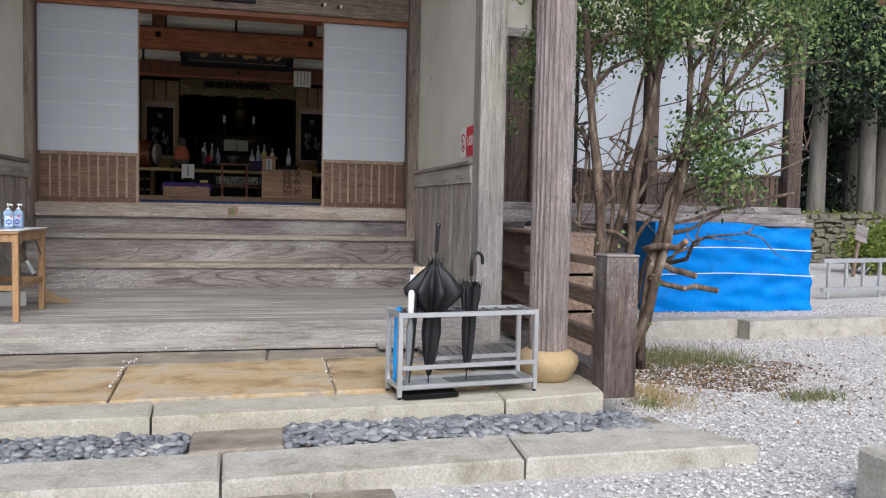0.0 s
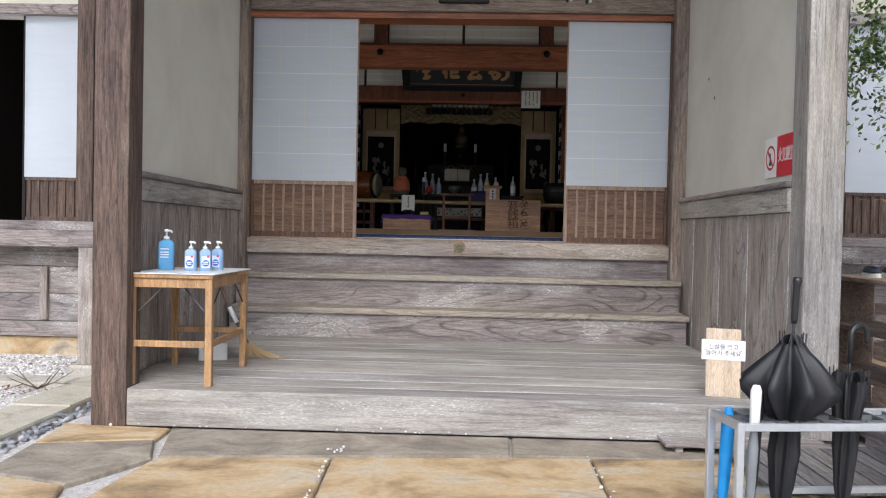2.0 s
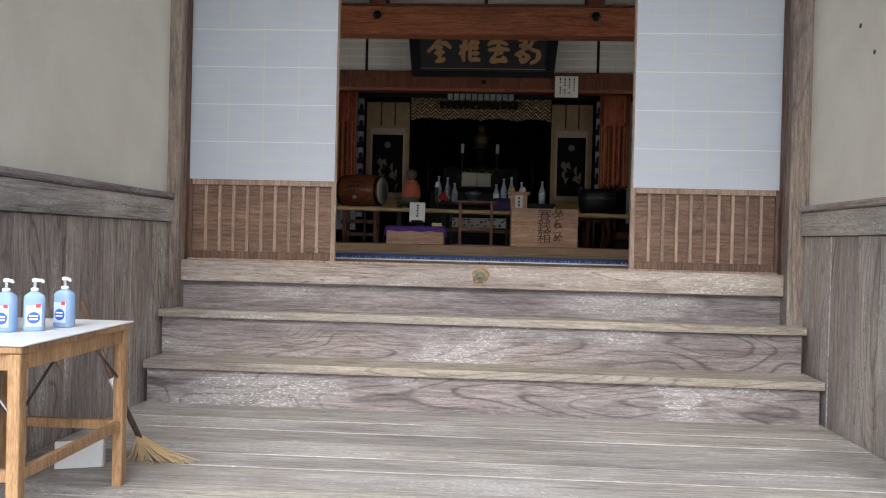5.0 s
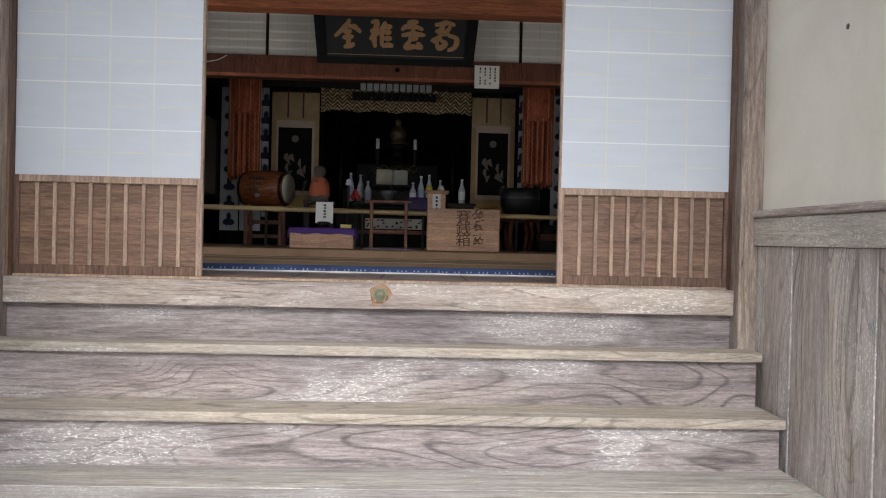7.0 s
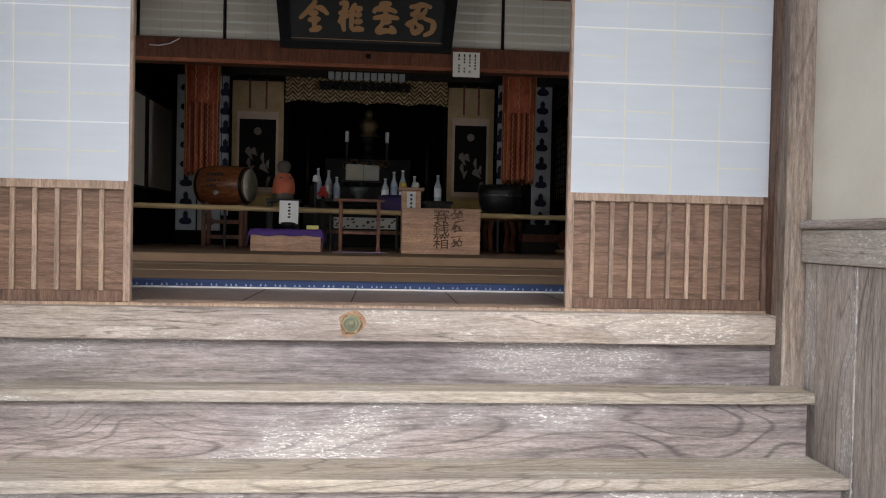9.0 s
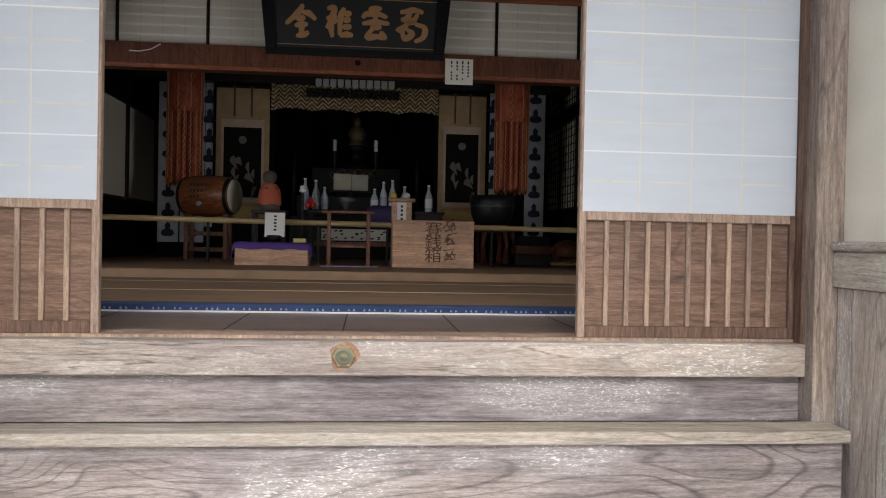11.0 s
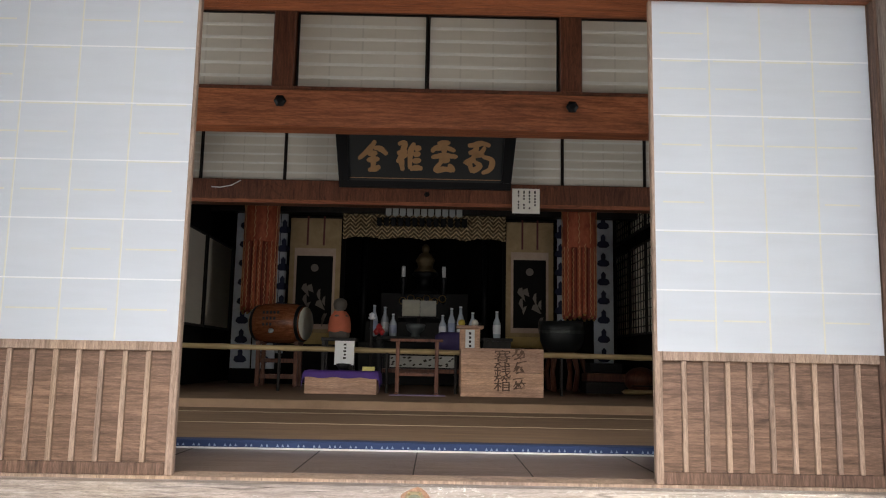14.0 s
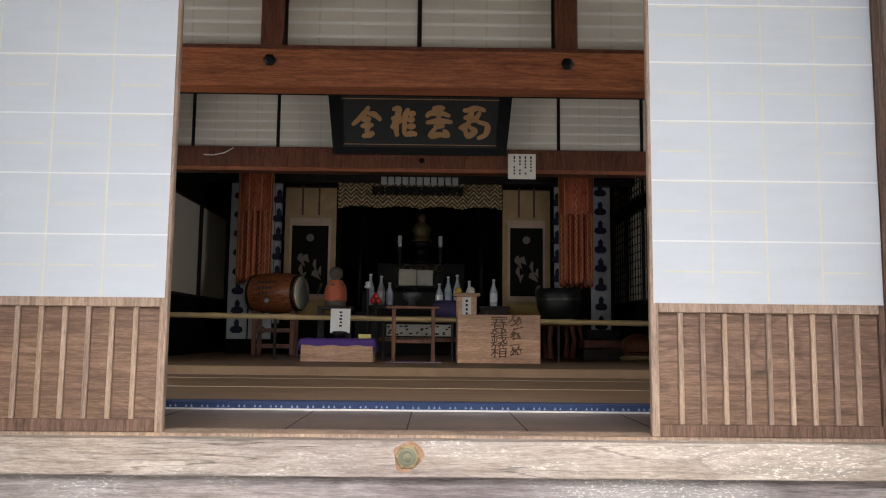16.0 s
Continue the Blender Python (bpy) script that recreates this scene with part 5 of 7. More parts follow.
# framed name board leaning out over the beam
pq = thing("name_board", pose(0.04, 14.62, 3.41, 8), "large black framed name board with four gilt brush characters", "name board")
part("board", box(-0.9, 0.9, 0.0, 0.03, 0.05, 0.66), plain("black green board", (0.010, 0.012, 0.012), 0.6), pq)
part("frame", prism([(-0.99, 0.695), (0.99, 0.695), (0.985, 0.62), (-0.985, 0.62)], -0.03, 0.04), black_lacquer, pq)
part("frame", prism([(-0.935, 0.075), (0.935, 0.075), (0.93, 0.0), (-0.93, 0.0)], -0.03, 0.04), black_lacquer, pq)
for s in (-1, 1):
    part("frame", prism([(0.985 * s, 0.619), (0.935 * s, 0.076), (0.83 * s, 0.076), (0.86 * s, 0.619)], -0.03, 0.04), black_lacquer, pq)
for x0, x1, z0, z1 in ((-0.82, 0.82, 0.105, 0.112), (-0.85, 0.85, 0.592, 0.599)):
    part("inner_line", box(x0, x1, -0.006, 0.0, z0, z1), gilt, pq, "thin faded inner line")


def brush(path, thick, depth):
    """One brush stroke through (x, z) points, swelling in the middle and round at its ends."""
    pts = [Vector(p) for p in path]
    line = []
    for k in range(len(pts) - 1):
        p0, p1, p2, p3 = pts[max(k - 1, 0)], pts[k], pts[k + 1], pts[min(k + 2, len(pts) - 1)]
        for q in np.linspace(0, 1, 6)[(1 if k else 0):]:
            line.append(0.5 * (2 * p1 + (p2 - p0) * q + (2 * p0 - 5 * p1 + 4 * p2 - p3) * q * q + (3 * p1 - p0 - 3 * p2 + p3) * q ** 3))
    left, right = [], []
    for k, p in enumerate(line):
        d = (line[min(k + 1, len(line) - 1)] - line[max(k - 1, 0)]).normalized()
        q = k / (len(line) - 1)
        g = thick * (0.32 + 0.68 * min(1.0, 5 * q, 5 * (1 - q)) ** 0.5) * (1 + 0.15 * math.sin(q * 11 + thick * 300))
        left.append((p.x - d.y * g, p.y + d.x * g))
        right.append((p.x + d.y * g, p.y - d.x * g))
    bm = bmesh.new()
    rows = [(bm.verts.new((a[0], -depth, a[1])), bm.verts.new((b[0], -depth, b[1]))) for a, b in zip(left, right)]
    low = [(bm.verts.new((a[0], 0, a[1])), bm.verts.new((b[0], 0, b[1]))) for a, b in zip(left, right)]
    for k in range(len(rows) - 1):
        bm.faces.new((rows[k][0], rows[k][1], rows[k + 1][1], rows[k + 1][0]))
        bm.faces.new((rows[k][0], rows[k + 1][0], low[k + 1][0], low[k][0]))
        bm.faces.new((rows[k][1], low[k][1], low[k + 1][1], rows[k + 1][1]))
    bmesh.ops.recalc_face_normals(bm, faces=bm.faces)
    return bm


# four running-hand characters, each in a square of two units
SIGNS = (
    (-0.575, ((0.15, 0.95), (-0.2, 0.45), (-0.95, -0.2)), ((0.05, 0.5), (0.5, 0.45), (0.95, 0.1)), ((-0.35, 0.12), (0.3, 0.2)), ((0.0, 0.25), (0.05, -0.3), (0.0, -0.8)), ((-0.4, -0.25), (0.45, -0.15)), ((-0.3, -0.85), (0.2, -0.75), (0.5, -0.6))),
    (-0.18, ((-0.75, 0.75), (-0.3, 0.85), (-0.45, 0.35), (-0.8, 0.2)), ((-0.2, 0.45), (-0.45, 0.05), (-0.8, -0.35)), ((-0.5, 0.3), (-0.5, -0.3), (-0.4, -0.85)), ((-0.75, -0.1), (-0.1, 0.15)), ((0.35, 0.85), (0.1, 0.35), (0.05, -0.75)), ((0.3, 0.5), (0.8, 0.55)), ((0.25, 0.15), (0.75, 0.2)), ((0.2, -0.25), (0.8, -0.2)), ((0.05, -0.75), (0.5, -0.65), (0.9, -0.7))),
    (0.2, ((-0.45, 0.85), (0.4, 0.9)), ((-0.8, 0.3), (-0.6, 0.55), (0.1, 0.6), (0.75, 0.4)), ((0.0, 0.85), (0.0, 0.2)), ((-0.85, 0.0), (0.0, 0.12), (0.9, 0.05)), ((-0.35, -0.2), (0.4, -0.15)), ((-0.1, -0.2), (-0.55, -0.75), (0.1, -0.7), (0.6, -0.8)), ((0.3, -0.4), (0.7, -0.85))),
    (0.58, ((-0.75, 0.75), (-0.3, 0.8), (0.2, 0.9), (0.75, 0.75)), ((-0.1, 0.85), (-0.25, 0.45), (-0.7, 0.3)), ((0.4, 0.7), (0.1, 0.3), (-0.45, 0.15), (0.35, 0.2)), ((-0.2, 0.1), (-0.85, -0.3), (-0.2, -0.1)), ((-0.6, -0.1), (-0.45, -0.75), (0.1, -0.45), (-0.3, -0.25)), ((0.2, 0.1), (0.85, -0.1), (0.75, -0.65), (0.2, -0.9))),
)
for cx, *paths in SIGNS:
    for k, path in enumerate(paths):
        bm = brush([(cx + x * 0.165, 0.345 + z * 0.18) for x, z in path], 0.029, 0.005 + 0.0007 * k)
        bm.transform(Matrix.Translation((0, -0.001, 0)))
        part("brush_stroke", bm, gilt, pq, "gilt brush stroke")

nt_ = thing("paper_notice", pose(1.144, 14.655, 3.166), "white paper notice with black brush writing pinned on the beam", "notice")
part("sheet", box(-0.15, 0.15, -0.003, 0.0, 0, 0.276), plain("cream notice paper", (0.78, 0.75, 0.66), 0.8, vary=0.03), nt_)
for i in range(4):
    for j in range(6):
        if j < 2 or (i + j) % 5:
            part("writing", box(0.09 - i * 0.06, 0.107 - i * 0.06, -0.0045, -0.0032, 0.22 - j * 0.034, 0.241 - j * 0.034 + (0.012 if j == 0 else 0)), ink, nt_)

# offertory box
ob_ = thing("offertory_box", pose(0.898, 14.6, F), "pale wooden offertory box with brush writing on its front", "box")
part("front_board", box(-0.435, 0.435, 0, 0.025, 0.0, 0.25, 0.002), fresh_wood, ob_)
part("front_board", box(-0.435, 0.435, 0, 0.025, 0.253, 0.505, 0.002), fresh_wood, ob_)
for x in (-0.435, 0.41):
    part("side_board", box(x, x + 0.025, 0.025, 0.45, 0.0, 0.5), fresh_wood, ob_)
part("back_board", box(-0.41, 0.41, 0.43, 0.45, 0.0, 0.5), fresh_wood, ob_)
for i in range(6):
    part("grate_bar", box(-0.41, 0.41, 0.05 + i * 0.065, 0.075 + i * 0.065, 0.47, 0.5), fresh_wood, ob_)
bm = lettering("賽\n銭\n箱", 0.165, 0.85)
bm.transform(pose(0.0, -0.003, 0.262) @ Matrix.Diagonal((1.15, 1, 1, 1)))
part("lettering", bm, plain("faded brush ink", (0.09, 0.05, 0.03), 0.8), ob_, "faded black brush writing")
faded_ink = plain("faded ink strokes", (0.13, 0.075, 0.045), 0.8)
for i, cz in enumerate((0.44, 0.30, 0.13)):
    for bm in strokes(0.185, cz, 0.15, 0.15, 70 + i, 0.015, 8):
        part("brush_stroke", bm, faded_ink, ob_, "faded brush stroke")

# low crate with purple cloth, card, bowl and a small yellow box
cr = thing("low_crate", pose(-0.8, 14.6, F), "low pale wooden crate on the mat", "crate")
part("front_board", box(-0.378, 0.378, 0, 0.02, 0, 0.215, 0.002), fresh_wood, cr)
part("back_board", box(-0.378, 0.378, 0.33, 0.35, 0, 0.215, 0.002), fresh_wood, cr)
for x in (-0.378, 0.358):
    part("side_board", box(x, x + 0.02, 0.02, 0.33, 0, 0.215, 0.002), fresh_wood, cr)
part("lid", box(-0.378, 0.378, 0, 0.35, 0.216, 0.232), fresh_wood, cr)
cl = thing("purple_cloth", pose(-0.8, 14.6, F + 0.236), "purple cloth spread over the crate", "cloth")
bm = bmesh.new()
nx, ny = 30, 12
gridv = []
for i in range(nx):
    u = -0.48 + 0.96 * i / (nx - 1)
    row = []
    for j in range(ny):
        v = -0.085 + 0.475 * j / (ny - 1)
        over = max(0.0, abs(u) - 0.39) * 1.5 + max(0.0, -0.005 - v) * 0.9
        row.append(bm.verts.new((math.copysign(min(abs(u), 0.40 + 0.15 * max(0, abs(u) - 0.4)), u), max(v, -0.012), 0.004 - over + 0.006 * math.sin(u * 23) * math.sin(v * 17))))
    gridv.append(row)
for a, b in zip(gridv, gridv[1:]):
    for j in range(ny - 1):
        bm.faces.new((a[j], b[j], b[j + 1], a[j + 1]))
part("cloth", bm, purple, cl, "", True)
cd = thing("standing_card", pose(-0.79, 14.75, F + 0.25, -6), "white card with brush writing on a small black stand", "card")
part("card", box(-0.105, 0.105, 0, 0.005, 0.05, 0.31), white_paint, cd)
part("stand", lathe([(0.05, 0), (0.055, 0.012), (0.085, 0.055), (0.075, 0.058)], 16, None, pose(0, -0.03, 0)), black_lacquer, cd, "", True)
bm = bmesh.new()
for i in range(5):
    box(0.0 - 0.012 + 0.006 * (i % 2), 0.018, -0.003, -0.001, 0.26 - i * 0.036, 0.28 - i * 0.036, bm=bm)
part("writing", bm, ink, cd)
yb_ = thing("yellow_box", pose(-0.52, 14.68, F + 0.243), "small yellow box on the purple cloth", "box")
part("body", box(-0.065, 0.065, 0, 0.06, 0, 0.045, 0.003), plain("yellow card", (0.62, 0.55, 0.16), 0.6), yb_)

# rail stand before the altar with a cloth below it
st_ = thing("rail_stand", pose(0.0, 14.62, F), "dark slim wooden rail stand before the altar", "stand")
for x in (-0.21, 0.205):
    part("post", box(x - 0.02, x + 0.02, 0, 0.04, 0, 0.56, 0.003), red_post, st_)
    part("foot", box(x - 0.025, x + 0.025, -0.1, 0.14, 0, 0.03, 0.004), red_post, st_)
part("top_bar", box(-0.29, 0.27, -0.005, 0.045, 0.56, 0.59, 0.004), red_post, st_)
part("low_bar", box(-0.19, 0.185, 0.005, 0.035, 0.2, 0.23), red_post, st_)
kn = thing("floor_cloth", pose(0.0, 14.45, F), "faded lilac cloth on the mat before the stand", "cloth")
part("cloth", box(-0.28, 0.3, 0, 0.16, 0, 0.012, 0.004), plain("lilac cloth", (0.23, 0.17, 0.27), 0.85), kn)

bar = thing("bamboo_barrier", pose(0, 15.1, 0), "long bamboo pole barrier across the hall", "barrier")
pts = [(x, 0, 1.655 - 0.008 * x) for x in np.linspace(-3.0, 3.1, 40)]
part("pole", tube(pts, [0.03 + (0.005 if i % 5 == 0 else 0) for i in range(40)], 10), plain("yellow bamboo", (0.42, 0.31, 0.15), 0.4), bar, "", True)
for x in (-2.9, -1.55, -0.35, 0.42, 1.6, 3.0):
    part("support", tube([(x, 0, F), (x, 0, 1.64 - 0.008 * x)], 0.018, 8), dark_shade_wood, bar)

# drum on its stand
dr = thing("temple_drum", pose(-1.82, 16.5, 1.998, 0, 0, -16), "big barrel drum of polished brown wood with pale skins", "drum")
prof = [(0.215, -0.345), (0.235, -0.3), (0.256, -0.18), (0.262, 0.0), (0.256, 0.18), (0.235, 0.3), (0.215, 0.345)]
part("barrel", lathe(prof, 32, None, pose(0, 0, 0, 0, 90)), wood("polished drum wood", (0.13, 0.04, 0.016), (0.30, 0.11, 0.045), "x", None, rough=0.25, figure=0.3), dr, "", True)
for s in (-1, 1):
    part("skin", lathe([(0.205, 0.346), (0.212, 0.352), (0.205, 0.36), (0.02, 0.362)], 32, None, pose(0, 0, 0, 0, 90 * s)), plain("pale drum skin", (0.62, 0.61, 0.52), 0.6), dr, "pale hide drum skin", True)
    part("tack_band", lathe([(0.238, 0.29), (0.241, 0.295), (0.231, 0.33), (0.225, 0.332)], 32, None, pose(0, 0, 0, 0, 90 * s)), black_lacquer, dr, "black tacked band", True)
for i in range(3):
    for j in range(5 - i):
        part("writing", box(-0.13 + j * 0.05, -0.1 + j * 0.05, -0.262, -0.255, 0.11 - i * 0.075, 0.145 - i * 0.075), ink, dr)
part("boss", lathe([(0.04, 0), (0.03, 0.012), (0.01, 0.018)], 12, None, pose(-0.01, -0.245, -0.1, 70)), plain("pewter", (0.3, 0.34, 0.34), 0.4, 0.7), dr)
ds = thing("drum_stand", pose(-1.82, 16.5, F), "red brown low wooden drum stand", "stand")
for x in (-0.24, 0.24):
    for y in (-0.16, 0.16):
        part("leg", box(x - 0.025, x + 0.025, y - 0.025, y + 0.025, 0, 0.56, 0.003), red_post, ds)
    part("cradle", box(x - 0.03, x + 0.03, -0.2, 0.2, 0.535, 0.57), red_post, ds)
for z in (0.1, 0.3):
    part("rail", box(-0.215, 0.215, -0.17, -0.145, z, z + 0.05), red_post, ds)
    part("rail", box(-0.215, 0.215, 0.145, 0.17, z, z + 0.05), red_post, ds)

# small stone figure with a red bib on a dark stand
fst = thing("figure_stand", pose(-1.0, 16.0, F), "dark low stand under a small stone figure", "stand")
part("top", box(-0.2, 0.22, -0.15, 0.15, 0.58, 0.62, 0.004), dark_shade_wood, fst)
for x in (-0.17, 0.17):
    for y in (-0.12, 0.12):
        part("leg", box(x - 0.02, x + 0.02, y - 0.02, y + 0.02, 0, 0.58), dark_shade_wood, fst)
fig = lathe([(0.12, 0.0), (0.13, 0.03), (0.12, 0.1), (0.135, 0.17), (0.12, 0.26), (0.07, 0.32), (0.045, 0.335), (0.075, 0.36), (0.088, 0.41), (0.075, 0.46), (0.03, 0.485)], 24)
f_ob = link("stone_figure", fig, plain("dark stone figure", (0.10, 0.085, 0.07), 0.7), True)
f_ob.matrix_basis = pose(-1.0, 16.0, F + 0.62)
tagged(f_ob, "small dark stone figure on the stand", "statue")
bib = link("red_bib", folds([(0.075, 0.325, 0.2), (0.125, 0.255, 0.3), (0.142, 0.16, 0.3), (0.145, 0.07, 0.4)], 5, 0.1), plain("faded red cloth", (0.50, 0.13, 0.065), 0.8), True)
bib.matrix_basis = pose(-1.0, 16.0, F + 0.62)
tagged(bib, "faded red cloth bib round the stone figure", "bib")


def scroll(cx, width):
    s = thing("hanging_scroll", pose(cx, 17.3, 1.74), "tall hanging scroll with dark picture in tan brocade", "scroll", "scrolls beside the altar")
    w = width / 2
    part("mount", box(-w, w, 0, 0.006, 0.17, 1.79), tan_silk, s)
    part("lower_mount", box(-w, w, -0.001, 0.006, 0.0, 0.169), ochre_silk, s, "ochre lower mount")
    part("border", box(-w + 0.07, w - 0.07, -0.004, -0.0005, 0.22, 1.36), rose_silk, s, "faded rose border")
    pic = part("picture", box(-w + 0.105, w - 0.105, -0.007, -0.0045, 0.29, 1.25), plain("darkened painting", (0.007, 0.0065, 0.006), 0.8, 0.0, 0.1), s, "darkened old painting")
    robe = plain("pale robe paint", (0.13, 0.11, 0.09), 0.8)
    part("figure", lathe([(0.055, 0), (0.05, 0.002)], 14, None, pose(0.0, -0.0075, 1.08, 90)), robe, pic)
    r = random.Random(int(cx * 10))
    for i in range(9):
        a = r.uniform(-0.16, 0.16)
        z = r.uniform(0.42, 0.9)
        part("robe_fold", prism([(a, z), (a + r.uniform(0.02, 0.06), z + 0.02), (a + r.uniform(-0.05, 0.12), z - r.uniform(0.08, 0.18)), (a - 0.02, z - 0.06)], -0.0085, -0.0075), robe, pic)
    for x in (-w * 0.32, w * 0.32):
        part("ribbon", box(x - 0.013, x + 0.013, -0.012, -0.002, 1.4, 1.82), plain("dark red ribbon", (0.11, 0.03, 0.025), 0.7), s, "dark red hanging ribbon")
    part("roller", tube([(-w - 0.03, 0, -0.01), (w + 0.03, 0, -0.01)], 0.022, 10), dark_shade_wood, s)
    part("top_rod", tube([(-w, 0, 1.8), (w, 0, 1.8)], 0.012, 8), dark_shade_wood, s)
    return s


scroll(-1.535, 0.72)
scroll(1.5, 0.67)
# recess walls, their gloom put into the colour
setting("altar_wall", box(-2.7, -1.13, 17.42, 17.5, F, 4.5), hall_shade, "wall beside the altar recess, coloured as deep shade", "wall")
setting("altar_wall", box(1.13, 2.75, 17.42, 17.5, F, 4.5), hall_shade, "wall beside the altar recess, coloured as deep shade", "wall")
setting("altar_beam", box(-3.2, 3.3, 17.2, 17.4, 3.6, 4.5), dark_shade_wood, "dark beam above the altar recess", "beam")

banner_mat = mottled("orange red brocade", [(0.3, (0.26, 0.05, 0.026)), (0.55, (0.44, 0.11, 0.05)), (0.8, (0.58, 0.2, 0.09))], 14, 0.6, 0.4, 60, 0.004, stretch=(1, 1, 0.4))
motif_mat, pale_cloth = plain("dark blue motif", (0.02, 0.025, 0.06), 0.85), plain("pale figured cloth", (0.50, 0.54, 0.60), 0.85)


def hanging_banner(cx, z0, cy):
    b = thing("hanging_banner", pose(cx, cy, z0), "long orange and red brocade banner hanging as a column", "banner", "banners beside the altar")
    part("core", lathe([(0.16, 0.1), (0.165, 1.6)], 16), plain("dark red lining", (0.10, 0.018, 0.012), 0.8), b, "", True)
    n = 18
    for i in range(n):
        a = 2 * math.pi * i / n
        x, y, low = 0.195 * math.cos(a), 0.195 * math.sin(a), 0.02 + 0.03 * (i % 3)
        part("strip", folds([(0.033, 0.98, 0.3), (0.031, 0.5, 0.4), (0.033, low, 0.4)], 4, 0.3, 12), banner_mat if i % 3 else banner_dark, b).matrix_basis = pose(x, y, 0)
        # gilt zigzag braid down the strip
        ox, oy = 1.19 * x, 1.19 * y
        tx, ty = -math.sin(a) * 0.009, math.cos(a) * 0.009
        part("braid", tube([(ox + (tx if k % 2 else -tx), oy + (ty if k % 2 else -ty), low + 0.02 + k * 0.04) for k in range(24)], 0.0055, 4), gilt_thread, b, "gilt zigzag braid")
        part("bead", lathe([(0.012, -0.015), (0.02, 0), (0.012, 0.015)], 8, None, pose(x, y, low - 0.01)), gold, b, "gold bead at the strip's end")
        part("upper_braid", tube([(0.236 * math.cos(a) + (tx if k % 2 else -tx), 0.236 * math.sin(a) + (ty if k % 2 else -ty), 1.02 + k * 0.05) for k in range(13)], 0.006, 4), gilt_thread, b, "gilt zigzag braid") if i % 2 else None
    part("hanger", tube([(0, 0, 1.6), (0, 0.34, 1.75)], 0.012, 6), dark_shade_wood, b)
    part("crown", folds([(0.235, 0.97, 0.3), (0.232, 1.2, 0.35), (0.228, 1.45, 0.35), (0.222, 1.66, 0.3)], 9, 0.16, 54), banner_mat, b, "wider gathered top band", True)
    return b


banner_dark = mottled("deep red brocade", [(0.3, (0.14, 0.025, 0.016)), (0.7, (0.30, 0.06, 0.03))], 14, 0.6, 0.4, 60, 0.004, stretch=(1, 1, 0.4))
gilt_thread = plain("bright gilt thread", (0.62, 0.34, 0.15), 0.5)
hanging_banner(-2.22, 2.13, 16.9)
hanging_banner(2.13, 2.13, 16.9)


def figured_cloth(x0, x1, z0, z1, y):
    c = thing("figured_cloth", pose((x0 + x1) / 2, y, z0), "pale hanging cloth with dark blue crest motifs", "curtain", "figured cloths beside the altar")
    w = (x1 - x0) / 2
    part("cloth", box(-w, w, 0, 0.008, 0, z1 - z0), pale_cloth, c)
    z, k = 0.08, 0
    while z < z1 - z0 - 0.2:
        for x in ([-w * 0.5, w * 0.5] if w > 0.25 else [0.0]):
            bm = prism([(x - 0.09, z + 0.03), (x - 0.05, z), (x + 0.05, z), (x + 0.09, z + 0.03), (x + 0.075, z + 0.08), (x + 0.03, z + 0.1), (x + 0.035, z + 0.16), (x, z + 0.2), (x - 0.035, z + 0.16), (x - 0.03, z + 0.1), (x - 0.075, z + 0.08)], -0.006, -0.001)
            part("motif", bm, motif_mat, c)
        z, k = z + 0.27, k + 1
    return c


for x0, x1, z0 in ((-2.68, -2.4, 1.4), (-2.05, -1.95, 1.62), (-2.38, -2.06, 1.4), (1.9, 2.0, 1.62), (2.42, 2.7, 1.5)):
    figured_cloth(x0, x1, z0, 3.7, 17.38)

def zigzag(name, dark, light):
    m, nt, bsdf, _ = material(name)
    v = coords(nt, (1, 1, 1), False)
    sp = nt.nodes.new("ShaderNodeSeparateXYZ")
    nt.links.new(v, sp.inputs[0])
    pp_ = nt.nodes.new("ShaderNodeMath")
    pp_.operation = "PINGPONG"
    pp_.inputs[1].default_value = 0.075
    nt.links.new(sp.outputs["X"], pp_.inputs[0])
    ad = nt.nodes.new("ShaderNodeMath")
    ad.operation = "ADD"
    nt.links.new(pp_.outputs[0], ad.inputs[0])
    nt.links.new(sp.outputs["Z"], ad.inputs[1])
    sn = nt.nodes.new("ShaderNodeMath")
    sn.operation = "MULTIPLY"
    sn.inputs[1].default_value = 110.0
    nt.links.new(ad.outputs[0], sn.inputs[0])
    si = nt.nodes.new("ShaderNodeMath")
    si.operation = "SINE"
    nt.links.new(sn.outputs[0], si.inputs[0])
    col = mix(nt, ramp(nt, si.outputs[0], [(0.1, 0.0), (0.6, 1.0)]), dark, light)
    col = mix(nt, 0.5, col, ramp(nt, noise_tex(nt, v, 16, 4, 0.6), [(0.3, 0.5), (0.7, 1.2)]), "MULTIPLY")
    nt.links.new(col, bsdf.inputs["Base Color"])
    bsdf.inputs["Roughness"].default_value = 0.55
    return m


# gold valance over the altar recess, drawn up in scallops
va = thing("altar_valance", pose(0.0, 17.25, 3.235), "gold brocade valance with zigzag weave over the altar", "valance")
bm = bmesh.new()
nx, nz = 120, 10
gv = []
for i in range(nx):
    u = -1.15 + 2.3 * i / (nx - 1)
    low = 0.035 * abs(math.sin((u + 1.15) / 2.3 * math.pi * 4)) ** 0.8
    row = []
    for j in range(nz):
        v = low + (0.36 - low) * j / (nz - 1)
        row.append(bm.verts.new((u, 0.03 * math.sin(u * 40 + 9 * abs((v * 12) % 2 - 1)), v)))
    gv.append(row)
for a, b in zip(gv, gv[1:]):
    for j in range(nz - 1):
        bm.faces.new((a[j], b[j], b[j + 1], a[j + 1]))
part("cloth", bm, zigzag("gold zigzag brocade", (0.12, 0.08, 0.035), (0.60, 0.47, 0.28)), va)
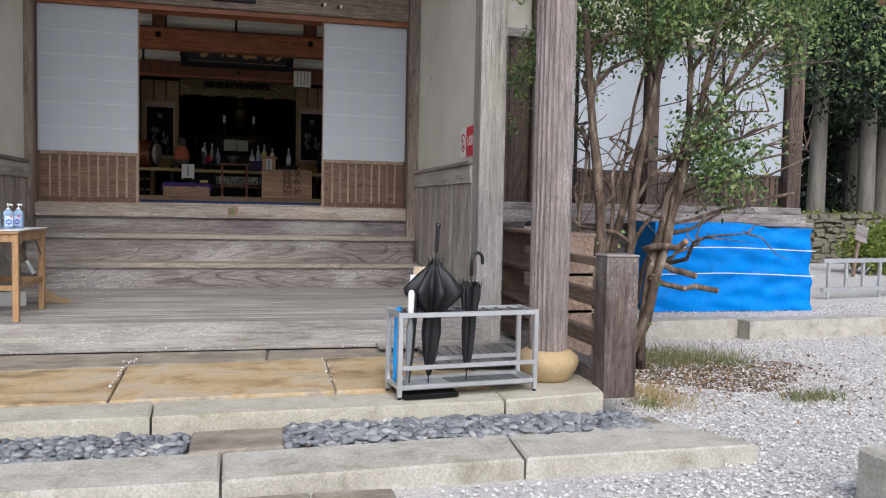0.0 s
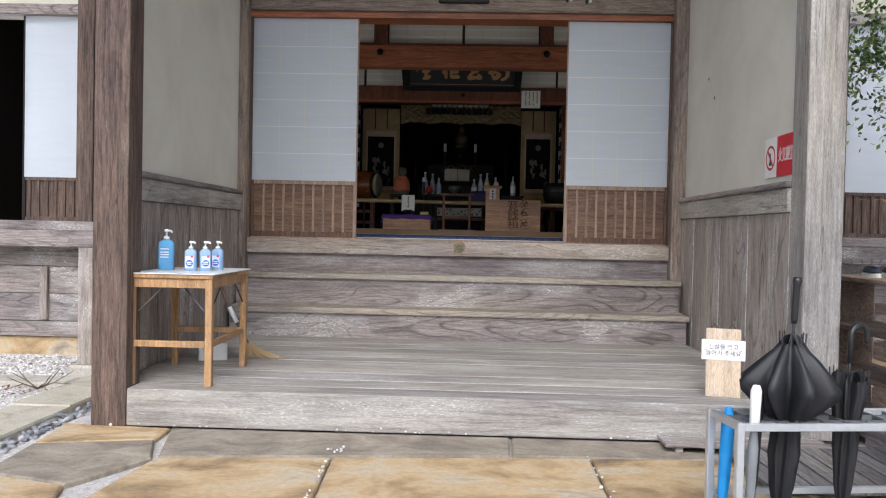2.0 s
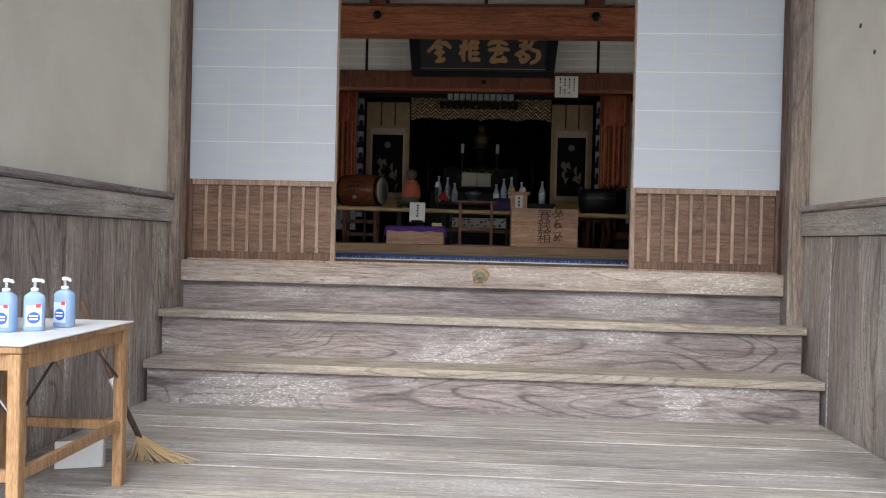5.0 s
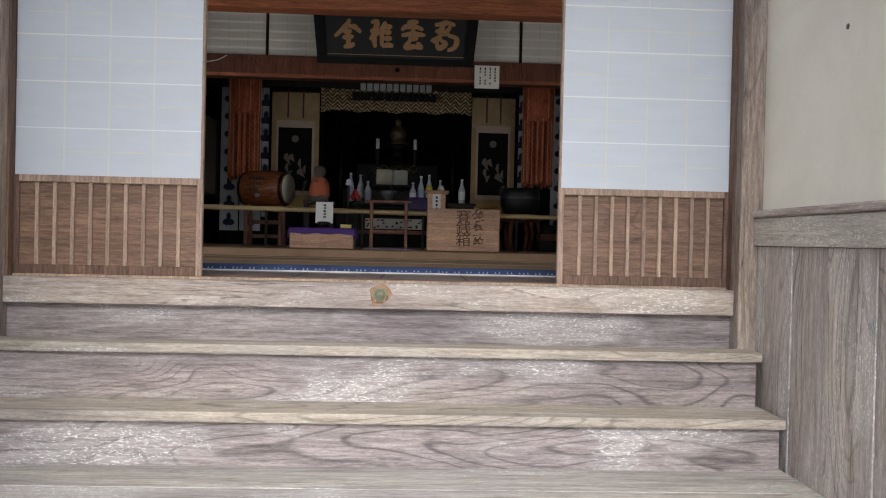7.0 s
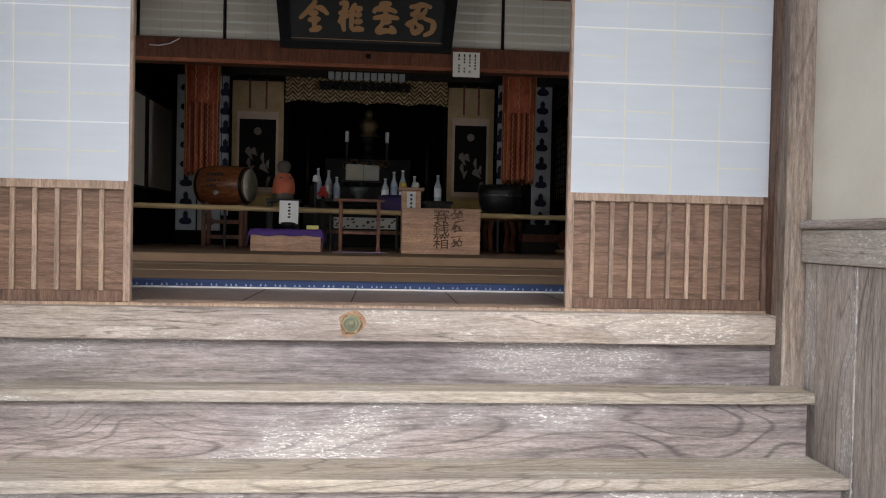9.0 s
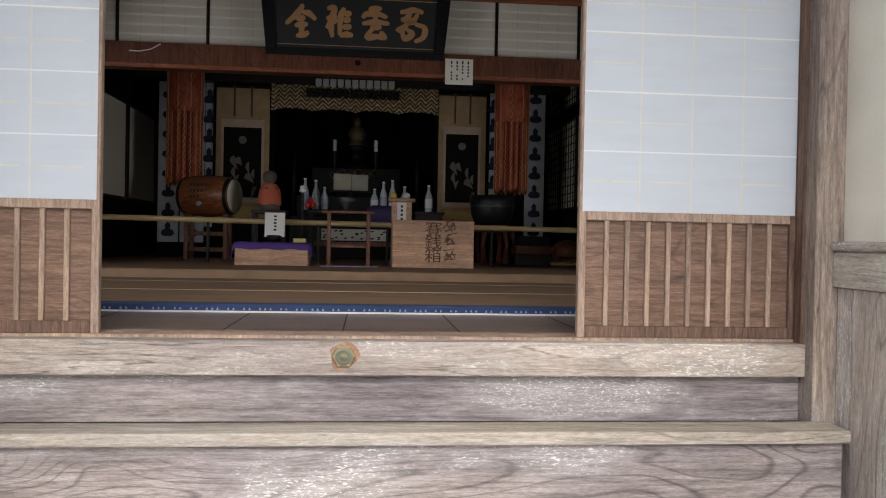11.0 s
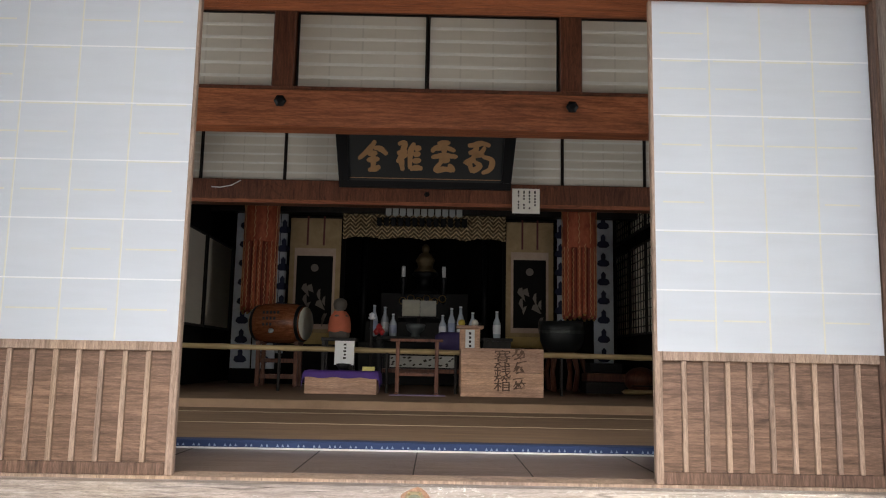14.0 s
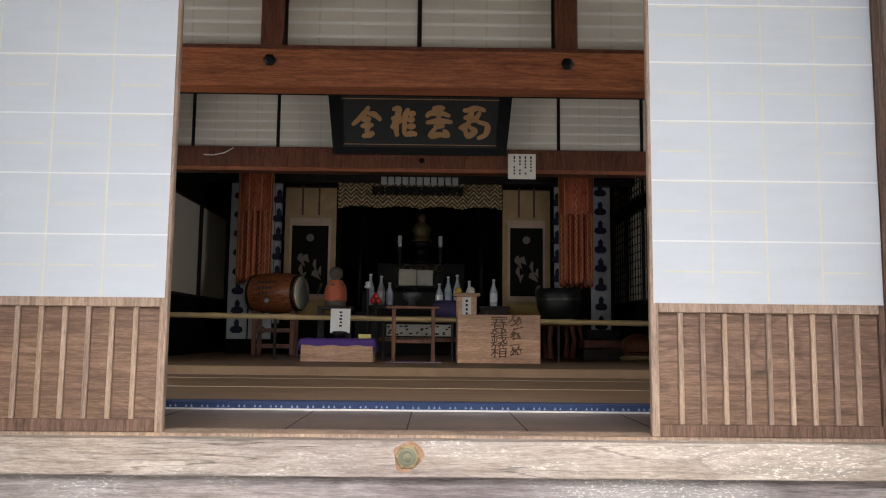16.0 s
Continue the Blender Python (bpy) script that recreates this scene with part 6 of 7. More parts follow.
fr = thing("paper_strips", pose(-0.03, 17.195, 3.56), "row of pale paper strips hanging over the altar", "paper strips")
for i in range(11):
    part("strip", prism([(-0.52 + i * 0.1, 0.12), (-0.44 + i * 0.1, 0.12), (-0.44 + i * 0.1, 0.02), (-0.48 + i * 0.1, 0.0), (-0.52 + i * 0.1, 0.02)], 0, 0.004), plain("pale strip", (0.5, 0.53, 0.52), 0.7), fr)
for i in range(13):
    part("tassel", prism([(-0.64 + i * 0.1, -0.02), (-0.57 + i * 0.1, -0.02), (-0.57 + i * 0.1, -0.13), (-0.605 + i * 0.1, -0.15), (-0.64 + i * 0.1, -0.13)], -0.024, -0.016), black_lacquer, fr, "black cloth tongue")

# altar: tiers, table, figure, candles, books, bottles
al = thing("altar", pose(0.0, 17.9, F), "black lacquered stepped altar", "altar")
for x, y0, y1, h in ((0.95, 0.0, 0.5, 0.62), (0.9, 0.5, 0.95, 0.95), (0.7, 0.95, 1.5, 1.42)):
    part("tier", box(-x, x, y0, y1, 0, h, 0.01), black_lacquer, al)
for x in (-0.95, 0.95):
    part("column", lathe([(0.05, 0), (0.05, 2.4)], 12, None, pose(x, 0.6, 0)), black_lacquer, al, "black lacquered column", True)
tbl = thing("altar_table", pose(0.0, 16.6, F), "dark altar table with white figured cloth below", "table")
part("top", box(-0.6, 0.68, 0, 0.5, 0.62, 0.67, 0.006), black_lacquer, tbl)
for x in (-0.55, 0.6):
    for y in (0.04, 0.44):
        part("leg", box(x - 0.025, x + 0.025, y - 0.02, y + 0.02, 0, 0.62), black_lacquer, tbl)
part("lower_shelf", box(-0.5, 0.55, -0.05, 0.4, 0.2, 0.25), red_post, tbl)
ft = part("figured_front", box(-0.4, 0.45, -0.06, -0.05, 0.27, 0.42), plain("pale figured front", (0.46, 0.45, 0.41), 0.8), tbl, "white cloth with dark figures")
r = random.Random(5)
for i in range(24):
    x, z = r.uniform(-0.38, 0.42), r.uniform(0.28, 0.4)
    part("figure", prism([(x - 0.02, z), (x, z - 0.012), (x + 0.03, z + 0.003), (x + 0.01, z + 0.016)], -0.064, -0.061), ink, ft)
pc = thing("purple_wrap", pose(0.42, 16.45, F + 0.67), "dark purple cloth wrapped bundle on the altar table", "cloth")
part("wrap", slab([(0.24 * math.cos(a), 0.1 * math.sin(a)) for a in np.linspace(0, 6.1, 16)], -0.2, 0.06, 0.05), plain("deep violet cloth", (0.045, 0.03, 0.11), 0.7), pc, "", True)
fg = link("seated_figure", lathe([(0.17, 0), (0.18, 0.03), (0.12, 0.08), (0.13, 0.14), (0.16, 0.2), (0.1, 0.3), (0.045, 0.33), (0.065, 0.37), (0.06, 0.43), (0.02, 0.47)], 20), plain("darkened gilt", (0.13, 0.09, 0.04), 0.5, 0.5), True)
fg.matrix_basis = pose(0.0, 19.0, F + 1.42 + 0.35)
tagged(fg, "small gilt seated figure on the altar", "statue")
pd = link("figure_pedestal", lathe([(0.22, 0), (0.2, 0.05), (0.12, 0.1), (0.13, 0.25), (0.22, 0.32), (0.2, 0.35)], 20), black_lacquer, True)
pd.matrix_basis = pose(0.0, 19.0, F + 1.42)
tagged(pd, "black lacquered pedestal under the gilt figure", "pedestal")
for x in (-0.33, 0.3):
    c = thing("candle", pose(x, 18.5, F + 0.95), "white candle on a tall black candlestick", "candle", "altar candles")
    part("stick", lathe([(0.07, 0), (0.06, 0.02), (0.015, 0.06), (0.02, 0.4), (0.05, 0.68), (0.05, 0.69)], 14), black_lacquer, c, "black candlestick", True)
    part("wax", lathe([(0.03, 0.69), (0.032, 0.84), (0.026, 0.865)], 14), white_paint, c, "white wax candle", True)
bk = thing("book_stand", pose(-0.07, 17.75, F + 0.98), "pale folded sutra books on a reading stand", "books")
part("rest", boxes([(-0.3, 0.3, 0.1, 0.14, 0.0, 0.02), (-0.02, 0.02, 0.1, 0.14, -0.36, 0.0)]), dark_shade_wood, bk)
part("book", box(-0.24, 0.02, 0.06, 0.1, 0.02, 0.26, 0.006), plain("cream book", (0.50, 0.48, 0.38), 0.7), bk)
part("book", box(0.025, 0.26, 0.05, 0.1, 0.02, 0.25, 0.006), plain("grey book", (0.46, 0.46, 0.40), 0.7), bk)
gs = thing("gilt_stand", pose(-0.02, 18.2, F + 0.98), "openwork gilt stand behind the books", "stand")
for i in range(6):
    bm = bmesh.new()
    bmesh.ops.create_cone(bm, segments=12, radius1=0.06, radius2=0.045, depth=0.02, cap_ends=False, matrix=pose(-0.3 + i * 0.12, 0, 0.27 + 0.04 * (i % 2), 90))
    part("scroll_ring", bm, gold, gs)
part("panel", box(-0.36, 0.36, 0.01, 0.03, 0.02, 0.22), black_lacquer, gs)
bottle_mat = clear_gel("pale sake bottle", (0.55, 0.62, 0.68), 0.15)
for i, (x, y, h) in enumerate(((-0.64, 17.3, 0.42), (-0.5, 17.35, 0.4), (-0.38, 17.2, 0.3), (0.28, 17.3, 0.3), (0.4, 17.35, 0.4), (0.52, 17.3, 0.42), (0.68, 17.25, 0.34), (1.0, 17.2, 0.36))):
    b = thing("sake_bottle", pose(x, y - 0.45, F + 0.67), "pale sake bottle with a white label on the altar table", "bottle", "bottles before the altar")
    part("glass", lathe([(0.045, 0), (0.05, 0.02), (0.05, h * 0.55), (0.02, h * 0.78), (0.017, h * 0.95)], 14), bottle_mat, b, "", True)
    part("cap", lathe([(0.02, h * 0.95), (0.02, h)], 10), label_white, b)
    part("label", lathe([(0.0505, h * 0.15), (0.0508, h * 0.16), (0.0508, h * 0.48), (0.0505, h * 0.49)], 14), label_white if i % 2 else plain("grey blue label", (0.35, 0.4, 0.55), 0.6), b)
tr_ = thing("bottle_shelf", pose(1.0, 16.6, F), "dark side shelf under a bottle", "shelf")
part("top", box(-0.2, 0.2, 0, 0.4, 0.63, 0.67), dark_shade_wood, tr_)
part("leg", box(-0.18, 0.18, 0.05, 0.35, 0, 0.63), dark_shade_wood, tr_)
wb = thing("wooden_stand_box", pose(0.6, 15.7, F), "natural wood offering stand with a white paper label", "stand")
part("column", box(-0.12, 0.12, 0, 0.2, 0, 0.75, 0.004), fresh_wood, wb)
part("tray", box(-0.16, 0.16, -0.03, 0.25, 0.752, 0.79, 0.004), fresh_wood, wb)
part("label", box(-0.055, 0.055, -0.006, -0.002, 0.4, 0.74), white_paint, wb, "white paper label with writing")
part("writing", boxes([(-0.012, 0.014, -0.009, -0.007, 0.68 - i * 0.05, 0.71 - i * 0.05) for i in range(5)]), ink, wb)
for x, c in ((-0.1, (0.6, 0.45, 0.06)), (0.06, (0.6, 0.58, 0.5))):
    o = thing("offering", pose(0.6 + x, 15.78, F + 0.79), "small offering on the wooden stand", "offering")
    part("body", lathe([(0.03, 0), (0.045, 0.025), (0.035, 0.06), (0.01, 0.075)], 12), plain("offering colour", c, 0.6), o, "", True)
ce = thing("censer", pose(-0.08, 16.75, F + 0.67), "grey green bronze censer on the altar table", "censer")
part("bowl", lathe([(0.06, 0), (0.05, 0.04), (0.11, 0.09), (0.13, 0.16), (0.11, 0.17)], 18), plain("grey bronze", (0.13, 0.15, 0.15), 0.5, 0.5), ce, "", True)
rf = thing("red_fruit", pose(-0.58, 16.5, F + 0.67), "red fruit offering on the altar table", "fruit")
for dx, dz in ((0, 0.05), (0.07, 0.05), (0.035, 0.11)):
    part("fruit", lathe([(0.015, -0.045), (0.045, 0), (0.015, 0.045)], 12, None, pose(dx, 0, dz)), plain("red fruit skin", (0.5, 0.03, 0.03), 0.35), rf, "", True)
pk = thing("staff_stand", pose(-0.62, 16.2, F), "slim brass and wood staff before the altar", "stand")
part("staff", tube([(0, 0, 0), (0, 0, 0.86)], 0.018, 10), dark_shade_wood, pk)
part("finial", lathe([(0.02, 0.86), (0.05, 0.88), (0.03, 0.9), (0.035, 0.93), (0.01, 0.95)], 12), label_white, pk, "white porcelain finial", True)

# great bowl bell on its stand, with dark clutter below
bl = thing("bowl_bell", pose(1.84, 16.6, F + 0.5), "big black bronze bowl bell on a cushion", "bell")
part("bowl", lathe([(0.16, 0.0), (0.24, 0.05), (0.285, 0.16), (0.29, 0.3), (0.28, 0.4), (0.265, 0.4), (0.265, 0.2)], 28), plain("black bronze", (0.02, 0.022, 0.022), 0.45, 0.4), bl, "", True)
part("band", lathe([(0.291, 0.24), (0.294, 0.25), (0.294, 0.27), (0.291, 0.28)], 28), plain("worn bronze band", (0.06, 0.065, 0.06), 0.4, 0.6), bl)
bs = thing("bell_stand", pose(1.84, 16.6, F), "dark red carved bell stand", "stand")
part("top", lathe([(0.3, 0.42), (0.34, 0.45), (0.34, 0.48), (0.25, 0.5)], 24), red_post, bs)
for i in range(6):
    a = math.pi * i / 3
    part("leg", tube([(0.26 * math.cos(a), 0.26 * math.sin(a), 0.43), (0.32 * math.cos(a), 0.32 * math.sin(a), 0.25), (0.27 * math.cos(a), 0.27 * math.sin(a), 0.0)], [0.035, 0.03, 0.04], 8), red_post, bs)
hb = thing("stacked_books", pose(2.3, 16.2, F), "dark stack of boxes and books on the mat", "boxes")
for i, (w, d, h) in enumerate(((0.26, 0.2, 0.14), (0.24, 0.18, 0.1), (0.2, 0.16, 0.12))):
    part("box", box(-w, w, -d, d, sum((0.145, 0.105, 0.125)[:i]), sum((0.145, 0.105, 0.125)[:i]) + h, 0.006), (dark_shade_wood, red_post, black_lacquer)[i], hb)
wf = thing("wooden_fish_drum", pose(2.72, 16.0, F), "round red brown wooden fish drum on the mat", "drum")
bm = bmesh.new()
bmesh.ops.create_uvsphere(bm, u_segments=20, v_segments=12, radius=0.19)
for v in bm.verts:
    v.co = Vector((v.co.x * 1.1, v.co.y, 0.17 + v.co.z * 0.85))
part("body", bm, red_post, wf, "", True)
part("slot", box(-0.16, 0.16, -0.2, -0.17, 0.1, 0.115), black_lacquer, wf)
part("cushion", lathe([(0.2, -0.0), (0.24, 0.03), (0.2, 0.06)], 20), tan_silk, wf, "tan cushion", True)

# side screens of the inner room
def side_screen(x, y0, y1, z0, z1, rows, cols, name, label, bars):
    d = thing(name, pose(x, (y0 + y1) / 2, z0, 0, 0, 90 if x < 0 else -90), label, "paper screen", "side screens")
    w, h = (y1 - y0) / 2, z1 - z0
    part("paper", box(-w + 0.03, w - 0.03, 0, 0.002, 0.03, h - 0.03), inner_paper, d)
    for c in ((-w, -w + 0.03, 0, h), (w - 0.03, w, 0, h), (-w + 0.03, w - 0.03, 0, 0.03), (-w + 0.03, w - 0.03, h - 0.03, h)):
        part("frame", box(c[0], c[1], -0.02, 0.02, c[2], c[3]), dark_shade_wood, d)
    y_ = (-0.012, -0.001) if bars else (0.003, 0.012)
    for i in range(1, rows):
        part("lattice_bar", box(-w + 0.03, w - 0.03, y_[0], y_[1], i * h / rows - 0.007, i * h / rows + 0.007), dark_shade_wood, d)
    for i in range(1, cols):
        x_ = -w + i * 2 * w / cols
        part("lattice_bar", box(x_ - 0.007, x_ + 0.007, y_[0], y_[1], 0.03, h - 0.03), dark_shade_wood, d)
    return d


for y0 in (14.2, 15.6, 17.0):
    side_screen(-2.98, y0, y0 + 1.34, 1.95, 3.22, 11, 7, "side_screen", "dim paper screen on the side of the inner room", False)
for y0 in (15.9, 16.8, 17.7):
    side_screen(3.02, y0, y0 + 0.86, 1.96, 3.22, 11, 6, "lattice_screen", "dark wooden lattice over pale paper", True)
    side_screen(3.02, y0, y0 + 0.86, 3.4, 3.85, 4, 6, "lattice_screen", "dark wooden lattice over pale paper", True)
for x, a, b in ((-3.08, 1.95, 3.22), (3.02, 1.96, 3.85)):
    setting("side_wall_low", box(x, x + 0.06, 13.3, 20.2, F, a), hall_shade, "low wall under the side screens, coloured as deep shade", "wall")
    setting("side_wall_high", box(x, x + 0.06, 13.3, 20.2, b, 4.5), hall_shade, "wall over the side screens, coloured as deep shade", "wall")

# ---- tree and shrubs ----
def leaf_material(name, stops, gloss=0.45):
    m, nt, bsdf, out_node = material(name)
    g = nt.nodes.new("ShaderNodeNewGeometry")
    col = ramp(nt, g.outputs["Random Per Island"], stops)
    nt.links.new(col, bsdf.inputs["Base Color"])
    bsdf.inputs["Roughness"].default_value = gloss
    tl = nt.nodes.new("ShaderNodeBsdfTranslucent")
    nt.links.new(col, tl.inputs["Color"])
    a = nt.nodes.new("ShaderNodeMixShader")
    a.inputs[0].default_value = 0.3
    nt.links.new(bsdf.outputs[0], a.inputs[1])
    nt.links.new(tl.outputs[0], a.inputs[2])
    nt.links.new(a.outputs[0], out_node.inputs["Surface"])
    return m


leaf_green = leaf_material("broad green leaves", [(0.0, (0.028, 0.06, 0.022)), (0.4, (0.09, 0.165, 0.05)), (0.75, (0.21, 0.31, 0.095)), (1.0, (0.38, 0.42, 0.16))])
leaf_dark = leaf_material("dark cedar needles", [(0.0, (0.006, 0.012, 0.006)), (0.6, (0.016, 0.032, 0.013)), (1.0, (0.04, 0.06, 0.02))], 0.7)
leaf_lime = leaf_material("lime shrub leaves", [(0.0, (0.08, 0.13, 0.02)), (0.6, (0.2, 0.26, 0.04)), (1.0, (0.36, 0.38, 0.08))])
leaf_dead = leaf_material("dead leaves", [(0.0, (0.10, 0.05, 0.025)), (0.6, (0.22, 0.12, 0.05)), (1.0, (0.36, 0.2, 0.08))], 0.8)
grass_mat = leaf_material("grass blades", [(0.0, (0.1, 0.12, 0.04)), (0.5, (0.2, 0.22, 0.08)), (1.0, (0.42, 0.36, 0.19))], 0.7)
bark = mottled("flaking brown bark", [(0.3, (0.035, 0.024, 0.019)), (0.46, (0.10, 0.07, 0.052)), (0.6, (0.2, 0.15, 0.115)), (0.74, (0.40, 0.35, 0.28))], 14, 0.9, 0.7, 40, 0.01, stretch=(1, 1, 0.35), fleck=0.4)
cedar_bark = mottled("grey cedar bark", [(0.3, (0.11, 0.10, 0.085)), (0.7, (0.25, 0.235, 0.2))], 6, 0.95, 0.7, 30, 0.02, stretch=(1, 1, 0.15))
cut_wood = plain("sawn orange wood", (0.42, 0.22, 0.10), 0.8)


def leaves(centres, size, rng, long=1.9):
    """Folded leaves, four corners each, turned every way."""
    n = len(centres)
    d = rng.normal(0, 1, (n, 3))
    d[:, 2] -= 0.5
    d /= np.linalg.norm(d, axis=1)[:, None]
    u = np.cross(d, rng.normal(0, 1, (n, 3)))
    u /= np.linalg.norm(u, axis=1)[:, None]
    nn = np.cross(d, u)
    s = size * rng.uniform(0.6, 1.3, n)[:, None]
    a = centres
    b = centres + d * s * long * 0.5 + u * s * 0.5 + nn * s * 0.12
    c = centres + d * s * long
    e = centres + d * s * long * 0.5 - u * s * 0.5 + nn * s * 0.12
    v = np.stack([a, b, c, e], 1).reshape(-1, 3)
    i = np.arange(n)[:, None] * 4
    f = np.concatenate([i + np.array([[0, 1, 2]]), i + np.array([[0, 2, 3]])], 0)
    return v, f


def leaf_mesh(name, v, f, mat):
    me = bpy.data.meshes.new(name)
    me.from_pydata(v.tolist(), [], f.tolist())
    me.materials.append(mat)
    return new(name, me)


def wander(p0, p1, n, jitter, rg):
    p0, p1 = np.array(p0, float), np.array(p1, float)
    pts = [p0 + (p1 - p0) * t for t in np.linspace(0, 1, n)]
    for k in range(1, n - 1):
        pts[k] = pts[k] + rg.normal(0, jitter, 3)
    return [tuple(p) for p in pts]


tree = thing("garden_tree", pose(3.47, 6.4, -0.21), "many-stemmed evergreen tree with pruned stubs beside the porch", "tree")
trg = np.random.default_rng(11)
tips = []
STEMS = [((-0.42, -0.1, 0), (-0.32, 0.0, 1.5), (-0.5, 0.2, 3.4), 0.065), ((-0.2, 0.1, 0), (0.0, 0.0, 1.2), (0.15, -0.1, 3.6), 0.055), ((-0.12, -0.15, 0), (0.35, -0.1, 1.6), (0.5, 0.1, 3.7), 0.05), ((0.02, 0.0, 0), (0.2, -0.1, 1.0), (0.75, -0.2, 3.3), 0.06), ((0.06, -0.1, 0), (0.33, -0.12, 1.6), (1.15, -0.3, 3.1), 0.042), ((-0.5, 0.0, 0), (-0.15, 0.1, 1.3), (0.3, 0.2, 3.5), 0.028), ((-0.28, -0.05, 0), (-0.42, 0.1, 1.4), (-0.1, 0.2, 3.3), 0.022), ((0.0, 0.08, 0), (0.3, 0.1, 1.2), (1.05, 0.0, 3.4), 0.026), ((-0.35, 0.1, 0), (0.1, 0.1, 1.9), (0.75, 0.3, 3.9), 0.045)]
for a, b, c, r in STEMS:
    mid = 2 * np.array(b) - 0.5 * (np.array(a) + np.array(c))
    pts = [tuple((1 - q) ** 2 * np.array(a) + 2 * q * (1 - q) * mid + q * q * np.array(c) + trg.normal(0, 0.018, 3) * (q > 0)) for q in np.linspace(0, 1, 12)]
    part("trunk", tube(pts, [r * 0.85 * (1.1 - 0.065 * i + 0.05 * math.sin(i * 2.3)) for i in range(len(pts))], 10), bark, tree, "", True)
    for k in range(5):
        base = Vector(pts[random.randrange(5, len(pts) - 1)])
        end = base + Vector((trg.normal(0.25, 0.45), trg.normal(-0.1, 0.4), trg.uniform(0.1, 0.7)))
        bp = wander(base, end, 5, 0.05, trg)
        part("limb", tube(bp, [0.022, 0.018, 0.014, 0.01, 0.006], 7), bark, tree, "", True)
        for j in range(4):
            s = Vector(bp[random.randrange(2, 5)])
            e = s + Vector((trg.normal(0.05, 0.22), trg.normal(0, 0.22), trg.normal(0.05, 0.2)))
            part("twig", tube(wander(s, e, 4, 0.02, trg), [0.008, 0.006, 0.004, 0.002], 5), bark, tree)
            tips += [tuple(s), tuple((s + e) / 2), tuple(e)]
    tips.append(c)
for a, b, r in (((0.08, -0.15, 0.78), (0.62, -0.3, 0.68), 0.024), ((0.1, -0.1, 0.9), (0.42, -0.3, 0.8), 0.028), ((0.05, -0.1, 1.0), (0.32, -0.3, 1.08), 0.03), ((0.2, -0.1, 1.2), (1.3, -0.3, 1.5), 0.014)):
    pts = wander(a, b, 5, 0.025, trg)
    st = part("stub", tube(pts, r, 8), bark, tree, "pruned branch stub", True)
    d = (Vector(pts[-1]) - Vector(pts[-2])).normalized() * 0.006
    part("cut_face", tube([pts[-1], tuple(Vector(pts[-1]) + d)], r * 0.85, 8), cut_wood, st, "orange sawn end")
clumps = np.array(tips)
clumps = clumps[clumps[:, 2] > 2.6]
c_more = trg.normal(0, 1, (130, 3)) * np.array([0.8, 0.45, 0.3]) + np.array([1.4, -0.1, 3.2])
c_left = trg.normal(0, 1, (28, 3)) * np.array([0.25, 0.3, 0.3]) + np.array([-0.3, 0.2, 3.05])
c_side = trg.normal(0, 1, (44, 3)) * np.array([0.22, 0.2, 0.24]) + np.array([0.6, -0.25, 1.85])
c_over = trg.normal(0, 1, (26, 3)) * np.array([0.17, 0.2, 0.22]) + np.array([-0.5, 0.95, 2.62])
allc = np.concatenate([clumps, c_more, c_left, c_side, c_over])
cent = (allc[:, None] + trg.normal(0, 0.085, (len(allc), 52, 3))).reshape(-1, 3)
v, f = leaves(cent, 0.026, trg)
crown = leaf_mesh("crown", v, f, leaf_green)
crown.parent = tree
tagged(crown, "uneven crown of small glossy green leaves", kind="stuff")
dead = allc[trg.integers(0, len(allc), 26)]
v, f = leaves((dead[:, None] + trg.normal(0, 0.03, (26, 4, 3))).reshape(-1, 3), 0.045, trg, 1.3)
dl = leaf_mesh("dead_leaves", v, f, leaf_dead)
dl.parent = tree
tagged(dl, "few curled brown leaves", kind="stuff")
ivy = trg.normal(0, 1, (420, 3)) * np.array([0.16, 0.12, 0.22]) + np.array([-0.3, -0.05, 0.5])
v, f = leaves(ivy, 0.035, trg, 1.3)
tagged(leaf_mesh("ivy", v + np.array([3.47, 6.4, -0.15]), f, leaf_green), "green ivy leaves round the tree's foot", "ivy", kind="stuff")

# weeds, grass and litter on the gravel
def blades(name, n, cx, cy, sx, sy, h, mat, label, z=-0.22):
    base = np.stack([trg.normal(cx, sx, n), trg.normal(cy, sy, n), np.full(n, z)], 1)
    lean = trg.normal(0, 0.5, (n, 2)) * h
    tip = base + np.stack([lean[:, 0], lean[:, 1], h * trg.uniform(0.4, 1.1, n)], 1)
    a = trg.uniform(0, 3.14, n)
    w = np.stack([np.cos(a), np.sin(a), 0 * a], 1) * 0.004
    v = np.stack([base - w, base + w, tip], 1).reshape(-1, 3)
    f = np.arange(n * 3).reshape(-1, 3)
    return tagged(leaf_mesh(name, v, f, mat), label, "grass", kind="stuff")


blades("weeds", 1100, 4.05, 6.6, 0.36, 0.2, 0.15, grass_mat, "patchy green weeds by the tree")
blades("dry_grass", 500, 3.15, 5.4, 0.12, 0.22, 0.1, plain("dry straw grass", (0.40, 0.30, 0.14), 0.9), "dry yellow grass beside the post")
blades("grass_tuft", 260, 4.3, 5.15, 0.14, 0.06, 0.1, grass_mat, "yellow green grass tuft on the gravel")
blades("kerb_grass", 70, 2.78, 4.72, 0.05, 0.05, 0.09, grass_mat, "small grass tuft at the post", -0.1)
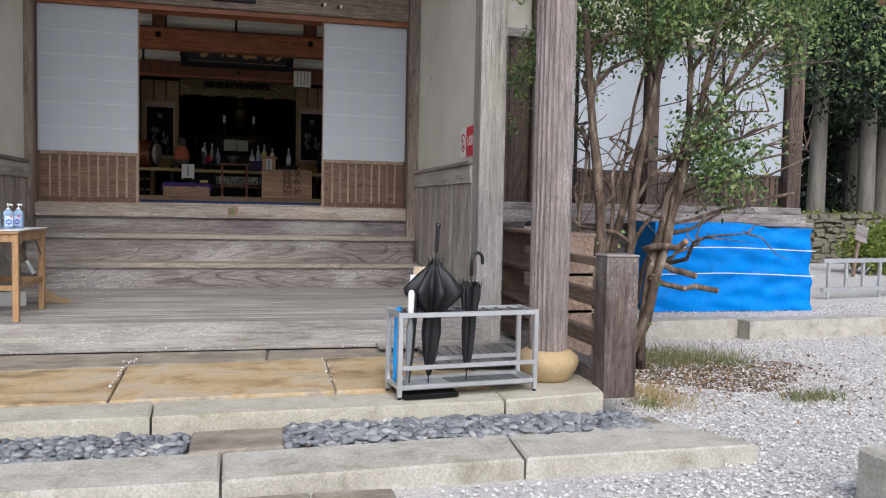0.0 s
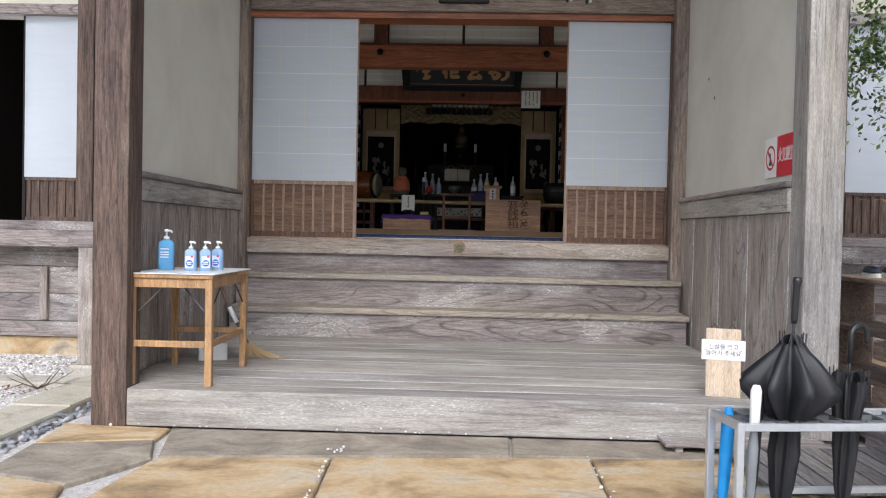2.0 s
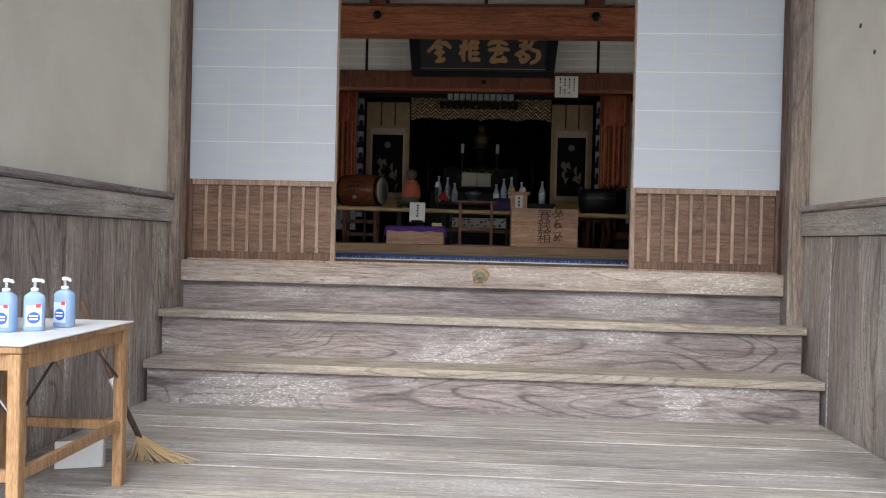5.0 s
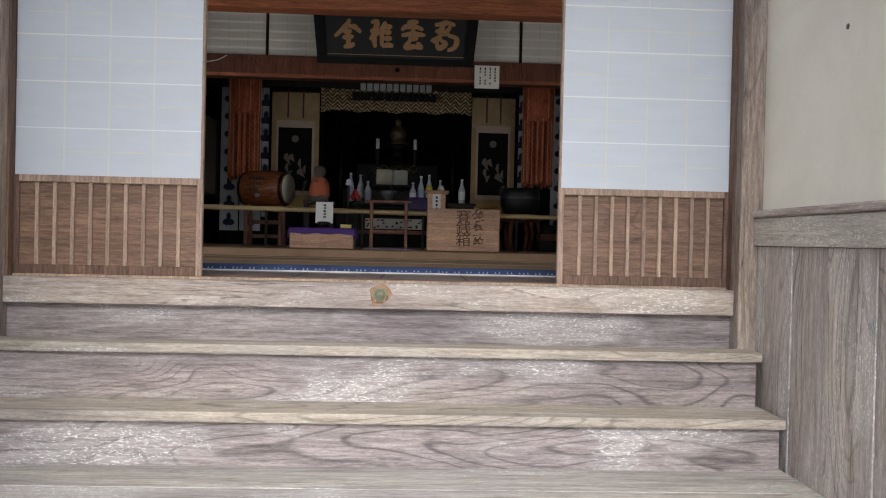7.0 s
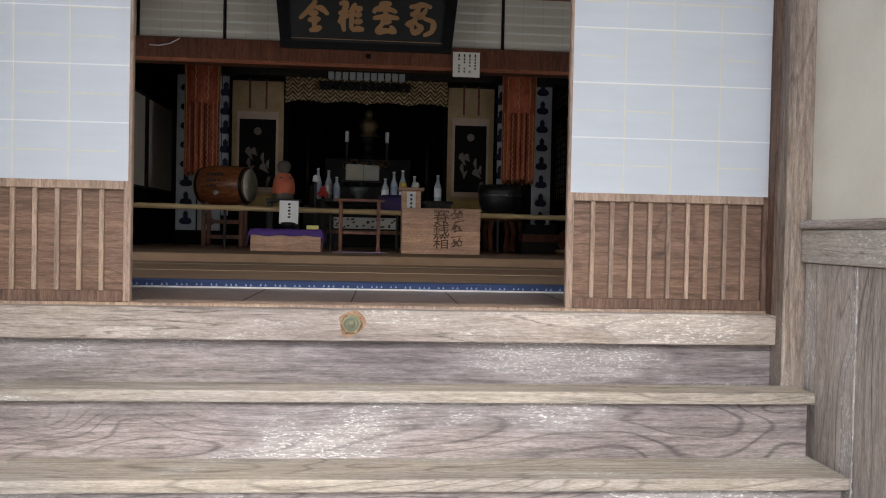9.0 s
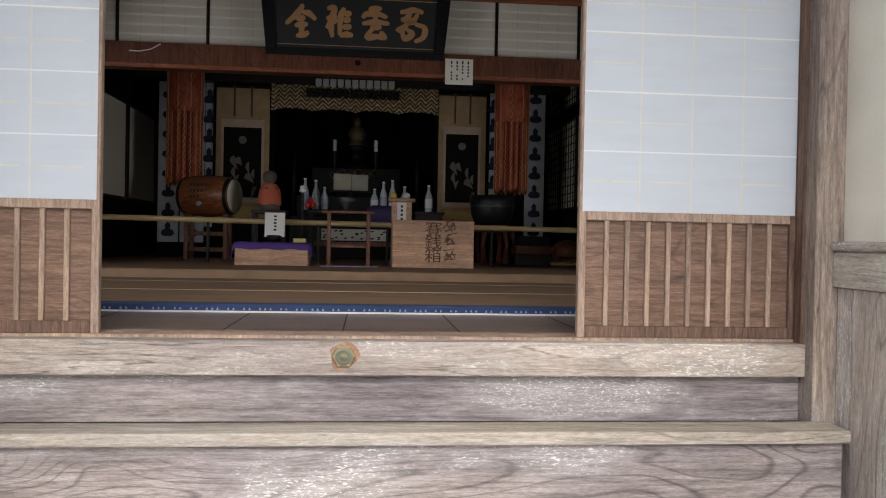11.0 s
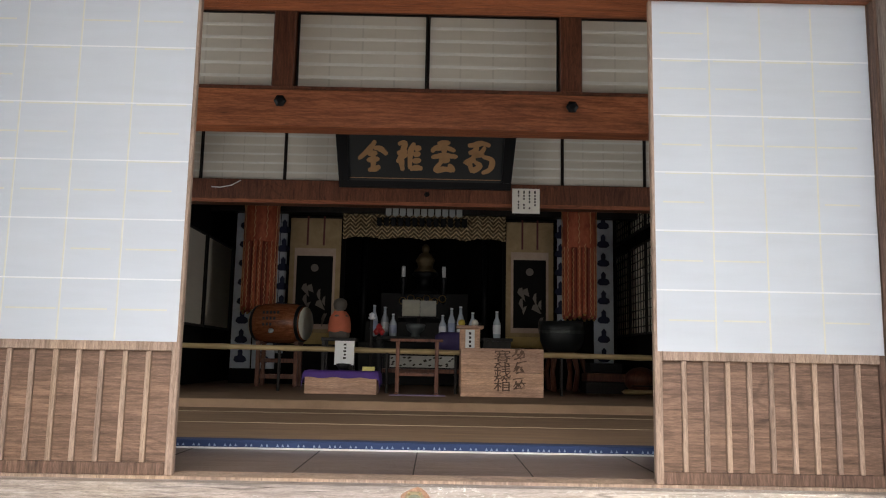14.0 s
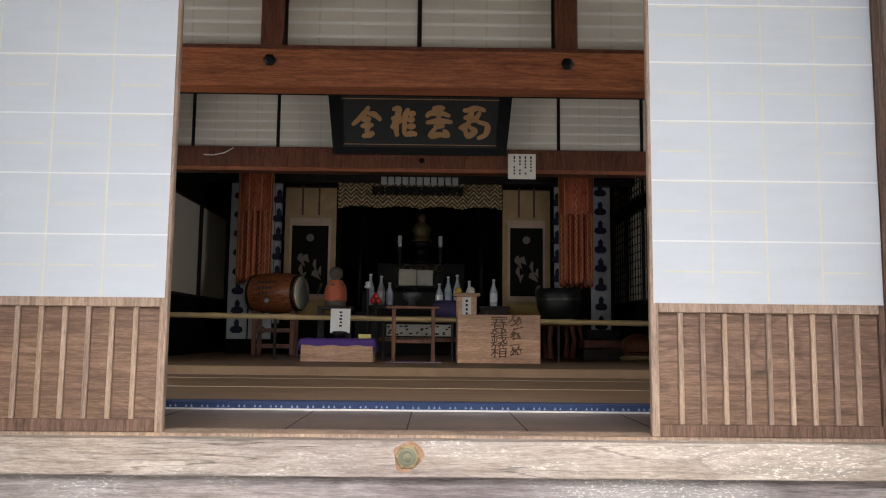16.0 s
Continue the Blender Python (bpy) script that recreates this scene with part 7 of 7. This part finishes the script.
lit = np.concatenate([np.stack([trg.normal(4.0, 0.65, 1500), trg.normal(5.95, 0.45, 1500), np.full(1500, -0.205)], 1), np.stack([trg.normal(-3.05, 0.2, 160), trg.normal(7.6, 0.13, 160), np.full(160, -0.06)], 1), np.stack([trg.uniform(-2, 2.6, 22), trg.uniform(4.4, 4.75, 22), np.full(22, -0.1)], 1)])
v, f = leaves(lit, 0.022, trg, 1.4)
v[:, 2] = np.maximum(v[:, 2], np.repeat(lit[:, 2], 4) - 0.004)
tagged(leaf_mesh("leaf_litter", v, f, leaf_dead), "scattered brown dead leaves and twigs", "litter", kind="stuff")
tw = thing("dry_twigs", pose(-2.95, 7.65, -0.07), "bunch of dry brown twigs in the gravel", "twigs")
for i in range(9):
    a = trg.uniform(0, 6.28)
    part("twig", tube([(0, 0, 0.01), (0.12 * math.cos(a), 0.1 * math.sin(a), 0.06), (0.26 * math.cos(a), 0.2 * math.sin(a), trg.uniform(0.02, 0.2))], [0.006, 0.004, 0.002], 5), bark, tw)

# shrub, garden marker and dark wood behind
sb = thing("lime_shrub", pose(12.7, 13.6, -0.05), "round yellow green garden shrub", "shrub")
part("stem", tube([(0, 0, 0), (0.05, 0, 0.4)], [0.05, 0.03], 7), bark, sb)
cl_ = trg.normal(0, 1, (120, 3))
cl_ = cl_ / np.linalg.norm(cl_, axis=1)[:, None] * np.array([0.95, 0.8, 0.5]) * trg.uniform(0.55, 1.0, (120, 1)) + np.array([0, 0, 0.52])
v, f = leaves((cl_[:, None] + trg.normal(0, 0.09, (120, 40, 3))).reshape(-1, 3), 0.05, trg)
lf = leaf_mesh("crown", v, f, leaf_lime)
lf.parent = sb
gm = thing("garden_marker", pose(11.3, 13.0, -0.05, 0, 12, 20), "small weathered wooden marker board on a stake", "sign")
part("stake", box(-0.035, 0.035, -0.02, 0.02, 0, 0.75, 0.004), shelf_wood, gm)
part("board", box(-0.2, 0.2, -0.045, -0.021, 0.68, 0.98, 0.006), wood_x, gm)


def cedar(x, y, h, r, first):
    t = thing("cedar_tree", pose(x, y, -0.2), "tall straight cedar with a bare grey trunk and dark crown", "tree", "cedars behind the garden wall")
    part("trunk", tube([(0, 0, 0), (0.02, 0, 0.6), (0.05, 0, h * 0.5), (0.0, 0, h)], [r * 1.25, r, r * 0.75, 0.04], 14), cedar_bark, t, "", True)
    rg = np.random.default_rng(first)
    k = 620
    z = rg.uniform(0.36, 1.0, k)
    rad = (1.05 - z) * 2.4 * np.sqrt(rg.uniform(0.1, 1, k))
    a = rg.uniform(0, 6.28, k)
    c = np.stack([rad * np.cos(a), rad * np.sin(a), z * h], 1)
    v, f = leaves((c[:, None] + rg.normal(0, 0.22, (k, 22, 3))).reshape(-1, 3), 0.075, rg, 2.6)
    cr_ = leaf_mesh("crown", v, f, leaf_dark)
    cr_.parent = t
    for i in range(10):
        a, zz = rg.uniform(0, 6.28), rg.uniform(0.34, 0.8) * h
        part("limb", tube([(0, 0, zz), (1.2 * math.cos(a), 1.2 * math.sin(a), zz + 0.1), (2.0 * math.cos(a), 2.0 * math.sin(a), zz - 0.3)], [0.05, 0.03, 0.01], 6), cedar_bark, t)
    return t


master = cedar(14.8, 18.6, 11.0, 0.24, 3)
crg = random.Random(8)
for x, y in ((16.65, 18.9), (18.6, 20.6), (13.0, 23.5), (15.5, 23.0), (17.4, 24.0), (19.8, 23.2), (21.5, 21.6), (12.0, 27.0), (14.5, 27.5), (17.0, 28.0), (19.6, 27.4), (22.6, 26.6), (10.0, 30.0), (25.0, 24.0), (13.5, 32.0), (17.0, 33.0), (21.0, 32.0), (25.5, 30.0), (29.0, 27.0), (24.0, 35.0), (29.0, 34.0)):
    copy_thing(master, pose(x, y, -0.2, 0, 0, crg.uniform(0, 360)))
under = np.stack([trg.uniform(9, 32, 5200), trg.uniform(20.5, 24, 5200), trg.uniform(0.2, 2.4, 5200)], 1)
v, f = leaves(under, 0.08, trg)
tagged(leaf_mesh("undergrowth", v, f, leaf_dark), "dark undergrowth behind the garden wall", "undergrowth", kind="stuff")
setting("wood_floor", box(8.5, 60, 17.6, 60, -0.4, 0.3), plain("dark forest soil", (0.03, 0.026, 0.018), 0.95), "dark soil of the wood", "ground")
far = np.stack([trg.uniform(5, 55, 30000), trg.uniform(34, 42, 30000), trg.uniform(0, 15, 30000)], 1)
v, f = leaves(far, 0.34, trg, 1.8)
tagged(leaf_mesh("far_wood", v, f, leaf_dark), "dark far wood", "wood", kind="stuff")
wt_ = np.stack([trg.uniform(10.4, 19.5, 900), trg.normal(17.3, 0.12, 900), np.full(900, 1.14)], 1)
v, f = leaves(wt_, 0.06, trg)
tagged(leaf_mesh("wall_grass", v, f, leaf_lime), "grass and moss on top of the wall", "grass", kind="stuff")
